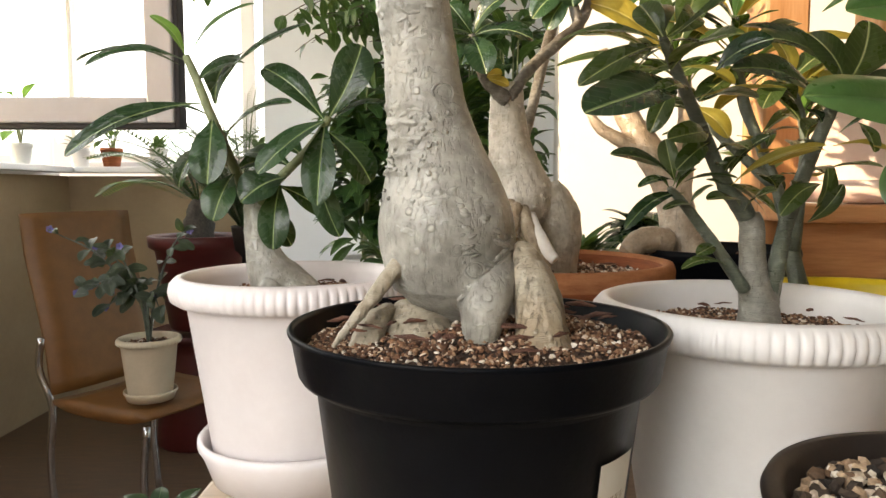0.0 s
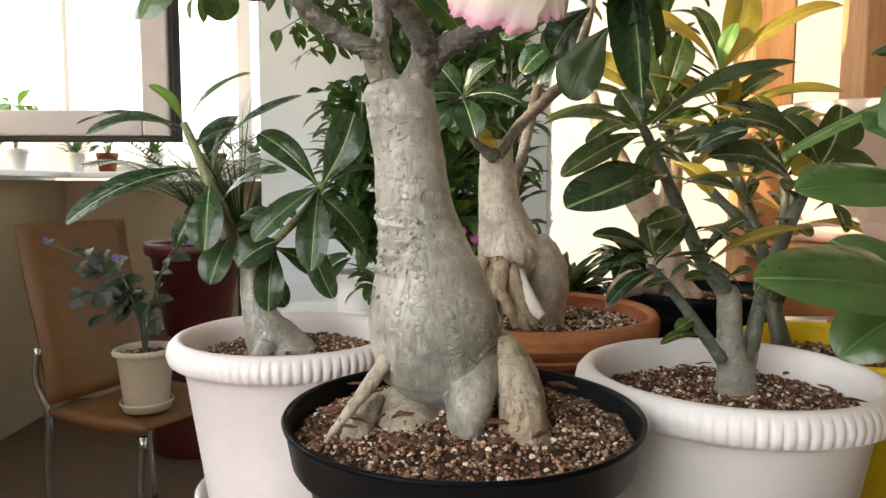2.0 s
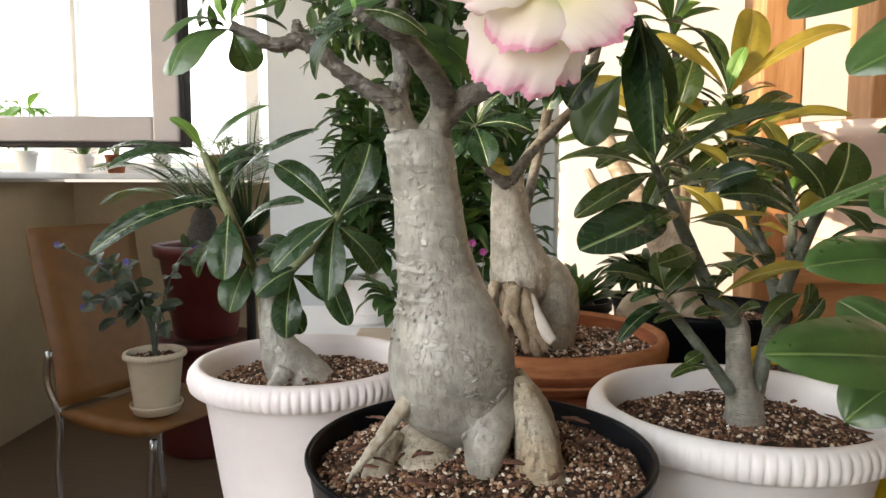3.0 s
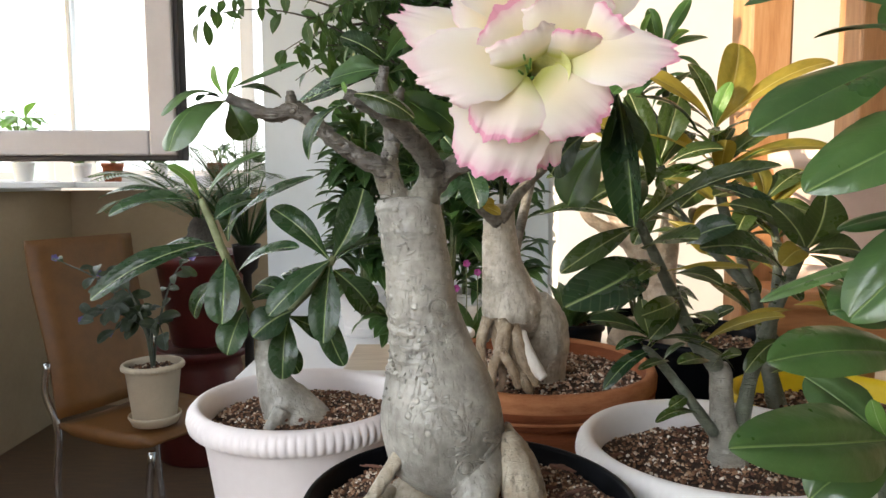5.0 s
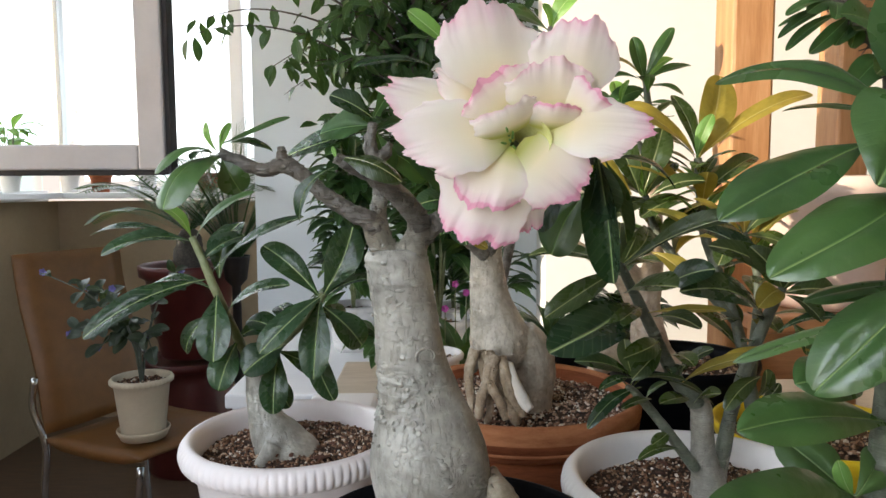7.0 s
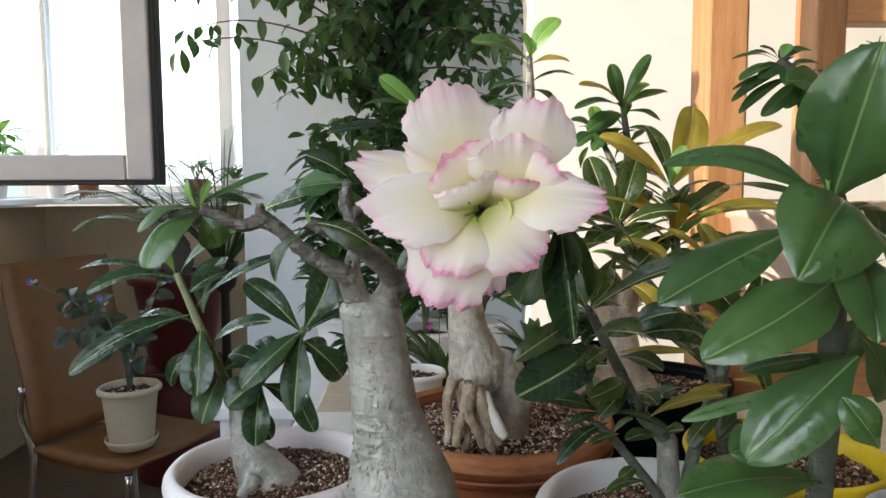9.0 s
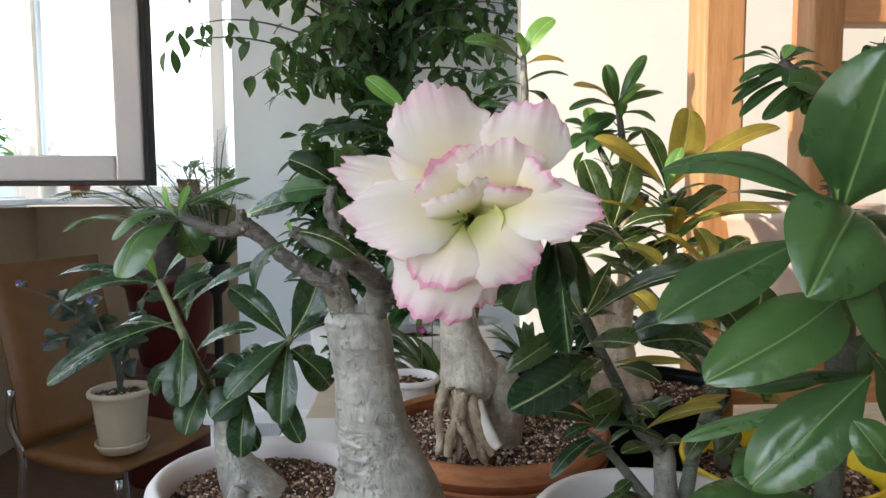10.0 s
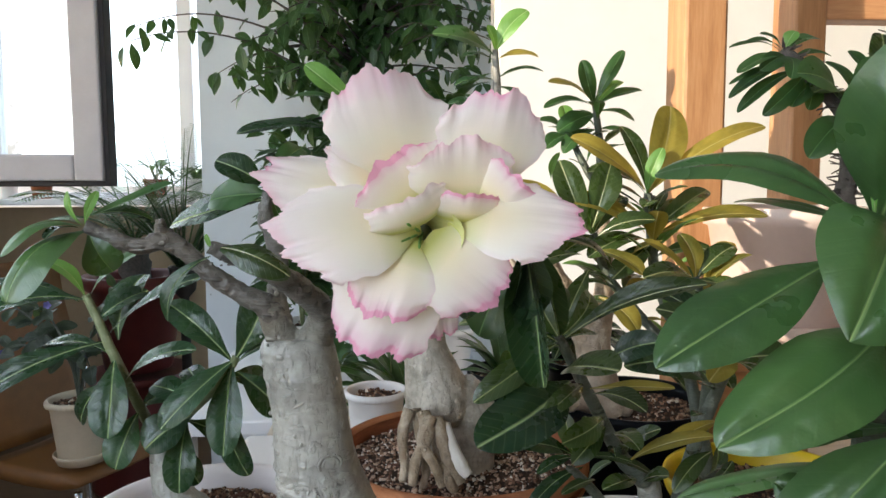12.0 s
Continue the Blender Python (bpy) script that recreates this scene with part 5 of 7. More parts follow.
# ---- the old desert rose in the terracotta bowl ----
old = thing("desert_rose", (0.0868, 0.5742, 1.021), "old desert rose with bare aerial roots in terracotta", "potted plant", "desert roses")
parts_old = [tube_data(p, 20) for p in ([(0.0498, 0.5560, 1.1833, 0.0125), (0.0508, 0.5560, 1.1640, 0.0140), (0.0528, 0.5560, 1.1347, 0.0170), (0.0578, 0.5560, 1.1126, 0.0224), (0.0622, 0.5560, 1.0953, 0.0264), (0.0642, 0.5560, 1.0828, 0.0240), (0.0633, 0.5560, 1.0714, 0.0167)], [(0.0769, 0.5600, 1.0968, 0.0197), (0.0887, 0.5620, 1.0798, 0.0213), (0.0913, 0.5620, 1.0611, 0.0208), (0.0895, 0.5620, 1.0408, 0.0199), (0.0887, 0.5620, 1.0179, 0.0200)], [(0.0486, 0.5500, 1.0917, 0.0097), (0.0408, 0.5500, 1.0819, 0.0073), (0.0370, 0.5500, 1.0671, 0.0049)], [(0.0688, 0.5850, 1.0736, 0.0154), (0.0653, 0.6000, 1.0433, 0.0158), (0.0638, 0.6100, 0.9965, 0.0183)])]
fused(link_mesh("caudex", *joined(*parts_old), M_BARK_WARM, old, "pear-shaped caudex with a hollow between two lobes"), 0.0014, 0.003, 0.012)
for k, p in enumerate(([(0.0395, 0.5300, 1.0913, 0.0051), (0.0336, 0.5250, 1.0736, 0.0042), (0.0352, 0.5200, 1.0513, 0.0037), (0.0333, 0.5200, 1.0395, 0.0032)], [(0.0494, 0.5250, 1.0900, 0.0056), (0.0522, 0.5150, 1.0760, 0.0050), (0.0437, 0.5100, 1.0589, 0.0045), (0.0405, 0.5100, 1.0403, 0.0036)], [(0.0549, 0.5200, 1.0888, 0.0051), (0.0483, 0.5120, 1.0722, 0.0041), (0.0573, 0.5050, 1.0556, 0.0040), (0.0627, 0.5050, 1.0408, 0.0036)], [(0.0601, 0.5250, 1.0852, 0.0056), (0.0637, 0.5150, 1.0713, 0.0050), (0.0691, 0.5100, 1.0540, 0.0055), (0.0763, 0.5050, 1.0416, 0.0041)], [(0.0446, 0.5350, 1.0902, 0.0042), (0.0470, 0.5300, 1.0674, 0.0033), (0.0509, 0.5200, 1.0464, 0.0032), (0.0482, 0.5200, 1.0322, 0.0028)], [(0.0653, 0.5300, 1.0816, 0.0042), (0.0597, 0.5200, 1.0653, 0.0037), (0.0672, 0.5050, 1.0454, 0.0045), (0.0718, 0.5050, 1.0371, 0.0036)])):
    link_mesh("root", *tube_data(p, 10, 6, 0.10, k + 20), M_BARK_AERIAL, old, "bare twisting root")
link_mesh("root", *tube_data([(0.0661, 0.5250, 1.0805, 0.0042), (0.0697, 0.5150, 1.0689, 0.0050), (0.0765, 0.5070, 1.0549, 0.0054), (0.0818, 0.5030, 1.0487, 0.0036)], 10, 5, 0.06, 40), M_CUTROOT, old, "white peeled root")
for k, p in enumerate(([(0.0506, 0.5470, 1.1691, 0.0058), (0.0561, 0.5480, 1.1782, 0.0052), (0.0704, 0.5550, 1.1967, 0.0046), (0.0970, 0.5800, 1.2221, 0.0050), (0.1148, 0.6000, 1.2389, 0.0048), (0.1302, 0.6300, 1.2682, 0.0046), (0.1416, 0.6500, 1.2975, 0.0043), (0.1539, 0.6800, 1.3361, 0.0040)], [(0.0492, 0.5460, 1.1691, 0.0064), (0.0407, 0.5420, 1.1757, 0.0054), (0.0303, 0.5350, 1.1856, 0.0040), (0.0238, 0.5300, 1.2058, 0.0035), (0.0210, 0.5280, 1.2155, 0.0026)], [(0.0680, 0.6000, 1.1349, 0.0043), (0.1070, 0.7000, 1.2578, 0.0055), (0.1322, 0.7400, 1.3213, 0.0051), (0.1395, 0.7550, 1.3609, 0.0045), (0.1382, 0.7570, 1.4057, 0.0032)], [(0.1148, 0.6000, 1.2389, 0.0049), (0.1087, 0.6100, 1.2647, 0.0040), (0.1024, 0.6200, 1.2911, 0.0035), (0.0894, 0.6200, 1.3157, 0.0030)])):
    link_mesh("branch", *tube_data(p, 12, 5, 0.08, k + 50), M_TWIG, old, "dark bare branch")
leaf(old, (0.0210, 0.5280, 1.2146), (-0.0084, 0.5100, 1.2119), 0.0214, n=(0, -0.8, 0.6))
leaf(old, (0.0210, 0.5280, 1.2146), (-0.0050, 0.5150, 1.1846), 0.0190, n=(0, -0.8, 0.6))
leaf(old, (0.0219, 0.5280, 1.2146), (0.0035, 0.5300, 1.2380), 0.0183, n=(0, -0.8, 0.6))
leaf(old, (0.0227, 0.5280, 1.2146), (0.0462, 0.5200, 1.2408), 0.0155, n=(-0.2, -0.8, 0.6))
leaf(old, (0.0227, 0.5280, 1.2138), (0.0657, 0.5150, 1.2083), 0.0207, n=(0, -0.7, 0.7))
leaf(old, (0.0218, 0.5260, 1.2127), (0.0305, 0.5000, 1.1814), 0.0230, n=(0, -0.95, 0.3))
leaf(old, (0.0201, 0.5280, 1.2129), (0.0128, 0.5100, 1.1894), 0.0172, n=(0, -0.9, 0.3))
leaf(old, (0.0237, 0.5300, 1.2157), (0.0396, 0.5450, 1.2271), 0.0177)
leaf(old, (0.0325, 0.5350, 1.1856), (0.0440, 0.5230, 1.1850), 0.0095, material=M_LEAF_YELLOW, n=(0, -0.9, 0.3))
leaf(old, (0.0339, 0.5350, 1.1830), (0.0490, 0.5230, 1.1765), 0.0085, material=M_LEAF_YELLOW, n=(0.1, -0.9, 0.3))
leaf(old, (0.0303, 0.5350, 1.1887), (0.0410, 0.5310, 1.1985), 0.0075, material=M_LEAF_YELLOW)
leaf(old, (0.1024, 0.6200, 1.2911), (0.0722, 0.6000, 1.2964), 0.0248, n=(0, -0.8, 0.5))
leaf(old, (0.1024, 0.6200, 1.2911), (0.1096, 0.6000, 1.2534), 0.0299, n=(0, -0.9, 0.3))
leaf(old, (0.0972, 0.6200, 1.3010), (0.0578, 0.6000, 1.2725), 0.0258, n=(0, -0.8, 0.5))
leaf(old, (0.1061, 0.6100, 1.2696), (0.0753, 0.6000, 1.2437), 0.0228, n=(0, -0.8, 0.5))
leaf(old, (0.1087, 0.6100, 1.2647), (0.0878, 0.6000, 1.2340), 0.0198, n=(0, -0.8, 0.5))
leaf(old, (0.1382, 0.7570, 1.3981), (0.0703, 0.7400, 1.4179), 0.0293, material=M_LEAF_NEAR, n=(0, -0.7, 0.7))
leaf(old, (0.1382, 0.7570, 1.4026), (0.1286, 0.7500, 1.4294), 0.0167, material=M_LEAF_YOUNG)
leaf(old, (0.1382, 0.7570, 1.4026), (0.1714, 0.7500, 1.4451), 0.0244, material=M_LEAF_YOUNG, n=(-0.3, -0.8, 0.4))
leaf(old, (0.1383, 0.7570, 1.3943), (0.1836, 0.7500, 1.3969), 0.0168, material=M_LEAF_YELLOW)
leaf(old, (0.1383, 0.7570, 1.3930), (0.1019, 0.7400, 1.3951), 0.0141)
leaf(old, (0.1382, 0.7560, 1.3738), (0.1911, 0.7600, 1.3840), 0.0104)
leaf(old, (0.1394, 0.7550, 1.3673), (0.1679, 0.7500, 1.3508), 0.0142)
leaf(old, (0.1369, 0.7560, 1.3738), (0.0935, 0.7500, 1.3666), 0.0155)
leaf(old, (0.1365, 0.7520, 1.3510), (0.1779, 0.7500, 1.3220), 0.0194)
leaf(old, (0.1326, 0.7520, 1.3415), (0.0862, 0.7400, 1.3465), 0.0192)

# ---- the many-stemmed desert rose in the large white pot ----
bushy = thing("desert_rose", (0.1815, 0.405, 1.012), "many-stemmed desert rose with long olive leaves in a white pot", "potted plant", "desert roses")
fused(link_mesh("caudex", *joined(tube_data([(0.1872, 0.4050, 1.0070, 0.0142), (0.1868, 0.4050, 1.0210, 0.0129), (0.1858, 0.4050, 1.0308, 0.0110), (0.1827, 0.4050, 1.0445, 0.0088), (0.1818, 0.4050, 1.0558, 0.0078), (0.1810, 0.4050, 1.0672, 0.0074), (0.1803, 0.4050, 1.0784, 0.0071), (0.1782, 0.4050, 1.0855, 0.0060)], 20), tube_data([(0.1910, 0.4060, 1.0160, 0.0060), (0.1946, 0.4090, 1.0322, 0.0052), (0.1975, 0.4092, 1.0531, 0.0045), (0.1992, 0.4088, 1.0640, 0.0041)], 12), tube_data([(0.1800, 0.4020, 1.0340, 0.0040), (0.1751, 0.4000, 1.0420, 0.0036), (0.1700, 0.3980, 1.0485, 0.0034)], 10), tube_data([(0.1795, 0.4050, 1.0780, 0.0058), (0.1740, 0.4020, 1.0875, 0.0050), (0.1680, 0.3990, 1.0940, 0.0046)], 12)), M_BARK_GREY, bushy, "short grey ringed caudex"), 0.0010, 0.0014, 0.008, 3)
STEMS = ([(0.1760, 0.4030, 1.0850, 0.0056), (0.1711, 0.4003, 1.0909, 0.0054), (0.1611, 0.3956, 1.1008, 0.0048), (0.1534, 0.3909, 1.1125, 0.0042), (0.1417, 0.3861, 1.1344, 0.0037), (0.1284, 0.3814, 1.1587, 0.0032), (0.1185, 0.3767, 1.1760, 0.0027), (0.1156, 0.3740, 1.1800, 0.0018)], [(0.1751, 0.4000, 1.0420, 0.0040), (0.1681, 0.3976, 1.0511, 0.0038), (0.1555, 0.3952, 1.0679, 0.0033), (0.1420, 0.3928, 1.0845, 0.0029), (0.1311, 0.3904, 1.0965, 0.0025), (0.1259, 0.3880, 1.1007, 0.0016)], [(0.1946, 0.4100, 1.0340, 0.0054), (0.1975, 0.4092, 1.0531, 0.0051), (0.2011, 0.4083, 1.0760, 0.0046), (0.2086, 0.4075, 1.1030, 0.0042), (0.2171, 0.4067, 1.1275, 0.0039), (0.2256, 0.4058, 1.1494, 0.0036), (0.2314, 0.4050, 1.1605, 0.0024)])
for k, p in enumerate(STEMS):
    link_mesh("stem", *tube_data(p, 12, 5, 0.06, k + 70), M_STEM_GREY, bushy, "grey-green upright stem")
leaf(bushy, (0.1159, 0.3740, 1.1769), (0.0650, 0.4000, 1.1825), 0.0146, material=M_LEAF_RIGHT, n=(0, -0.5, 0.85), wide=0.65)
leaf(bushy, (0.1150, 0.3740, 1.1756), (0.0677, 0.3520, 1.1514), 0.0151, material=M_LEAF_RIGHT, n=(-0.1, -0.75, 0.6), wide=0.62)
leaf(bushy, (0.1218, 0.3700, 1.1561), (0.0669, 0.3320, 1.1357), 0.0315, material=M_LEAF, n=(-0.1, -0.72, 0.68), wide=0.52, arch=0.06)
leaf(bushy, (0.1198, 0.3740, 1.1788), (0.1880, 0.3520, 1.2101), 0.0158, material=M_LEAF_RIGHT, n=(-0.15, -0.5, 0.85), arch=0.06, cup=0.5, wide=0.6)
leaf(bushy, (0.1203, 0.3720, 1.1625), (0.1354, 0.3300, 1.1718), 0.0255, material=M_LEAF_RIGHT, n=(0.1, -0.8, 0.55), wide=0.5, arch=0.08)
leaf(bushy, (0.1488, 0.3850, 1.1646), (0.1705, 0.3660, 1.1772), 0.0184, material=M_LEAF, n=(0.1, -0.75, 0.6), wide=0.5)
leaf(bushy, (0.2172, 0.4000, 1.1418), (0.1518, 0.3720, 1.1631), 0.0216, material=M_LEAF, n=(0.1, -0.72, 0.65), wide=0.5)
leaf(bushy, (0.1165, 0.3740, 1.1789), (0.1064, 0.3850, 1.1992), 0.0159, material=M_LEAF_RIGHT, n=(-0.3, -0.8, 0.4))
leaf(bushy, (0.1181, 0.3740, 1.1802), (0.1408, 0.4000, 1.1990), 0.0142, material=M_LEAF_RIGHT, n=(0.3, -0.8, 0.4))
leaf(bushy, (0.1158, 0.3740, 1.1812), (0.1233, 0.4000, 1.2032), 0.0127, material=M_LEAF_RIGHT, n=(0.1, -0.85, 0.4))
leaf(bushy, (0.1166, 0.3740, 1.1746), (0.1085, 0.4000, 1.1606), 0.0120, material=M_LEAF_RIGHT, n=(0, -0.7, 0.6))
leaf(bushy, (0.1368, 0.3780, 1.1464), (0.1567, 0.3500, 1.1447), 0.0145, material=M_LEAF_RIGHT, n=(0.1, -0.6, 0.75), arch=0.1)
leaf(bushy, (0.1357, 0.3800, 1.1489), (0.1777, 0.3650, 1.1523), 0.0092, material=M_LEAF_YELLOW, n=(0.05, -0.4, 0.9), arch=0.06)
leaf(bushy, (0.1303, 0.3760, 1.1528), (0.1029, 0.3450, 1.1457), 0.0113, material=M_LEAF_RIGHT, n=(-0.1, -0.7, 0.65))
leaf(bushy, (0.1447, 0.3850, 1.1310), (0.1154, 0.3600, 1.1256), 0.0139, material=M_LEAF_RIGHT, n=(-0.2, -0.9, 0.3))
leaf(bushy, (0.1465, 0.3850, 1.1258), (0.1236, 0.3700, 1.1102), 0.0121, material=M_LEAF_RIGHT, n=(-0.3, -0.9, 0.2))
leaf(bushy, (0.1501, 0.3850, 1.1206), (0.1574, 0.3600, 1.1205), 0.0128, material=M_LEAF_RIGHT, n=(0.1, -0.7, 0.6))
leaf(bushy, (0.1593, 0.3900, 1.1055), (0.1726, 0.3700, 1.1284), 0.0102, material=M_LEAF_RIGHT, n=(0.1, -0.6, 0.75))
leaf(bushy, (0.1611, 0.3900, 1.1020), (0.2025, 0.3700, 1.1233), 0.0111, material=M_LEAF_YELLOW, n=(0.05, -0.45, 0.9))
leaf(bushy, (0.1675, 0.3920, 1.0908), (0.1413, 0.3720, 1.0944), 0.0110, material=M_LEAF_RIGHT, n=(-0.1, -0.5, 0.85))
leaf(bushy, (0.1700, 0.3920, 1.0879), (0.1798, 0.3750, 1.0993), 0.0127, material=M_LEAF_RIGHT, n=(0.1, -0.6, 0.8))
leaf(bushy, (0.2307, 0.4050, 1.1597), (0.2062, 0.4000, 1.1876), 0.0173, material=M_LEAF_RIGHT, n=(-0.3, -0.85, 0.4), wide=0.5)
leaf(bushy, (0.2317, 0.4050, 1.1597), (0.2394, 0.4000, 1.1945), 0.0288, material=M_LEAF_RIGHT, n=(0.2, -0.92, 0.3), wide=0.55)
leaf(bushy, (0.2288, 0.4050, 1.1626), (0.1837, 0.4100, 1.1874), 0.0189, material=M_LEAF_RIGHT, n=(0, -0.7, 0.7), wide=0.55)
leaf(bushy, (0.2280, 0.4050, 1.1633), (0.1811, 0.4300, 1.1987), 0.0160, material=M_LEAF, n=(0, -0.6, 0.8), wide=0.6)
leaf(bushy, (0.2308, 0.4050, 1.1568), (0.2011, 0.3750, 1.1526), 0.0154, material=M_LEAF_YELLOW, n=(-0.1, -0.75, 0.6), arch=0.12)
leaf(bushy, (0.2326, 0.4050, 1.1568), (0.2637, 0.4000, 1.1579), 0.0211, material=M_LEAF_RIGHT, n=(0.1, -0.6, 0.75))
leaf(bushy, (0.2334, 0.4050, 1.1554), (0.2467, 0.3850, 1.1410), 0.0136, material=M_LEAF_RIGHT, n=(0.2, -0.7, 0.6))
leaf(bushy, (0.2258, 0.4000, 1.1318), (0.2567, 0.3850, 1.1444), 0.0096, material=M_LEAF, n=(0, -0.4, 0.9))
leaf(bushy, (0.2226, 0.4000, 1.1246), (0.2478, 0.3850, 1.1202), 0.0103, material=M_LEAF_YELLOW, n=(0, -0.4, 0.9))
leaf(bushy, (0.2210, 0.4000, 1.1210), (0.1774, 0.3800, 1.1129), 0.0100, material=M_LEAF_YELLOW, n=(0, -0.45, 0.9))
leaf(bushy, (0.2164, 0.4000, 1.1030), (0.1867, 0.3850, 1.0855), 0.0117, material=M_LEAF_RIGHT, n=(-0.3, -0.8, 0.4))
leaf(bushy, (0.2135, 0.4000, 1.0885), (0.2121, 0.3850, 1.1117), 0.0134, material=M_LEAF_RIGHT, n=(0.2, -0.85, 0.35))
leaf(bushy, (0.2102, 0.4000, 1.0812), (0.2211, 0.3850, 1.1029), 0.0095, material=M_LEAF_RIGHT, n=(0.2, -0.85, 0.35))
leaf(bushy, (0.2343, 0.4000, 1.1389), (0.2375, 0.3850, 1.1203), 0.0119, material=M_LEAF_RIGHT, n=(0.3, -0.8, 0.3))
leaf(bushy, (0.1312, 0.3950, 1.1045), (0.0908, 0.3800, 1.1190), 0.0129, material=M_LEAF, n=(-0.1, -0.6, 0.75), wide=0.6)
leaf(bushy, (0.1330, 0.3950, 1.1038), (0.1064, 0.3800, 1.1011), 0.0072, material=M_LEAF, n=(-0.1, -0.5, 0.8))
leaf(bushy, (0.1312, 0.3950, 1.1052), (0.1268, 0.4000, 1.1286), 0.0111, material=M_LEAF_RIGHT, n=(-0.4, -0.85, 0.2))
leaf(bushy, (0.1330, 0.3950, 1.1052), (0.1392, 0.4000, 1.1267), 0.0104, material=M_LEAF_RIGHT, n=(0.3, -0.85, 0.3))
leaf(bushy, (0.1341, 0.3950, 1.1027), (0.1606, 0.3800, 1.1061), 0.0059, material=M_LEAF_RIGHT, n=(0, -0.4, 0.9))
leaf(bushy, (0.1367, 0.3950, 1.0980), (0.0982, 0.3750, 1.0783), 0.0094, material=M_LEAF, n=(-0.2, -0.7, 0.6))
leaf(bushy, (0.1439, 0.3950, 1.0901), (0.1203, 0.3800, 1.0889), 0.0066, material=M_LEAF_RIGHT, n=(-0.1, -0.5, 0.8))
leaf(bushy, (0.1552, 0.3950, 1.0684), (0.1414, 0.3850, 1.0637), 0.0083, material=M_LEAF_RIGHT, n=(-0.2, -0.7, 0.5))
leaf(bushy, (0.1644, 0.3950, 1.0556), (0.1314, 0.3800, 1.0562), 0.0076, material=M_LEAF_RIGHT, n=(-0.1, -0.5, 0.85))
leaf(bushy, (0.1856, 0.3970, 1.0840), (0.1471, 0.3900, 1.1056), 0.0061, material=M_LEAF_RIGHT, n=(0, -0.5, 0.8))


def sprigs(plant, stems, count, reach, seed, materials, width=0.34):
    """Smaller leaves set round the upper stems."""
    rnd = random.Random(seed)
    for _ in range(count):
        line = spline(rnd.choice(stems), 5)
        q = line[int((0.35 + 0.65 * rnd.random()) * (len(line) - 1))]
        an = rnd.uniform(0, 6.283)
        d = Vector((math.cos(an), math.sin(an), rnd.uniform(0.0, 1.1))).normalized()
        ln = reach * rnd.uniform(0.5, 1.0)
        b = Vector(q[:3]) + d * q[3] * 0.8
        leaf(plant, b, b + d * ln, ln * width * rnd.uniform(0.8, 1.2), material=rnd.choice(materials), n=(-d.x * 0.4, -d.y * 0.4 - 0.2, 0.9), arch=rnd.uniform(0.03, 0.15))


sprigs(bushy, STEMS, 14, 0.024, 11, (M_LEAF_RIGHT, M_LEAF_RIGHT, M_LEAF), 0.45)

# ---- the broad-leaved plant beside the camera ----
broad = thing("broad_leaved_desert_rose", (0.158, 0.215, 0.999), "desert rose with broad mid-green leaves in a dark pot", "potted plant", "desert roses")
STEMS = ([(0.160, 0.215, 0.995, 0.007), (0.168, 0.214, 1.05, 0.0055), (0.170, 0.210, 1.12, 0.005), (0.167, 0.200, 1.19, 0.0048), (0.1588, 0.190, 1.248, 0.0042)], [(0.170, 0.213, 1.06, 0.005), (0.163, 0.209, 1.088, 0.0045), (0.1575, 0.205, 1.111, 0.0038)])
for k, p in enumerate(STEMS):
    link_mesh("stem", *tube_data(p, 12, 5, 0.06, k + 90), M_STEM_GREY, broad, "grey-green stem")
leaf(broad, (0.1558, 0.1900, 1.2494), (0.1088, 0.2220, 1.2634), 0.0182, material=M_LEAF_NEAR, n=(-0.05, -0.62, 0.78), arch=0.13, cup=0.12, wide=0.55, point=0.6, pillow=0.30)
leaf(broad, (0.1615, 0.1950, 1.2477), (0.1409, 0.2350, 1.2545), 0.0092, material=M_LEAF_NEAR, n=(0, -0.3, 0.95), arch=0.06, cup=0.12, point=0.62, pillow=0.30)
leaf(broad, (0.1591, 0.1900, 1.2501), (0.1582, 0.1650, 1.2989), 0.0366, material=M_LEAF_NEAR, n=(-0.55, -0.8, 0.15), arch=0.05, wide=0.5, cup=0.12, point=0.62, pillow=0.30)
leaf(broad, (0.1550, 0.1860, 1.2502), (0.1669, 0.1950, 1.2812), 0.0050, material=M_LEAF_YOUNG, n=(-0.7, -0.6, 0.1), cup=0.7, point=0.9)
leaf(broad, (0.1622, 0.1880, 1.2487), (0.1285, 0.1560, 1.2253), 0.0343, material=M_LEAF_NEAR, n=(0.15, -0.72, 0.66), arch=0.12, cup=0.12, wide=0.5, point=0.7, pillow=0.30)
leaf(broad, (0.1479, 0.1920, 1.2393), (0.0926, 0.1760, 1.2147), 0.0222, material=M_LEAF_NEAR, n=(-0.2, -0.62, 0.75), arch=0.05, cup=0.12, wide=0.58, point=0.62, pillow=0.30)
leaf(broad, (0.1607, 0.1850, 1.2239), (0.1035, 0.1650, 1.1981), 0.0259, material=M_LEAF_NEAR, n=(-0.3, -0.66, 0.7), arch=0.06, cup=0.12, wide=0.52, point=0.62, pillow=0.30)
leaf(broad, (0.1583, 0.1800, 1.2330), (0.1519, 0.1520, 1.2064), 0.0324, material=M_LEAF_NEAR, n=(0.25, -0.75, 0.6), arch=0.1, cup=0.12, wide=0.5, point=0.7, pillow=0.30)
leaf(broad, (0.1631, 0.1780, 1.1958), (0.1239, 0.1760, 1.1594), 0.0245, material=M_LEAF_NEAR, n=(-0.3, -0.66, 0.68), arch=0.06, cup=0.12, wide=0.52, point=0.62, pillow=0.30)
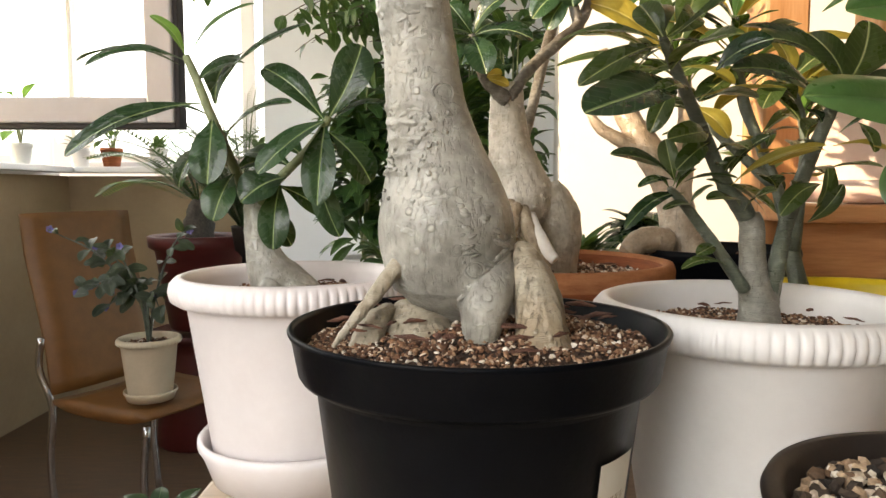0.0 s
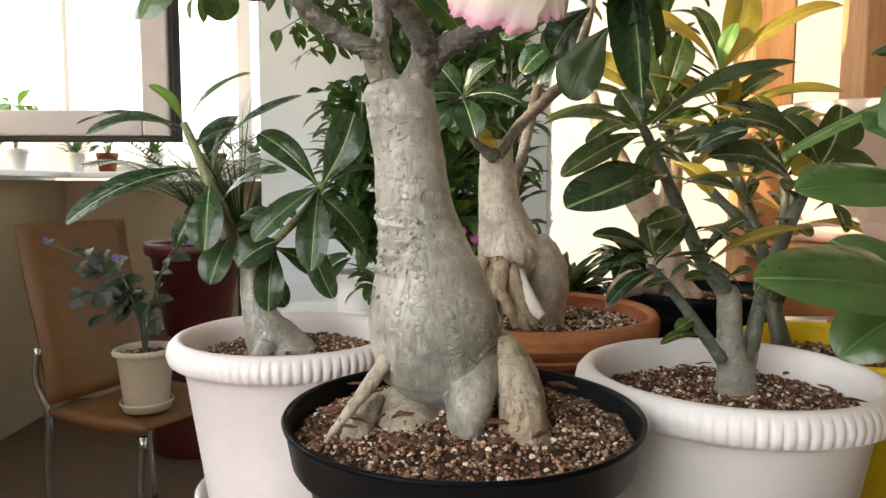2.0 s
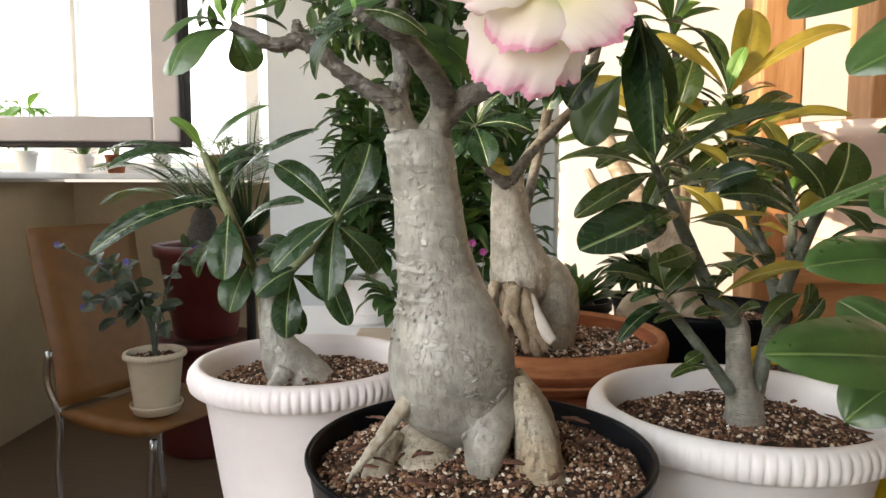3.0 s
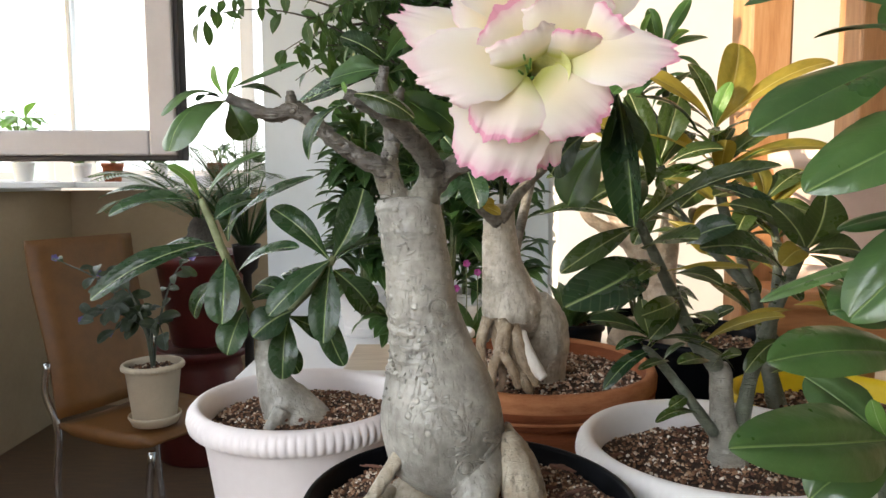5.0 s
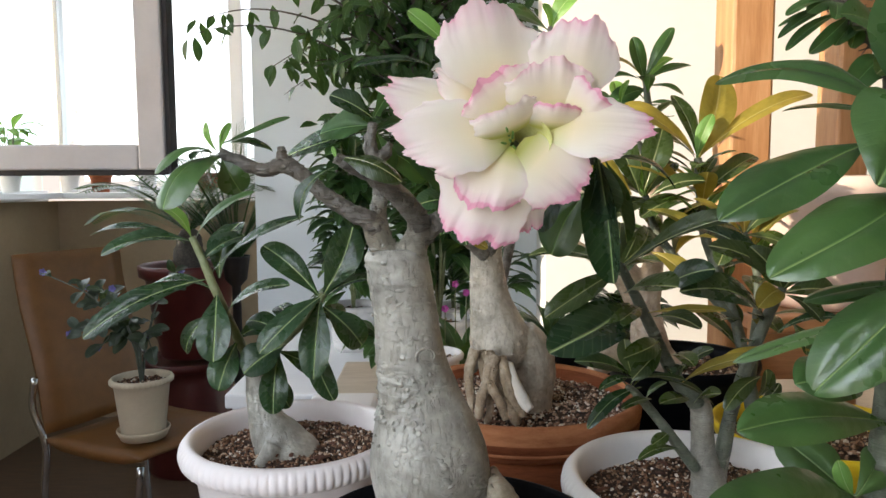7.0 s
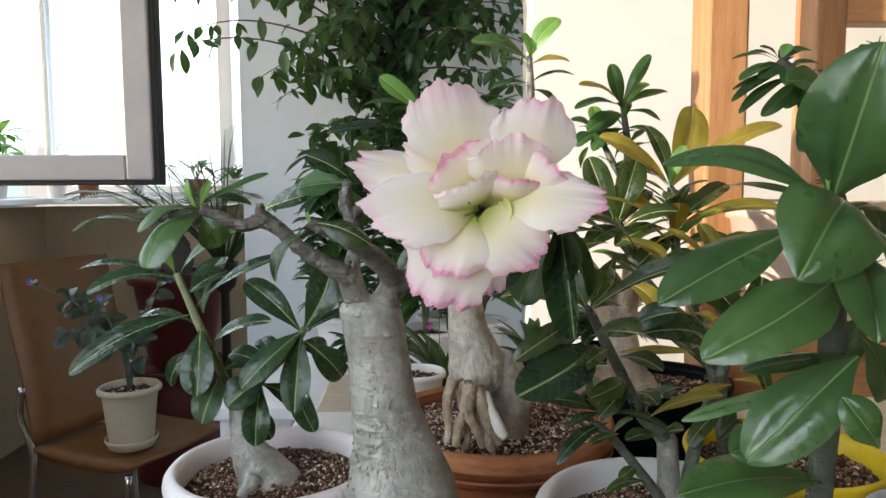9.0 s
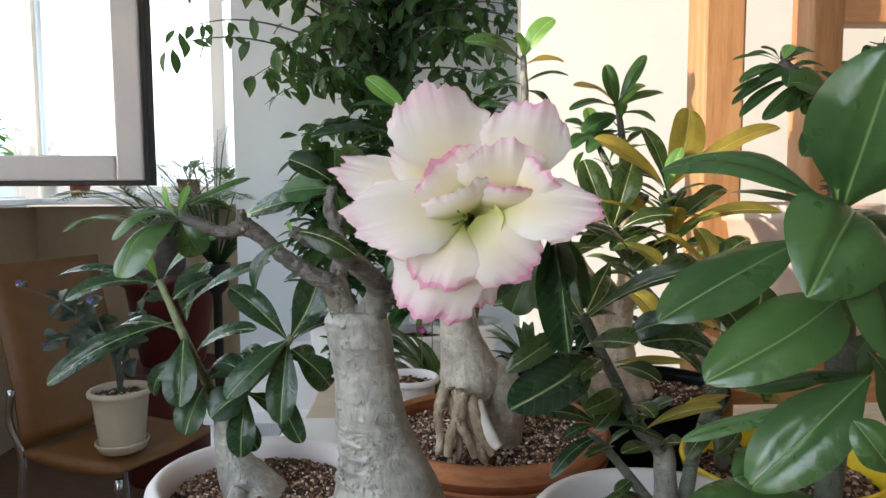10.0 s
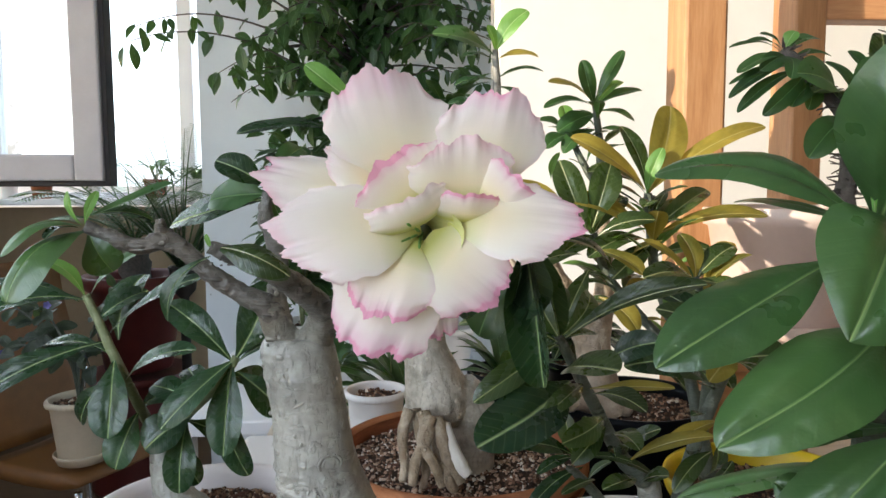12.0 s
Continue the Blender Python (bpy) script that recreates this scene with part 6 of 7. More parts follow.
leaf(broad, (0.1657, 0.1950, 1.1808), (0.1213, 0.2280, 1.1565), 0.0109, material=M_LEAF_NEAR, n=(0, -0.45, 0.9), arch=0.04, cup=0.12, point=0.7, pillow=0.30)
leaf(broad, (0.1703, 0.1900, 1.1925), (0.1318, 0.1980, 1.1855), 0.0098, material=M_LEAF_NEAR, n=(0, -0.35, 0.93), arch=0.04, cup=0.12, point=0.62, pillow=0.30)
leaf(broad, (0.1598, 0.1600, 1.1702), (0.1478, 0.1620, 1.1865), 0.0137, material=M_LEAF_NEAR, n=(-0.2, -0.8, 0.5), cup=0.12, point=0.62, pillow=0.30)
leaf(broad, (0.1804, 0.2050, 1.1974), (0.1909, 0.2050, 1.1712), 0.0189, material=M_LEAF_NEAR, n=(0.1, -0.8, 0.5), cup=0.12, point=0.62, pillow=0.30)
leaf(broad, (0.1866, 0.2100, 1.2041), (0.1785, 0.2150, 1.1846), 0.0143, material=M_LEAF_NEAR, n=(-0.3, -0.8, 0.4), cup=0.12, point=0.62, pillow=0.30)
leaf(broad, (0.1718, 0.2000, 1.2407), (0.1980, 0.2150, 1.2142), 0.0208, material=M_LEAF_NEAR, n=(0.3, -0.6, 0.7), cup=0.12, point=0.62, pillow=0.30)
leaf(broad, (0.1744, 0.2100, 1.2439), (0.2168, 0.2500, 1.2323), 0.0150, material=M_LEAF_NEAR, n=(0.2, -0.3, 0.9), cup=0.12, point=0.62, pillow=0.30)
leaf(broad, (0.1691, 0.2050, 1.1395), (0.1031, 0.1820, 1.1454), 0.0208, material=M_LEAF_NEAR, n=(-0.1, -0.66, 0.74), arch=0.05, cup=0.12, point=0.62, pillow=0.30)
leaf(broad, (0.1581, 0.2050, 1.1114), (0.0870, 0.1700, 1.1224), 0.0273, material=M_LEAF_NEAR, n=(-0.1, -0.72, 0.68), arch=0.07, cup=0.12, wide=0.5, point=0.66, pillow=0.30)
leaf(broad, (0.1554, 0.2050, 1.1130), (0.1381, 0.2250, 1.1283), 0.0202, material=M_LEAF_NEAR, n=(-0.1, -0.75, 0.62), arch=0.05, cup=0.12, wide=0.5, point=0.62, pillow=0.30)
leaf(broad, (0.1602, 0.2050, 1.1093), (0.1254, 0.1950, 1.0947), 0.0222, material=M_LEAF_NEAR, n=(-0.1, -0.6, 0.8), arch=0.08, cup=0.12, point=0.62, pillow=0.30)
leaf(broad, (0.1570, 0.2050, 1.1124), (0.1508, 0.2050, 1.1260), 0.0062, material=M_LEAF_YOUNG, n=(-0.4, -0.8, 0.2), cup=-0.25, point=0.62)
leaf(broad, (0.1567, 0.2030, 1.1132), (0.1730, 0.2150, 1.1244), 0.0147, material=M_LEAF_NEAR, n=(0.2, -0.8, 0.4), cup=0.12, point=0.62, pillow=0.30)
leaf(broad, (0.1536, 0.1950, 1.1573), (0.1194, 0.1780, 1.1621), 0.0193, material=M_LEAF_NEAR, n=(-0.2, -0.66, 0.72), arch=0.05, cup=0.12, point=0.62, pillow=0.30)
leaf(broad, (0.1532, 0.1950, 1.1648), (0.1381, 0.2000, 1.1736), 0.0132, material=M_LEAF_NEAR, n=(-0.2, -0.7, 0.6), arch=0.05, cup=0.12, point=0.62, pillow=0.30)
leaf(broad, (0.1627, 0.2000, 1.1876), (0.1339, 0.1980, 1.1854), 0.0102, material=M_LEAF_NEAR, n=(-0.1, -0.45, 0.9), arch=0.04, cup=0.12, point=0.62, pillow=0.30)

# ---- the sunlit plant in the yellow pot ----
sunny = thing("sunlit_desert_rose", (0.334, 0.540, 1.002), "tall desert rose in a yellow pot, golden sunlight painted into its leaves", "potted plant", "desert roses")
STEMS = ([(0.296, 0.560, 0.998, 0.009), (0.292, 0.575, 1.04, 0.007), (0.288, 0.60, 1.10, 0.005), (0.2708, 0.6300, 1.1728, 0.0051), (0.2696, 0.6450, 1.2114, 0.0046), (0.2675, 0.6500, 1.2541, 0.0040)], [(0.288, 0.60, 1.10, 0.005), (0.2313, 0.6400, 1.1719, 0.0040), (0.2161, 0.6500, 1.2171, 0.0034)], [(0.292, 0.575, 1.05, 0.005), (0.2890, 0.5600, 1.1401, 0.0036), (0.2747, 0.5600, 1.1863, 0.0030)])
for k, p in enumerate(STEMS):
    link_mesh("stem", *tube_data(p, 10, 5, 0.06, k + 110), M_STEM_GREY, sunny, "slender grey-green stem")
leaf(sunny, (0.2675, 0.6500, 1.2541), (0.2951, 0.6700, 1.3372), 0.0370, material=M_LEAF_YELLOW, n=(0, -1, 0.1), wide=0.6)
leaf(sunny, (0.2703, 0.6500, 1.2570), (0.3844, 0.6600, 1.3177), 0.0231, material=M_LEAF_YELLOW, n=(0.1, -0.5, 0.8), wide=0.65)
leaf(sunny, (0.2645, 0.6500, 1.2570), (0.1902, 0.6400, 1.3052), 0.0294, material=M_LEAF_YELLOW, n=(-0.1, -0.6, 0.8), arch=0.1)
leaf(sunny, (0.2646, 0.6500, 1.2541), (0.2037, 0.6300, 1.2738), 0.0248, material=M_LEAF_RIGHT)
leaf(sunny, (0.2637, 0.6450, 1.2171), (0.1837, 0.6200, 1.2486), 0.0313, material=M_LEAF_YELLOW, n=(0, -0.6, 0.8), arch=0.1)
leaf(sunny, (0.2724, 0.6450, 1.2142), (0.3742, 0.6300, 1.2330), 0.0227, material=M_LEAF_YELLOW, n=(0, -0.5, 0.85), arch=0.08)
leaf(sunny, (0.2676, 0.6500, 1.2513), (0.2466, 0.6700, 1.3182), 0.0197, material=M_LEAF_RIGHT)
leaf(sunny, (0.2663, 0.6500, 1.2541), (0.2770, 0.6400, 1.2961), 0.0148, material=M_LEAF_YOUNG)
leaf(sunny, (0.2638, 0.6450, 1.2114), (0.2023, 0.6200, 1.1968), 0.0247, material=M_LEAF_RIGHT)
leaf(sunny, (0.2698, 0.6450, 1.2056), (0.2249, 0.6200, 1.1772), 0.0248, material=M_LEAF_RIGHT)
leaf(sunny, (0.2695, 0.6450, 1.2171), (0.3344, 0.6700, 1.2567), 0.0233, material=M_LEAF_RIGHT)
leaf(sunny, (0.2711, 0.6400, 1.1945), (0.3195, 0.6200, 1.2015), 0.0191, material=M_LEAF_RIGHT)
leaf(sunny, (0.2162, 0.6500, 1.2143), (0.1675, 0.6400, 1.2293), 0.0285, material=M_LEAF_RIGHT)
leaf(sunny, (0.2161, 0.6500, 1.2171), (0.1949, 0.6600, 1.2573), 0.0254, material=M_LEAF_YOUNG)
leaf(sunny, (0.2161, 0.6500, 1.2171), (0.2510, 0.6700, 1.2512), 0.0256, material=M_LEAF_RIGHT)
leaf(sunny, (0.2162, 0.6500, 1.2143), (0.1745, 0.6200, 1.1970), 0.0248, material=M_LEAF_RIGHT)
leaf(sunny, (0.2748, 0.5600, 1.1837), (0.2206, 0.5300, 1.1901), 0.0217, material=M_LEAF_RIGHT)
leaf(sunny, (0.2748, 0.5600, 1.1837), (0.3120, 0.5700, 1.2107), 0.0204, material=M_LEAF_RIGHT)
leaf(sunny, (0.2748, 0.5600, 1.1837), (0.2650, 0.5700, 1.2212), 0.0203, material=M_LEAF_YELLOW)
leaf(sunny, (0.2748, 0.5600, 1.1837), (0.3088, 0.5400, 1.1734), 0.0199, material=M_LEAF_RIGHT)
leaf(sunny, (0.2748, 0.5600, 1.1837), (0.2407, 0.5300, 1.1608), 0.0197, material=M_LEAF_RIGHT)
leaf(sunny, (0.1962, 0.6200, 1.2075), (0.1127, 0.6000, 1.2303), 0.0243, material=M_LEAF_RIGHT, n=(0, -0.5, 0.85), arch=0.1)
leaf(sunny, (0.1934, 0.6200, 1.2186), (0.1259, 0.6200, 1.2620), 0.0266, material=M_LEAF_YELLOW, n=(-0.1, -0.8, 0.5))
leaf(sunny, (0.2008, 0.6200, 1.2211), (0.1774, 0.6300, 1.2840), 0.0278, material=M_LEAF_RIGHT, n=(0, -0.9, 0.3))
leaf(sunny, (0.2056, 0.6200, 1.2235), (0.2248, 0.6300, 1.2816), 0.0288, material=M_LEAF_RIGHT, n=(0, -0.9, 0.3))
leaf(sunny, (0.1932, 0.6100, 1.2009), (0.1283, 0.5800, 1.1823), 0.0219, material=M_LEAF_RIGHT, n=(0, -0.5, 0.85), arch=0.12)
leaf(sunny, (0.1911, 0.6200, 1.2114), (0.0980, 0.6100, 1.2057), 0.0216, material=M_LEAF_RIGHT, n=(0, -0.4, 0.9), arch=0.08)
leaf(sunny, (0.2108, 0.6200, 1.2162), (0.2560, 0.6000, 1.2312), 0.0233, material=M_LEAF_RIGHT, n=(0.1, -0.6, 0.8))
leaf(sunny, (0.2053, 0.6100, 1.2048), (0.2397, 0.5800, 1.1859), 0.0209, material=M_LEAF_YELLOW, n=(0.1, -0.5, 0.85), arch=0.1)
leaf(sunny, (0.1975, 0.6000, 1.1889), (0.1710, 0.5800, 1.1469), 0.0190, material=M_LEAF_RIGHT, n=(0, -0.9, 0.3))
leaf(sunny, (0.2008, 0.5800, 1.1676), (0.2284, 0.5600, 1.1408), 0.0202, material=M_LEAF_YELLOW, n=(0, -0.7, 0.6))

sprigs(sunny, STEMS, 60, 0.060, 13, (M_LEAF_RIGHT, M_LEAF_YELLOW, M_LEAF_RIGHT, M_LEAF_RIGHT, M_LEAF_YOUNG))

# ---- the thick-trunked plant in the black pot ----
trunky = thing("thick_trunked_desert_rose", (0.275, 0.705, 1.026), "thick pale-trunked desert rose in a black pot", "potted plant", "desert roses")
fused(link_mesh("caudex", *joined(*[tube_data(p, 16) for p in ([(0.2469, 0.7000, 1.0291, 0.0286), (0.2406, 0.7000, 1.0463, 0.0240), (0.2371, 0.7000, 1.0692, 0.0194), (0.2309, 0.7100, 1.1033, 0.0173), (0.2128, 0.7200, 1.1381, 0.0157), (0.1944, 0.7300, 1.1706, 0.0129), (0.1785, 0.7400, 1.2038, 0.0095), (0.1681, 0.7500, 1.2464, 0.0072)], [(0.2199, 0.6800, 1.0478, 0.0144), (0.1947, 0.6700, 1.0513, 0.0131), (0.1732, 0.6600, 1.0385, 0.0086)], [(0.2543, 0.6900, 1.0414, 0.0124), (0.2675, 0.6800, 1.0339, 0.0078)], [(0.2203, 0.7150, 1.1263, 0.0098), (0.1893, 0.7200, 1.1467, 0.0081), (0.1611, 0.7250, 1.1644, 0.0058), (0.1501, 0.7300, 1.1851, 0.0047)], [(0.2336, 0.7000, 1.0919, 0.0148), (0.2442, 0.7100, 1.1375, 0.0115), (0.2528, 0.7300, 1.1793, 0.0088), (0.2588, 0.7600, 1.2305, 0.0073)])]), M_BARK_TAN_SHADED, trunky, "pale tan forked trunk on bulging roots"), 0.002, 0.003, 0.015, 4)
STEMS = ([(0.2599, 0.7800, 1.2573, 0.0054), (0.2663, 0.8000, 1.3055, 0.0048), (0.2649, 0.8200, 1.3589, 0.0035)], [(0.2599, 0.7800, 1.2573, 0.0047), (0.2443, 0.8000, 1.2918, 0.0041), (0.2350, 0.8200, 1.3242, 0.0028)])
for k, p in enumerate(STEMS):
    link_mesh("stem", *tube_data(p, 10, 5, 0.06, k + 130), M_STEM_GREY, trunky, "thin upper stem")
leaf(trunky, (0.2642, 0.8200, 1.3569), (0.2984, 0.8200, 1.4189), 0.0182, material=M_LEAF_FAR)
leaf(trunky, (0.2643, 0.8200, 1.3555), (0.2465, 0.8100, 1.4055), 0.0209, material=M_LEAF_FAR, n=(0, -0.9, 0.3))
leaf(trunky, (0.2643, 0.8200, 1.3555), (0.2049, 0.8000, 1.3789), 0.0208, material=M_LEAF_YELLOW)
leaf(trunky, (0.2643, 0.8200, 1.3541), (0.2004, 0.8000, 1.3499), 0.0181, material=M_LEAF_FAR)
leaf(trunky, (0.2657, 0.8200, 1.3541), (0.3222, 0.8200, 1.3728), 0.0183, material=M_LEAF_FAR)
leaf(trunky, (0.2657, 0.8200, 1.3527), (0.3010, 0.8300, 1.3846), 0.0170, material=M_LEAF_YOUNG)
leaf(trunky, (0.2672, 0.8200, 1.3485), (0.3096, 0.8100, 1.3364), 0.0154, material=M_LEAF_FAR)
leaf(trunky, (0.2661, 0.8100, 1.3268), (0.3030, 0.8000, 1.3191), 0.0153, material=M_LEAF_FAR)
leaf(trunky, (0.2659, 0.8200, 1.3450), (0.2160, 0.8000, 1.3227), 0.0251, material=M_LEAF_FAR, n=(0, -0.8, 0.5))
leaf(trunky, (0.2647, 0.8100, 1.3268), (0.2233, 0.8000, 1.2988), 0.0236, material=M_LEAF_FAR)
leaf(trunky, (0.2350, 0.8200, 1.3221), (0.1972, 0.8100, 1.3373), 0.0210, material=M_LEAF_FAR)
leaf(trunky, (0.2350, 0.8200, 1.3221), (0.2046, 0.8100, 1.3048), 0.0239, material=M_LEAF_FAR)
leaf(trunky, (0.2365, 0.8200, 1.3207), (0.2588, 0.8300, 1.3426), 0.0213, material=M_LEAF_FAR)
leaf(trunky, (0.2365, 0.8200, 1.3207), (0.2299, 0.8300, 1.3566), 0.0198, material=M_LEAF_YOUNG)

sprigs(trunky, STEMS, 14, 0.045, 17, (M_LEAF_FAR, M_LEAF_RIGHT))

# ---- the spiny plant in the weathered pot ----
KX, KY = 0.378, 0.400
pot_stone = round_pot("weathered_pot", (KX, KY), 1.03, 0.903, [(0.040, 0.0), (0.042, 0.004), (0.050, 0.10), (0.052, 0.103), (0.053, 0.118), (0.051, 0.121), (0.047, 0.12), (0.045, 0.1), (0.04, 0.01)], "weathered white-grey ceramic pot", M_STONE_POT)
soil(pot_stone, (KX, KY), 0.046, 1.015, 400, 0.003, 14, M_GRIT_PALE, 0.003)
spiny = thing("crown_of_thorns", (KX, KY, 1.015), "spiny-stemmed crown of thorns with small leaves in a pot", "potted plant")
STEMS = ([(0.378, 0.400, 1.01, 0.008), (0.36, 0.385, 1.08, 0.007), (0.32, 0.36, 1.14, 0.006), (0.2484, 0.3300, 1.2408, 0.0044), (0.2421, 0.3250, 1.2651, 0.0043), (0.2384, 0.3200, 1.2870, 0.0039), (0.2226, 0.3200, 1.3060, 0.0036), (0.2046, 0.3200, 1.3210, 0.0028)], [(0.2384, 0.3200, 1.2870, 0.0031), (0.2542, 0.3300, 1.3051, 0.0029), (0.2714, 0.3400, 1.3337, 0.0025)])
rnd = random.Random(5)
for k, p in enumerate(STEMS):
    st = link_mesh("stem", *tube_data(p, 12, 6, 0.10, k + 150), M_SPINE, spiny, "dark thorny stem")
    line = spline(p, 14)
    v, f = [], []
    for q in line:
        for _ in range(3):
            d = Vector((rnd.gauss(0, 1), rnd.gauss(0, 1), rnd.gauss(0, 0.7))).normalized()
            vv, ff = tube_data([(*(Vector(q[:3]) + d * q[3] * 0.8), 0.0005), (*(Vector(q[:3]) + d * (q[3] + 0.005)), 0.0001)], 4, 1)
            f += [[i + len(v) for i in t] for t in ff]
            v += vv
    tagged(link_mesh("thorn_cover", v, f, M_SPINE, st, smooth=False), kind="stuff")
leaf(spiny, (0.2046, 0.3200, 1.3210), (0.1846, 0.3150, 1.3235), 0.0056, material=M_LEAF_NEAR)
leaf(spiny, (0.2045, 0.3200, 1.3215), (0.1937, 0.3200, 1.3284), 0.0061, material=M_LEAF_NEAR)
leaf(spiny, (0.2053, 0.3200, 1.3215), (0.2103, 0.3200, 1.3298), 0.0066, material=M_LEAF_YOUNG)
leaf(spiny, (0.2046, 0.3200, 1.3198), (0.1745, 0.3100, 1.3200), 0.0035, material=M_LEAF_NEAR)
leaf(spiny, (0.2059, 0.3200, 1.3205), (0.2248, 0.3250, 1.3273), 0.0077, material=M_LEAF_NEAR)
leaf(spiny, (0.2035, 0.3180, 1.3181), (0.1787, 0.3100, 1.3091), 0.0075, material=M_LEAF_NEAR)
leaf(spiny, (0.2048, 0.3180, 1.3181), (0.1889, 0.3100, 1.3104), 0.0085, material=M_LEAF_NEAR, n=(0, -0.9, 0.4))
leaf(spiny, (0.2062, 0.3180, 1.3181), (0.2003, 0.3050, 1.3061), 0.0100, material=M_LEAF_NEAR, n=(0, -0.9, 0.4))
leaf(spiny, (0.2087, 0.3200, 1.3173), (0.2274, 0.3200, 1.3187), 0.0062, material=M_LEAF_FAR)
leaf(spiny, (0.2101, 0.3200, 1.3148), (0.1752, 0.3100, 1.2982), 0.0066, material=M_LEAF_FAR)
leaf(spiny, (0.2129, 0.3200, 1.3136), (0.1775, 0.3150, 1.3050), 0.0051, material=M_LEAF_FAR)
leaf(spiny, (0.2143, 0.3200, 1.3123), (0.1793, 0.3100, 1.2921), 0.0071, material=M_LEAF_FAR)
leaf(spiny, (0.2156, 0.3200, 1.3111), (0.1909, 0.3100, 1.2909), 0.0086, material=M_LEAF_FAR, n=(0.2, -0.9, 0.3))
leaf(spiny, (0.2170, 0.3200, 1.3111), (0.2116, 0.3100, 1.2934), 0.0101, material=M_LEAF_FAR, n=(0.2, -0.95, 0.2))
leaf(spiny, (0.2226, 0.3200, 1.3060), (0.2037, 0.3100, 1.2946), 0.0117, material=M_LEAF_FAR)
leaf(spiny, (0.2310, 0.3200, 1.2985), (0.1997, 0.3000, 1.3077), 0.0190, material=M_LEAF_NEAR, n=(0, -0.85, 0.5))
leaf(spiny, (0.2339, 0.3200, 1.2959), (0.2076, 0.3000, 1.2995), 0.0140, material=M_LEAF_RIGHT)
leaf(spiny, (0.2368, 0.3200, 1.2908), (0.2094, 0.3050, 1.2721), 0.0152, material=M_LEAF_FAR, n=(-0.2, -0.8, 0.5))
leaf(spiny, (0.2368, 0.3200, 1.2908), (0.2187, 0.3000, 1.2792), 0.0151, material=M_LEAF_RIGHT, n=(0, -0.9, 0.3))
leaf(spiny, (0.2441, 0.3250, 1.2965), (0.2476, 0.3200, 1.3189), 0.0131, material=M_LEAF_NEAR)
leaf(spiny, (0.2454, 0.3250, 1.2979), (0.2312, 0.3300, 1.3180), 0.0106, material=M_LEAF_NEAR)
leaf(spiny, (0.2542, 0.3300, 1.3051), (0.2454, 0.3350, 1.3243), 0.0097, material=M_LEAF_NEAR)
leaf(spiny, (0.2554, 0.3300, 1.3077), (0.2620, 0.3350, 1.3325), 0.0161, material=M_LEAF_RIGHT, n=(0, -0.9, 0.3))
leaf(spiny, (0.2542, 0.3300, 1.3051), (0.2643, 0.3200, 1.2883), 0.0159, material=M_LEAF_NEAR, n=(0, -0.9, 0.3))

# ---- weeping fig by the wall ----
fig_pot = round_pot("fig_planter", (-0.06, 2.12), 0.55, 0.0, [(0.14, 0.0), (0.15, 0.01), (0.19, 0.33), (0.20, 0.34), (0.20, 0.38), (0.18, 0.38), (0.17, 0.33), (0.14, 0.03)], "dark round planter on the floor", M_BROWN_POT)
soil(fig_pot, (-0.06, 2.12), 0.172, 0.34, 300, 0.008, 21, M_GRIT)
fig = thing("weeping_fig", (-0.06, 2.12, 0.34), "tall weeping fig with drooping pointed dark green leaves", "potted plant")


def fig_twig(rnd, start, way, length, droop):
    pts, p, d = [], Vector(start), Vector(way).normalized()
    for i in range(7):
        pts.append((*p, 0.004 * (1 - i / 8)))
        p = p + d * length / 6
        d = (d + Vector((rnd.uniform(-.12, .12), rnd.uniform(-.12, .12), -droop * (0.4 + i * 0.14)))).normalized()
    return pts


rnd = random.Random(31)
wood, leaves = [], ([], [], [])
trunk_line = [(-0.06, 2.12, 0.34, 0.022), (-0.05, 2.1, 0.8, 0.019), (-0.07, 2.08, 1.3, 0.016), (-0.04, 2.05, 1.8, 0.011), (-0.06, 2.04, 2.3, 0.005)]
wood.append(tube_data(trunk_line, 10))


def fig_leaves(line, every, size, spread):
    for q in line[1::every]:
        for s in (-1, 1):
            if rnd.random() < 0.25:
                continue
            d = Vector((rnd.gauss(0, 0.6) + 0.2 * s, rnd.gauss(0, 0.6), rnd.uniform(-1.6, -0.1))).normalized()
            b = Vector(q[:3]) + Vector((rnd.gauss(0, 0.008), rnd.gauss(0, 0.008), rnd.gauss(0, 0.006)))
            ln = size * rnd.uniform(0.65, 1.1)
            st = b + Vector((d.x, d.y, 0)) * 0.008
            v, f, uv = blade_data(st, st + d * ln, ln * 0.44 * rnd.uniform(0.8, 1.1), n=(rnd.gauss(0, 0.4), -0.7, 0.5), arch=0.06, cup=0.3, wide=0.40, point=1.0, seed=rnd.randrange(9999), nl=6, nw=2)
            k = len(leaves[0])
            leaves[0].extend(v)
            leaves[1].extend([[i + k for i in t] for t in f])
            leaves[2].extend(uv)


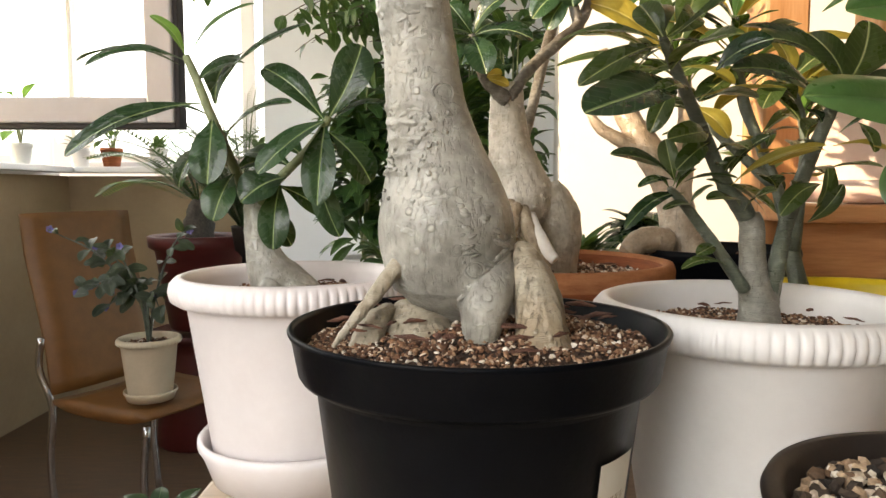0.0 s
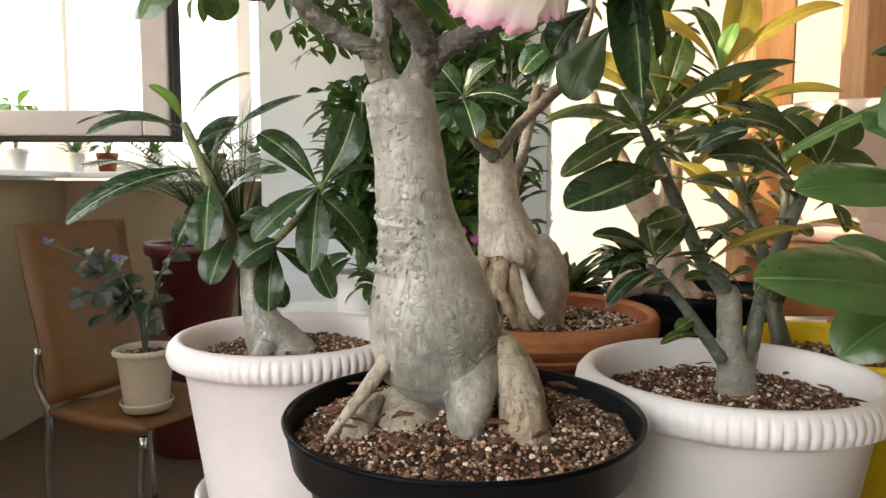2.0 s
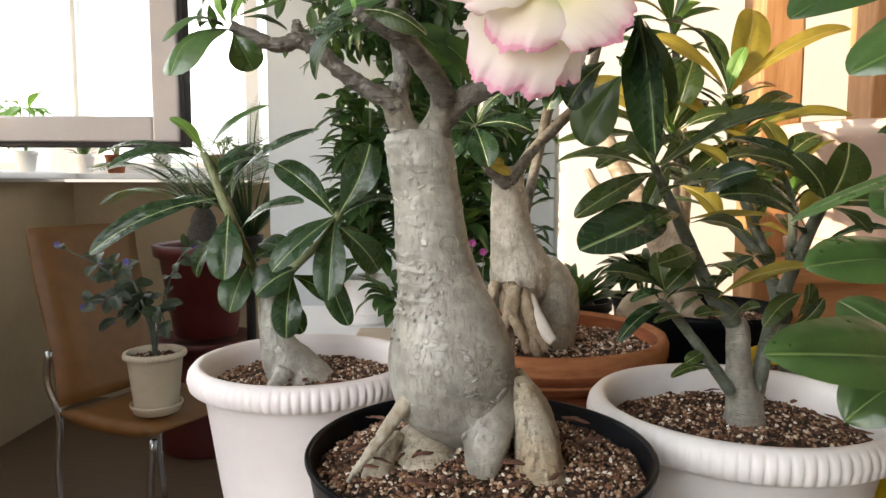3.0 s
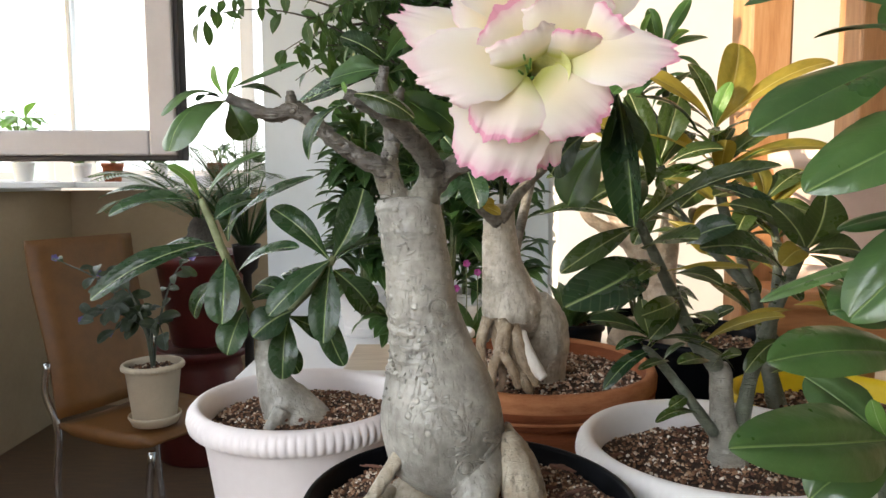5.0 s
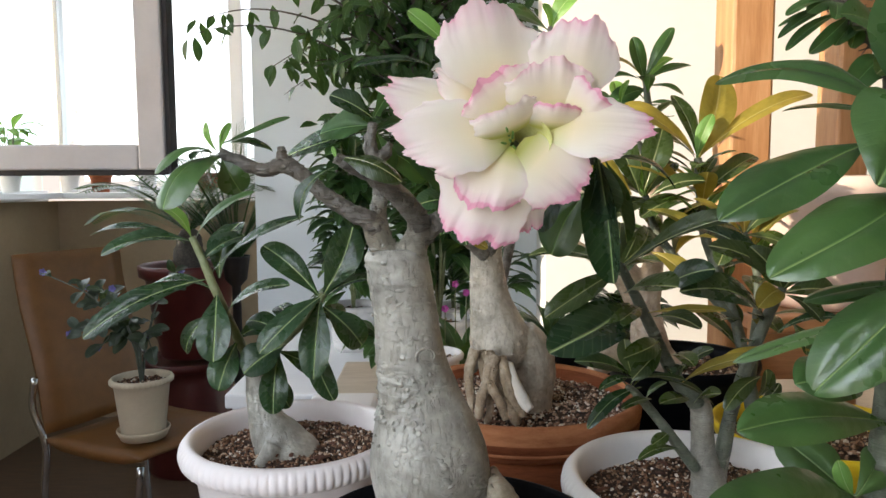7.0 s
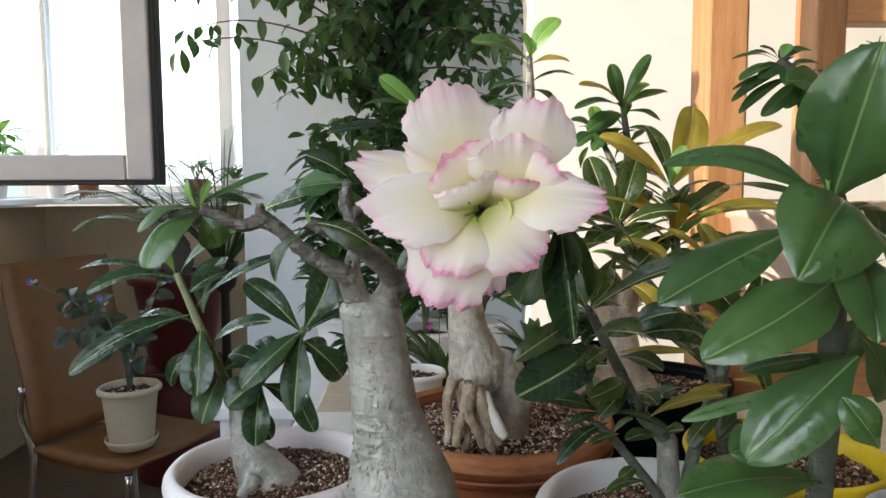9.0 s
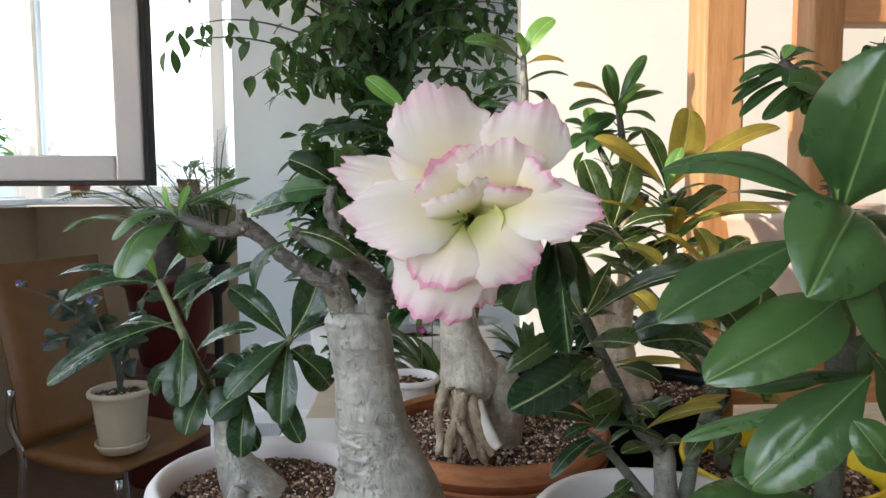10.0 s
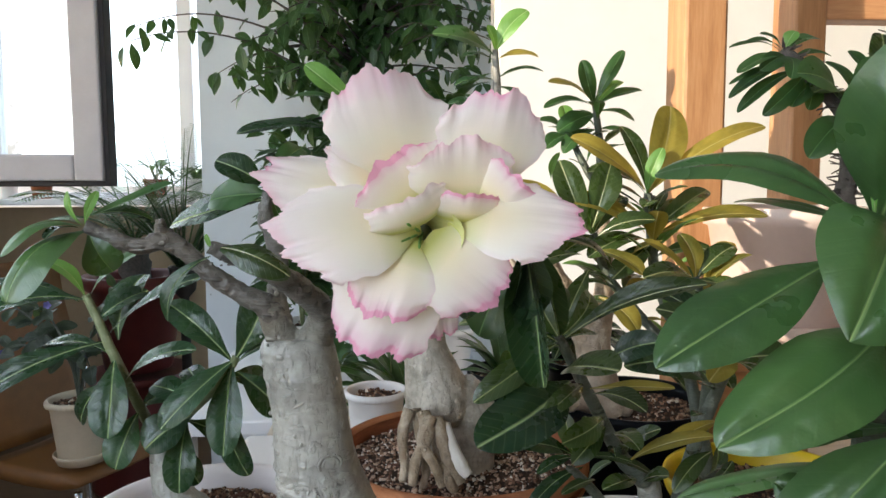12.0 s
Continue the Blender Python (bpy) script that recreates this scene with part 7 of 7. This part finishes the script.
for i in range(200):
    z = 1.20 + 1.05 * rnd.random() ** 0.8
    an = rnd.uniform(0, 6.283)
    p = Vector((-0.055, 2.07, z))
    reach = rnd.uniform(0.24, 0.50) * (1.0 if z > 1.5 else 0.62)
    t = fig_twig(rnd, p, (math.cos(an) * 1.15, math.sin(an) * 0.75 - 0.25, rnd.uniform(0.1, 0.9)), reach, 0.22)
    wood.append(tube_data(t, 5, 2))
    fig_leaves(spline(t, 4), 2, 0.062, 1)
for a, b in (((-0.1, 1.95, 1.52), (-1.0, -0.45, 0.55)), ((-0.1, 1.95, 1.62), (-1.0, -0.5, 0.75)), ((-0.1, 2.0, 1.80), (-1.0, -0.3, 0.6)), ((-0.1, 2.0, 1.70), (-0.8, -0.3, 0.5)), ((-0.1, 1.9, 1.66), (-1.0, -0.1, 0.8)), ((-0.1, 1.95, 1.90), (-1.0, -0.2, 0.4)), ((-0.1, 2.0, 1.78), (-1.0, 0.1, 0.75)), ((-0.1, 1.9, 1.58), (-1.0, 0.1, 0.6))):
    t = fig_twig(rnd, a, b, 0.60, 0.27)
    wood.append(tube_data(t, 5, 3))
    fig_leaves(spline(t, 4), 2, 0.062, 1)
tagged(link_mesh("branchwork", *joined(*wood), M_SPINE, fig, "thin brown branches"), kind="stuff")
crown = link_mesh("crown", leaves[0], leaves[1], M_LEAF_FAR, fig, "dense crown of small pointed leaves", uvs=leaves[2])
tagged(crown, kind="stuff")

# ---- broad dark foliage standing lower behind the table ----
stand = thing("plant_bench", (-0.1, 1.62, 0.0), "low white bench carrying leafy pots", "bench")
box("bench_top", (-0.42, 0.24), (1.35, 2.0), (0.78, 0.81), M_UPVC, stand, bevel=0.004)
for x in (-0.39, 0.21):
    for y in (1.39, 1.96):
        box("leg", (x - 0.02, x + 0.02), (y - 0.02, y + 0.02), (0.0, 0.78), M_UPVC, stand)


def tufted(name, place, label, count, reach, width, material, seed, lean=0.6, strap=False):
    """A pot plant with leaves springing from short stems."""
    rnd = random.Random(seed)
    p = thing(name, place, label, "potted plant")
    o = Vector(place)
    for i in range(count):
        an = rnd.uniform(0, 6.283)
        up = rnd.uniform(0.2, 1.3) if strap else rnd.uniform(-0.7, 0.8)
        d = Vector((math.cos(an), math.sin(an), up)).normalized()
        b = o + (Vector((math.cos(an) * 0.01, math.sin(an) * 0.01, 0)) if strap else Vector((math.cos(an), math.sin(an), 0)) * reach * 0.25 + Vector((0, 0, rnd.uniform(0.05, lean))))
        ln = reach * rnd.uniform(0.6, 1)
        leaf(p, b, b + d * ln, width * rnd.uniform(0.8, 1.1), material=material, n=(-d.x * 0.5, -d.y * 0.5 - 0.1, 0.8), arch=rnd.uniform(0.08, 0.2), wide=0.35 if strap else 0.5, point=0.9, nl=9, nw=4)
    if not strap:
        for i in range(5):
            an = i * 1.3
            link_mesh("stem", *tube_data([(*o, 0.004), (*(o + Vector((math.cos(an) * reach * 0.15, math.sin(an) * reach * 0.15, lean * 0.5))), 0.003), (*(o + Vector((math.cos(an) * reach * 0.25, math.sin(an) * reach * 0.25, lean))), 0.002)], 7), M_STEM_GREEN, p)
    return p


wp = white_pot("white_pot", (-0.20, 1.75), 0.075, 0.93, 0.815, "plain white plastic pot on the bench", M_WHITE_POT, 0.055, 48, "background pots")
soil(wp, (-0.20, 1.75), 0.062, 0.91, 150, 0.004, 41, M_GRIT)
tufted("leafy_houseplant", (-0.20, 1.75, 0.91), "bushy dark green houseplant in a white pot", 260, 0.125, 0.038, M_LEAF_FAR, 42, 0.44)
wp = white_pot("white_pot", (0.02, 1.55), 0.08, 0.93, 0.815, "plain white plastic pot on the bench", M_WHITE_POT, 0.058, 48, "background pots")
soil(wp, (0.02, 1.55), 0.066, 0.91, 150, 0.004, 43, M_GRIT)
tufted("leafy_houseplant", (0.02, 1.55, 0.91), "bushy dark green houseplant in a white pot", 200, 0.12, 0.036, M_LEAF_FAR, 44, 0.40)
wp = white_pot("white_pot", (0.16, 1.66), 0.07, 0.93, 0.815, "plain white plastic pot on the bench", M_WHITE_POT, 0.05, 48, "background pots")
tufted("leafy_houseplant", (0.16, 1.66, 0.91), "bushy dark green houseplant in a white pot", 170, 0.12, 0.036, M_LEAF_FAR, 45, 0.56)
for k, (x, y) in enumerate(((0.06, 1.78), (-0.06, 1.90))):
    wp = white_pot("white_pot", (x, y), 0.065, 0.92, 0.815, "plain white plastic pot on the bench", M_WHITE_POT, 0.0, 48, "background pots")
    soil(wp, (x, y), 0.054, 0.90, 120, 0.004, 140 + k, M_GRIT)
    tufted("leafy_houseplant", (x, y, 0.90), "tall leafy dark green houseplant in a white pot", 150, 0.12, 0.036, M_LEAF_FAR, 145 + k, 0.55)
sp = round_pot("black_pot", (0.185, 0.97), 1.0, 0.903, [(0.04, 0.0), (0.041, 0.003), (0.05, 0.085), (0.054, 0.088), (0.054, 0.1), (0.05, 0.1), (0.048, 0.08), (0.04, 0.01)], "small black plastic pot on the table", M_BLACK_POT)
soil(sp, (0.185, 0.97), 0.048, 0.99, 200, 0.003, 46, M_GRIT)
tufted("spiky_succulent", (0.185, 0.97, 0.99), "dark spiky succulent with pointed leaves", 40, 0.09, 0.016, M_LEAF_FAR, 47, strap=True)
sp = round_pot("black_pot", (0.315, 1.06), 1.0, 0.903, [(0.04, 0.0), (0.041, 0.003), (0.05, 0.075), (0.054, 0.078), (0.054, 0.09), (0.05, 0.09), (0.048, 0.07), (0.04, 0.01)], "small black plastic pot on the table", M_BLACK_POT)
soil(sp, (0.315, 1.06), 0.048, 0.98, 200, 0.003, 52, M_GRIT)
tufted("leafy_houseplant", (0.315, 1.06, 0.98), "low dark green houseplant in a small black pot", 44, 0.075, 0.034, M_LEAF, 53, 0.05)
tufted("strappy_houseplant", (0.05, 0.98, 0.935), "arching strap-leaved green plant", 26, 0.17, 0.022, M_LEAF_FAR, 48, strap=True)
tufted("leafy_houseplant", (-0.07, 1.05, 0.935), "low leafy green plant with magenta flowers", 30, 0.07, 0.03, M_LEAF_FAR, 49, 0.06)
wp = white_pot("small_white_pot", (0.005, 0.86), 0.040, 1.012, 0.904, "small white plastic pot on the table", M_WHITE_POT, 0.0, 40, "background pots")
soil(wp, (0.005, 0.86), 0.033, 1.0, 150, 0.003, 50, M_GRIT)
tray = thing("seed_tray", (-0.08, 0.82, 0.902), "shallow black seedling tray with white rim", "tray")
box("tray_base", (-0.165, -0.055), (0.72, 0.88), (0.904, 0.94), M_BLACK_POT, tray, bevel=0.004)
box("tray_lid", (-0.150, -0.065), (0.735, 0.84), (0.941, 0.965), M_WHITE_POT, tray, "white plastic inner tray", 0.006)

# ---- chair with its flowering plant ----
chair = thing("dining_chair", (-1.02, 2.2, 0.0), "tan leatherette chair with chrome legs", "chair")


def sheet_data(corner_rows, thick):
    """A curved upholstered slab from rows of (left, right) places."""
    verts, faces = [], []
    rows = [(spline([(*a,) for a, b in corner_rows], 5), spline([(*b,) for a, b in corner_rows], 5))]
    la, lb = rows[0]
    n, m = len(la), 7
    for k in (0, 1):
        for i in range(n):
            a, b = Vector(la[i]), Vector(lb[i])
            t = (Vector(la[min(i + 1, n - 1)]) - Vector(la[max(i - 1, 0)])).normalized()
            nn = t.cross((b - a).normalized())
            for j in range(m):
                u = j / (m - 1)
                bulge = math.sin(math.pi * u) * 0.012
                edge = min(1.0, 6 * min(u, 1 - u) + 0.35)
                verts.append(a.lerp(b, u) + nn * (bulge + (k - 0.5) * thick * edge))
    w = n * m
    for i in range(n - 1):
        for j in range(m - 1):
            a = i * m + j
            faces.append([a, a + 1, a + m + 1, a + m])
            faces.append([w + a, w + a + m, w + a + m + 1, w + a + 1])
    for i in range(n - 1):
        faces.append([i * m, i * m + m, w + i * m + m, w + i * m])
        a = i * m + m - 1
        faces.append([a, w + a, w + a + m, a + m])
    for j in range(m - 1):
        faces.append([j, w + j, w + j + 1, j + 1])
        a = (n - 1) * m + j
        faces.append([a, a + 1, w + a + 1, w + a])
    return verts, faces


A, Bq = Vector((-1.21, 2.10, 0.445)), Vector((-0.845, 1.93, 0.445))
back_way = Vector((0.17, 0.365, 0)).normalized()
C, D = A + back_way * 0.40, Bq + back_way * 0.40
link_mesh("seat", *sheet_data([(A, Bq), (A.lerp(C, 0.5) + Vector((0, 0, -0.008)), Bq.lerp(D, 0.5) + Vector((0, 0, -0.008))), (C, D)], 0.035), M_CHAIR, chair, "flat tan padded seat")
side = (C - A).normalized()
out = (A - Bq).normalized()
b0, b1 = A + Vector((0.0, 0.0, 0.02)), C + Vector((0.0, 0.0, 0.02))
link_mesh("backrest", *sheet_data([(b1 + Vector((0, 0, 0.0)), b0), (b1 + out * 0.03 + Vector((0, 0, 0.2)), b0 + out * 0.03 + Vector((0, 0, 0.2))), (b1 + out * 0.09 + Vector((0, 0, 0.42)), b0 + out * 0.09 + Vector((0, 0, 0.42))),
    (b1 + out * 0.11 + Vector((0, 0, 0.56)), b0 + out * 0.11 + Vector((0, 0, 0.56)))], 0.03), M_CHAIR, chair, "tall curved tan backrest")
for p, q in ((A, -1), (C, 1), (Bq, -1), (D, 1)):
    back = p is A or p is C
    pts = [(p.x, p.y, 0.0, 0.011), (*(p + (out * 0.02 if back else -out * -0.02) + Vector((0, 0, -0.2))), 0.011), (*(p + Vector((0, 0, -0.02))), 0.011)]
    if back:
        pts += [(*(p + out * 0.035 - side * 0.012 * (1 if p is A else -1) + Vector((0, 0, 0.10))), 0.011), (*(p + out * 0.02 - side * 0.012 * (1 if p is A else -1) + Vector((0, 0, 0.20))), 0.011)]
    link_mesh("leg", *tube_data(pts, 12), M_CHROME, chair, "bent chrome tube leg")
cp = white_pot("cream_pot", (-0.89, 2.07), 0.093, 0.657, 0.472, "cream plastic pot on a saucer on the chair", M_CREAM_POT, 0.078, 40, "chair pot")
soil(cp, (-0.89, 2.07), 0.078, 0.635, 300, 0.005, 51, M_GRIT)
blue = thing("blue_flowered_plant", (-0.89, 2.07, 0.635), "straggling plant with small violet-blue flowers", "potted plant")
rnd = random.Random(61)
for k in range(9):
    an = rnd.uniform(2.2, 4.6) if k < 6 else rnd.uniform(0, 6.28)
    reach = rnd.uniform(0.12, 0.36) if k < 6 else 0.14
    pts = [(-0.89, 2.07, 0.63, 0.005), (-0.89 + 0.02 * math.cos(an), 2.07 + 0.02 * math.sin(an), 0.76, 0.004)]
    e = Vector((-0.89 + reach * math.cos(an), 2.07 + 0.4 * reach * math.sin(an), 0.80 + rnd.uniform(-0.05, 0.22)))
    pts += [(*(Vector(pts[1][:3]).lerp(e, 0.5) + Vector((0, 0, 0.04))), 0.003), (*e, 0.0015)]
    link_mesh("stem", *tube_data(pts, 7), M_STEM_GREY, blue, "thin woody stem")
    for q in spline(pts, 5)[7::2]:
        for _ in range(2):
            d = Vector((rnd.gauss(0, 1), rnd.gauss(0, 1), rnd.gauss(-0.1, 0.5))).normalized()
            ln = rnd.uniform(0.04, 0.075)
            leaf(blue, Vector(q[:3]), Vector(q[:3]) + d * ln, ln * 0.5, material=M_LEAF_DUSKY, n=(0, -0.8, 0.6), nl=7, nw=4, wide=0.45)
    for _ in range(1):
        c = e + Vector((rnd.gauss(0, 0.014), rnd.gauss(0, 0.014), rnd.gauss(0, 0.014)))
        pet = [blade_data(c, c + Vector((math.cos(a), -0.4, math.sin(a))) * 0.012, 0.010, n=(0, -1, 0), nl=4, nw=2, seed=3)[:2] for a in (0, 1.25, 2.5, 3.75, 5.0)]
        link_mesh("flower", *joined(*pet), M_BLUE, blue, "small violet-blue flower")

# ---- cycad in the dark red pots ----
rp = round_pot("dark_red_pot", (-1.06, 3.02), 0.93, 0.50, [(0.13, 0.0), (0.135, 0.01), (0.185, 0.34), (0.21, 0.355), (0.215, 0.40), (0.205, 0.405), (0.185, 0.39), (0.17, 0.33), (0.13, 0.03)], "large dark red plastic pot", M_RED_POT)
soil(rp, (-1.06, 3.02), 0.178, 0.86, 200, 0.008, 71, M_GRIT)
rb = round_pot("dark_red_saucer_stand", (-1.06, 3.02), 0.5, 0.0, [(0.20, 0.0), (0.205, 0.01), (0.18, 0.20), (0.16, 0.40), (0.15, 0.44), (0.20, 0.455), (0.215, 0.49), (0.205, 0.492), (0.18, 0.47), (0.05, 0.465)], "dark red plastic pedestal and saucer", M_RED_POT)
cycad = thing("cycad", (-1.06, 3.02, 0.86), "cycad with arching feathery fronds in a dark red pot", "potted plant")
link_mesh("trunk", *tube_data([(-1.06, 3.02, 0.85, 0.055), (-1.06, 3.02, 0.95, 0.062), (-1.06, 3.02, 1.03, 0.045), (-1.06, 3.02, 1.06, 0.02)], 14, 5, 0.12, 3), M_SPINE, cycad, "stubby dark trunk")


def frond(plant, start, way, length, droop, leaflets, size, material, width=0.011):
    pts, p, d = [], Vector(start), Vector(way).normalized()
    for i in range(9):
        pts.append((*p, 0.005 * (1 - i / 10)))
        p = p + d * length / 8
        d = (d + Vector((0, 0, -droop * (0.5 + 0.12 * i)))).normalized()
    line = spline(pts, leaflets // 8)
    data = [tube_data(pts, 6, 3)]
    for i, q in enumerate(line[3:]):
        a = Vector(line[min(i + 4, len(line) - 1)][:3]) - Vector(line[i + 2][:3])
        sidew = a.normalized().cross(Vector((0, 0, 1))).normalized()
        s = i / len(line)
        ln = size * math.sin(math.pi * min(1, 0.12 + s * 0.9)) ** 0.6
        for m in (-1, 1):
            d2 = (sidew * m + a.normalized() * 0.45 + Vector((0, 0, -0.15))).normalized()
            data.append(blade_data(q[:3], Vector(q[:3]) + d2 * ln, width, n=(0, 0, 1), nl=3, nw=2, wide=0.4, arch=-0.05)[:2])
    return link_mesh("frond", *joined(*data), material, plant, "feathery green frond")


rnd = random.Random(77)
for k in range(13):
    an = k * 2 * math.pi / 13 + rnd.uniform(-0.2, 0.2)
    frond(cycad, (-1.06, 3.02, 1.04), (math.cos(an), math.sin(an) * 0.8, rnd.uniform(0.5, 1.5)), rnd.uniform(0.5, 0.75), rnd.uniform(0.14, 0.22), 40, 0.11, M_LEAF_FAR)

fp = round_pot("fern_pot", (-0.82, 2.88), 0.95, 0.0, [(0.09, 0.0), (0.10, 0.01), (0.04, 0.05), (0.022, 0.10), (0.018, 0.82), (0.045, 0.85), (0.058, 0.94), (0.060, 0.95), (0.054, 0.95), (0.045, 0.90), (0.03, 0.86)], "slender dark brown pedestal pot for a fern", M_BROWN_POT)
fern = thing("asparagus_fern", (-0.82, 2.88, 0.93), "feathery asparagus fern arching before the window", "potted plant")
for k in range(26):
    an = k * 2 * math.pi / 26 + rnd.uniform(-0.2, 0.2)
    frond(fern, (-0.82, 2.88, 0.92), (math.cos(an), math.sin(an) * 0.6, rnd.uniform(1.1, 2.6)), rnd.uniform(0.45, 0.72), rnd.uniform(0.13, 0.20), 64, 0.060, M_LEAF_FAR, 0.006)
blossom = thing("magenta_flowers", (0.0433, 1.0000, 1.0551), "tiny magenta flowers above low leaves", "flower")
for k in range(4):
    c = Vector((0.0433, 1.0000, 1.0551)) + Vector((0.016 * k - 0.02, 0.01 * (k % 2), 0.012 * (k * 3 % 4) - 0.01))
    pet = [blade_data(c, c + Vector((math.cos(a), -0.4, math.sin(a))) * 0.006, 0.006, n=(0, -1, 0), nl=4, nw=2, seed=3)[:2] for a in (0, 1.25, 2.5, 3.75, 5.0)]
    link_mesh("petals", *joined(*pet), M_MAGENTA, blossom)
    link_mesh("stalk", *tube_data([(*c, 0.0008), (c.x, c.y + 0.01, 0.96, 0.001)], 5, 2), M_STEM_GREEN, blossom)

# ---- pots on the window sill and on the rack ----
for k, (x, r, m) in enumerate(((-1.86, 0.05, M_WHITE_POT), (-1.70, 0.055, M_TERRA), (-1.46, 0.05, M_WHITE_POT), (-1.15, 0.06, M_TERRA), (-0.95, 0.05, M_WHITE_POT))):
    sp = round_pot("sill_pot", (x, 3.59), 1.3, 1.216, [(r * 0.7, 0.0), (r * 0.72, 0.003), (r * 0.92, 0.075), (r, 0.077), (r, 0.095), (r * 0.92, 0.095), (r * 0.85, 0.07), (r * 0.7, 0.01)], "small pot standing on the window sill", m, "sill pots", 40)
    tufted("sill_plant", (x, 3.59, 1.30), "small trailing green plant on the window sill", 16, 0.12, 0.03, M_LEAF_FAR, 80 + k, 0.08, strap=k % 2 == 0)
pk = round_pot("pale_pink_pot", (0.478, 0.790), 1.25, 1.0857, [(0.060, 0.0075), (0.062, 0.009), (0.064, 0.02), (0.084, 0.13), (0.090, 0.132), (0.092, 0.15), (0.088, 0.152), (0.08, 0.13), (0.06, 0.03)], "pale pink plastic pot with saucer on the rack", M_PINK_POT, "", 96)
v, f = lathe_data([(0.070, 0.0), (0.075, 0.001), (0.079, 0.006), (0.083, 0.022), (0.081, 0.024), (0.074, 0.009), (0.058, 0.007)], (0.478, 0.790, 1.0857), 96)
link_mesh("saucer", v, f, M_PINK_POT, pk, "round pale pink saucer")
white_pot("cream_pot", (0.655, 0.755), 0.055, 1.19, 1.0857, "cream plastic pot on the rack shelf", M_CREAM_POT, 0.0, 44, "rack pots")

for k, y in enumerate((2.5, 2.85, 3.2)):
    round_pot("sill_pot", (-1.93, y), 1.3, 1.216, [(0.035, 0.0), (0.036, 0.003), (0.046, 0.075), (0.05, 0.077), (0.05, 0.095), (0.046, 0.095), (0.042, 0.07), (0.035, 0.01)], "small pot standing on the window sill", M_WHITE_POT, "sill pots", 40)
    tufted("sill_plant", (-1.93, y, 1.30), "leafy green plant on the bright window sill", 30, 0.13, 0.05, M_LEAF_YOUNG, 95 + k, 0.22)
stool = thing("plant_stool", (-0.42, 0.98, 0.0), "low wooden stool under a leafy plant", "stool")
box("stool_top", (-0.55, -0.29), (0.85, 1.11), (0.40, 0.43), M_TABLE, stool, bevel=0.004)
for x in (-0.53, -0.31):
    for y in (0.87, 1.09):
        box("leg", (x - 0.015, x + 0.015), (y - 0.015, y + 0.015), (0.0, 0.40), M_TABLE, stool)
round_pot("brown_pot", (-0.42, 0.98), 0.55, 0.431, [(0.06, 0.0), (0.062, 0.003), (0.08, 0.12), (0.086, 0.123), (0.086, 0.14), (0.08, 0.14), (0.076, 0.12), (0.06, 0.01)], "brown plastic pot on the stool", M_BROWN_POT, "", 60)
tufted("leafy_houseplant", (-0.42, 0.98, 0.56), "bushy green houseplant standing below the table", 46, 0.07, 0.03, M_LEAF_FAR, 99, 0.05)
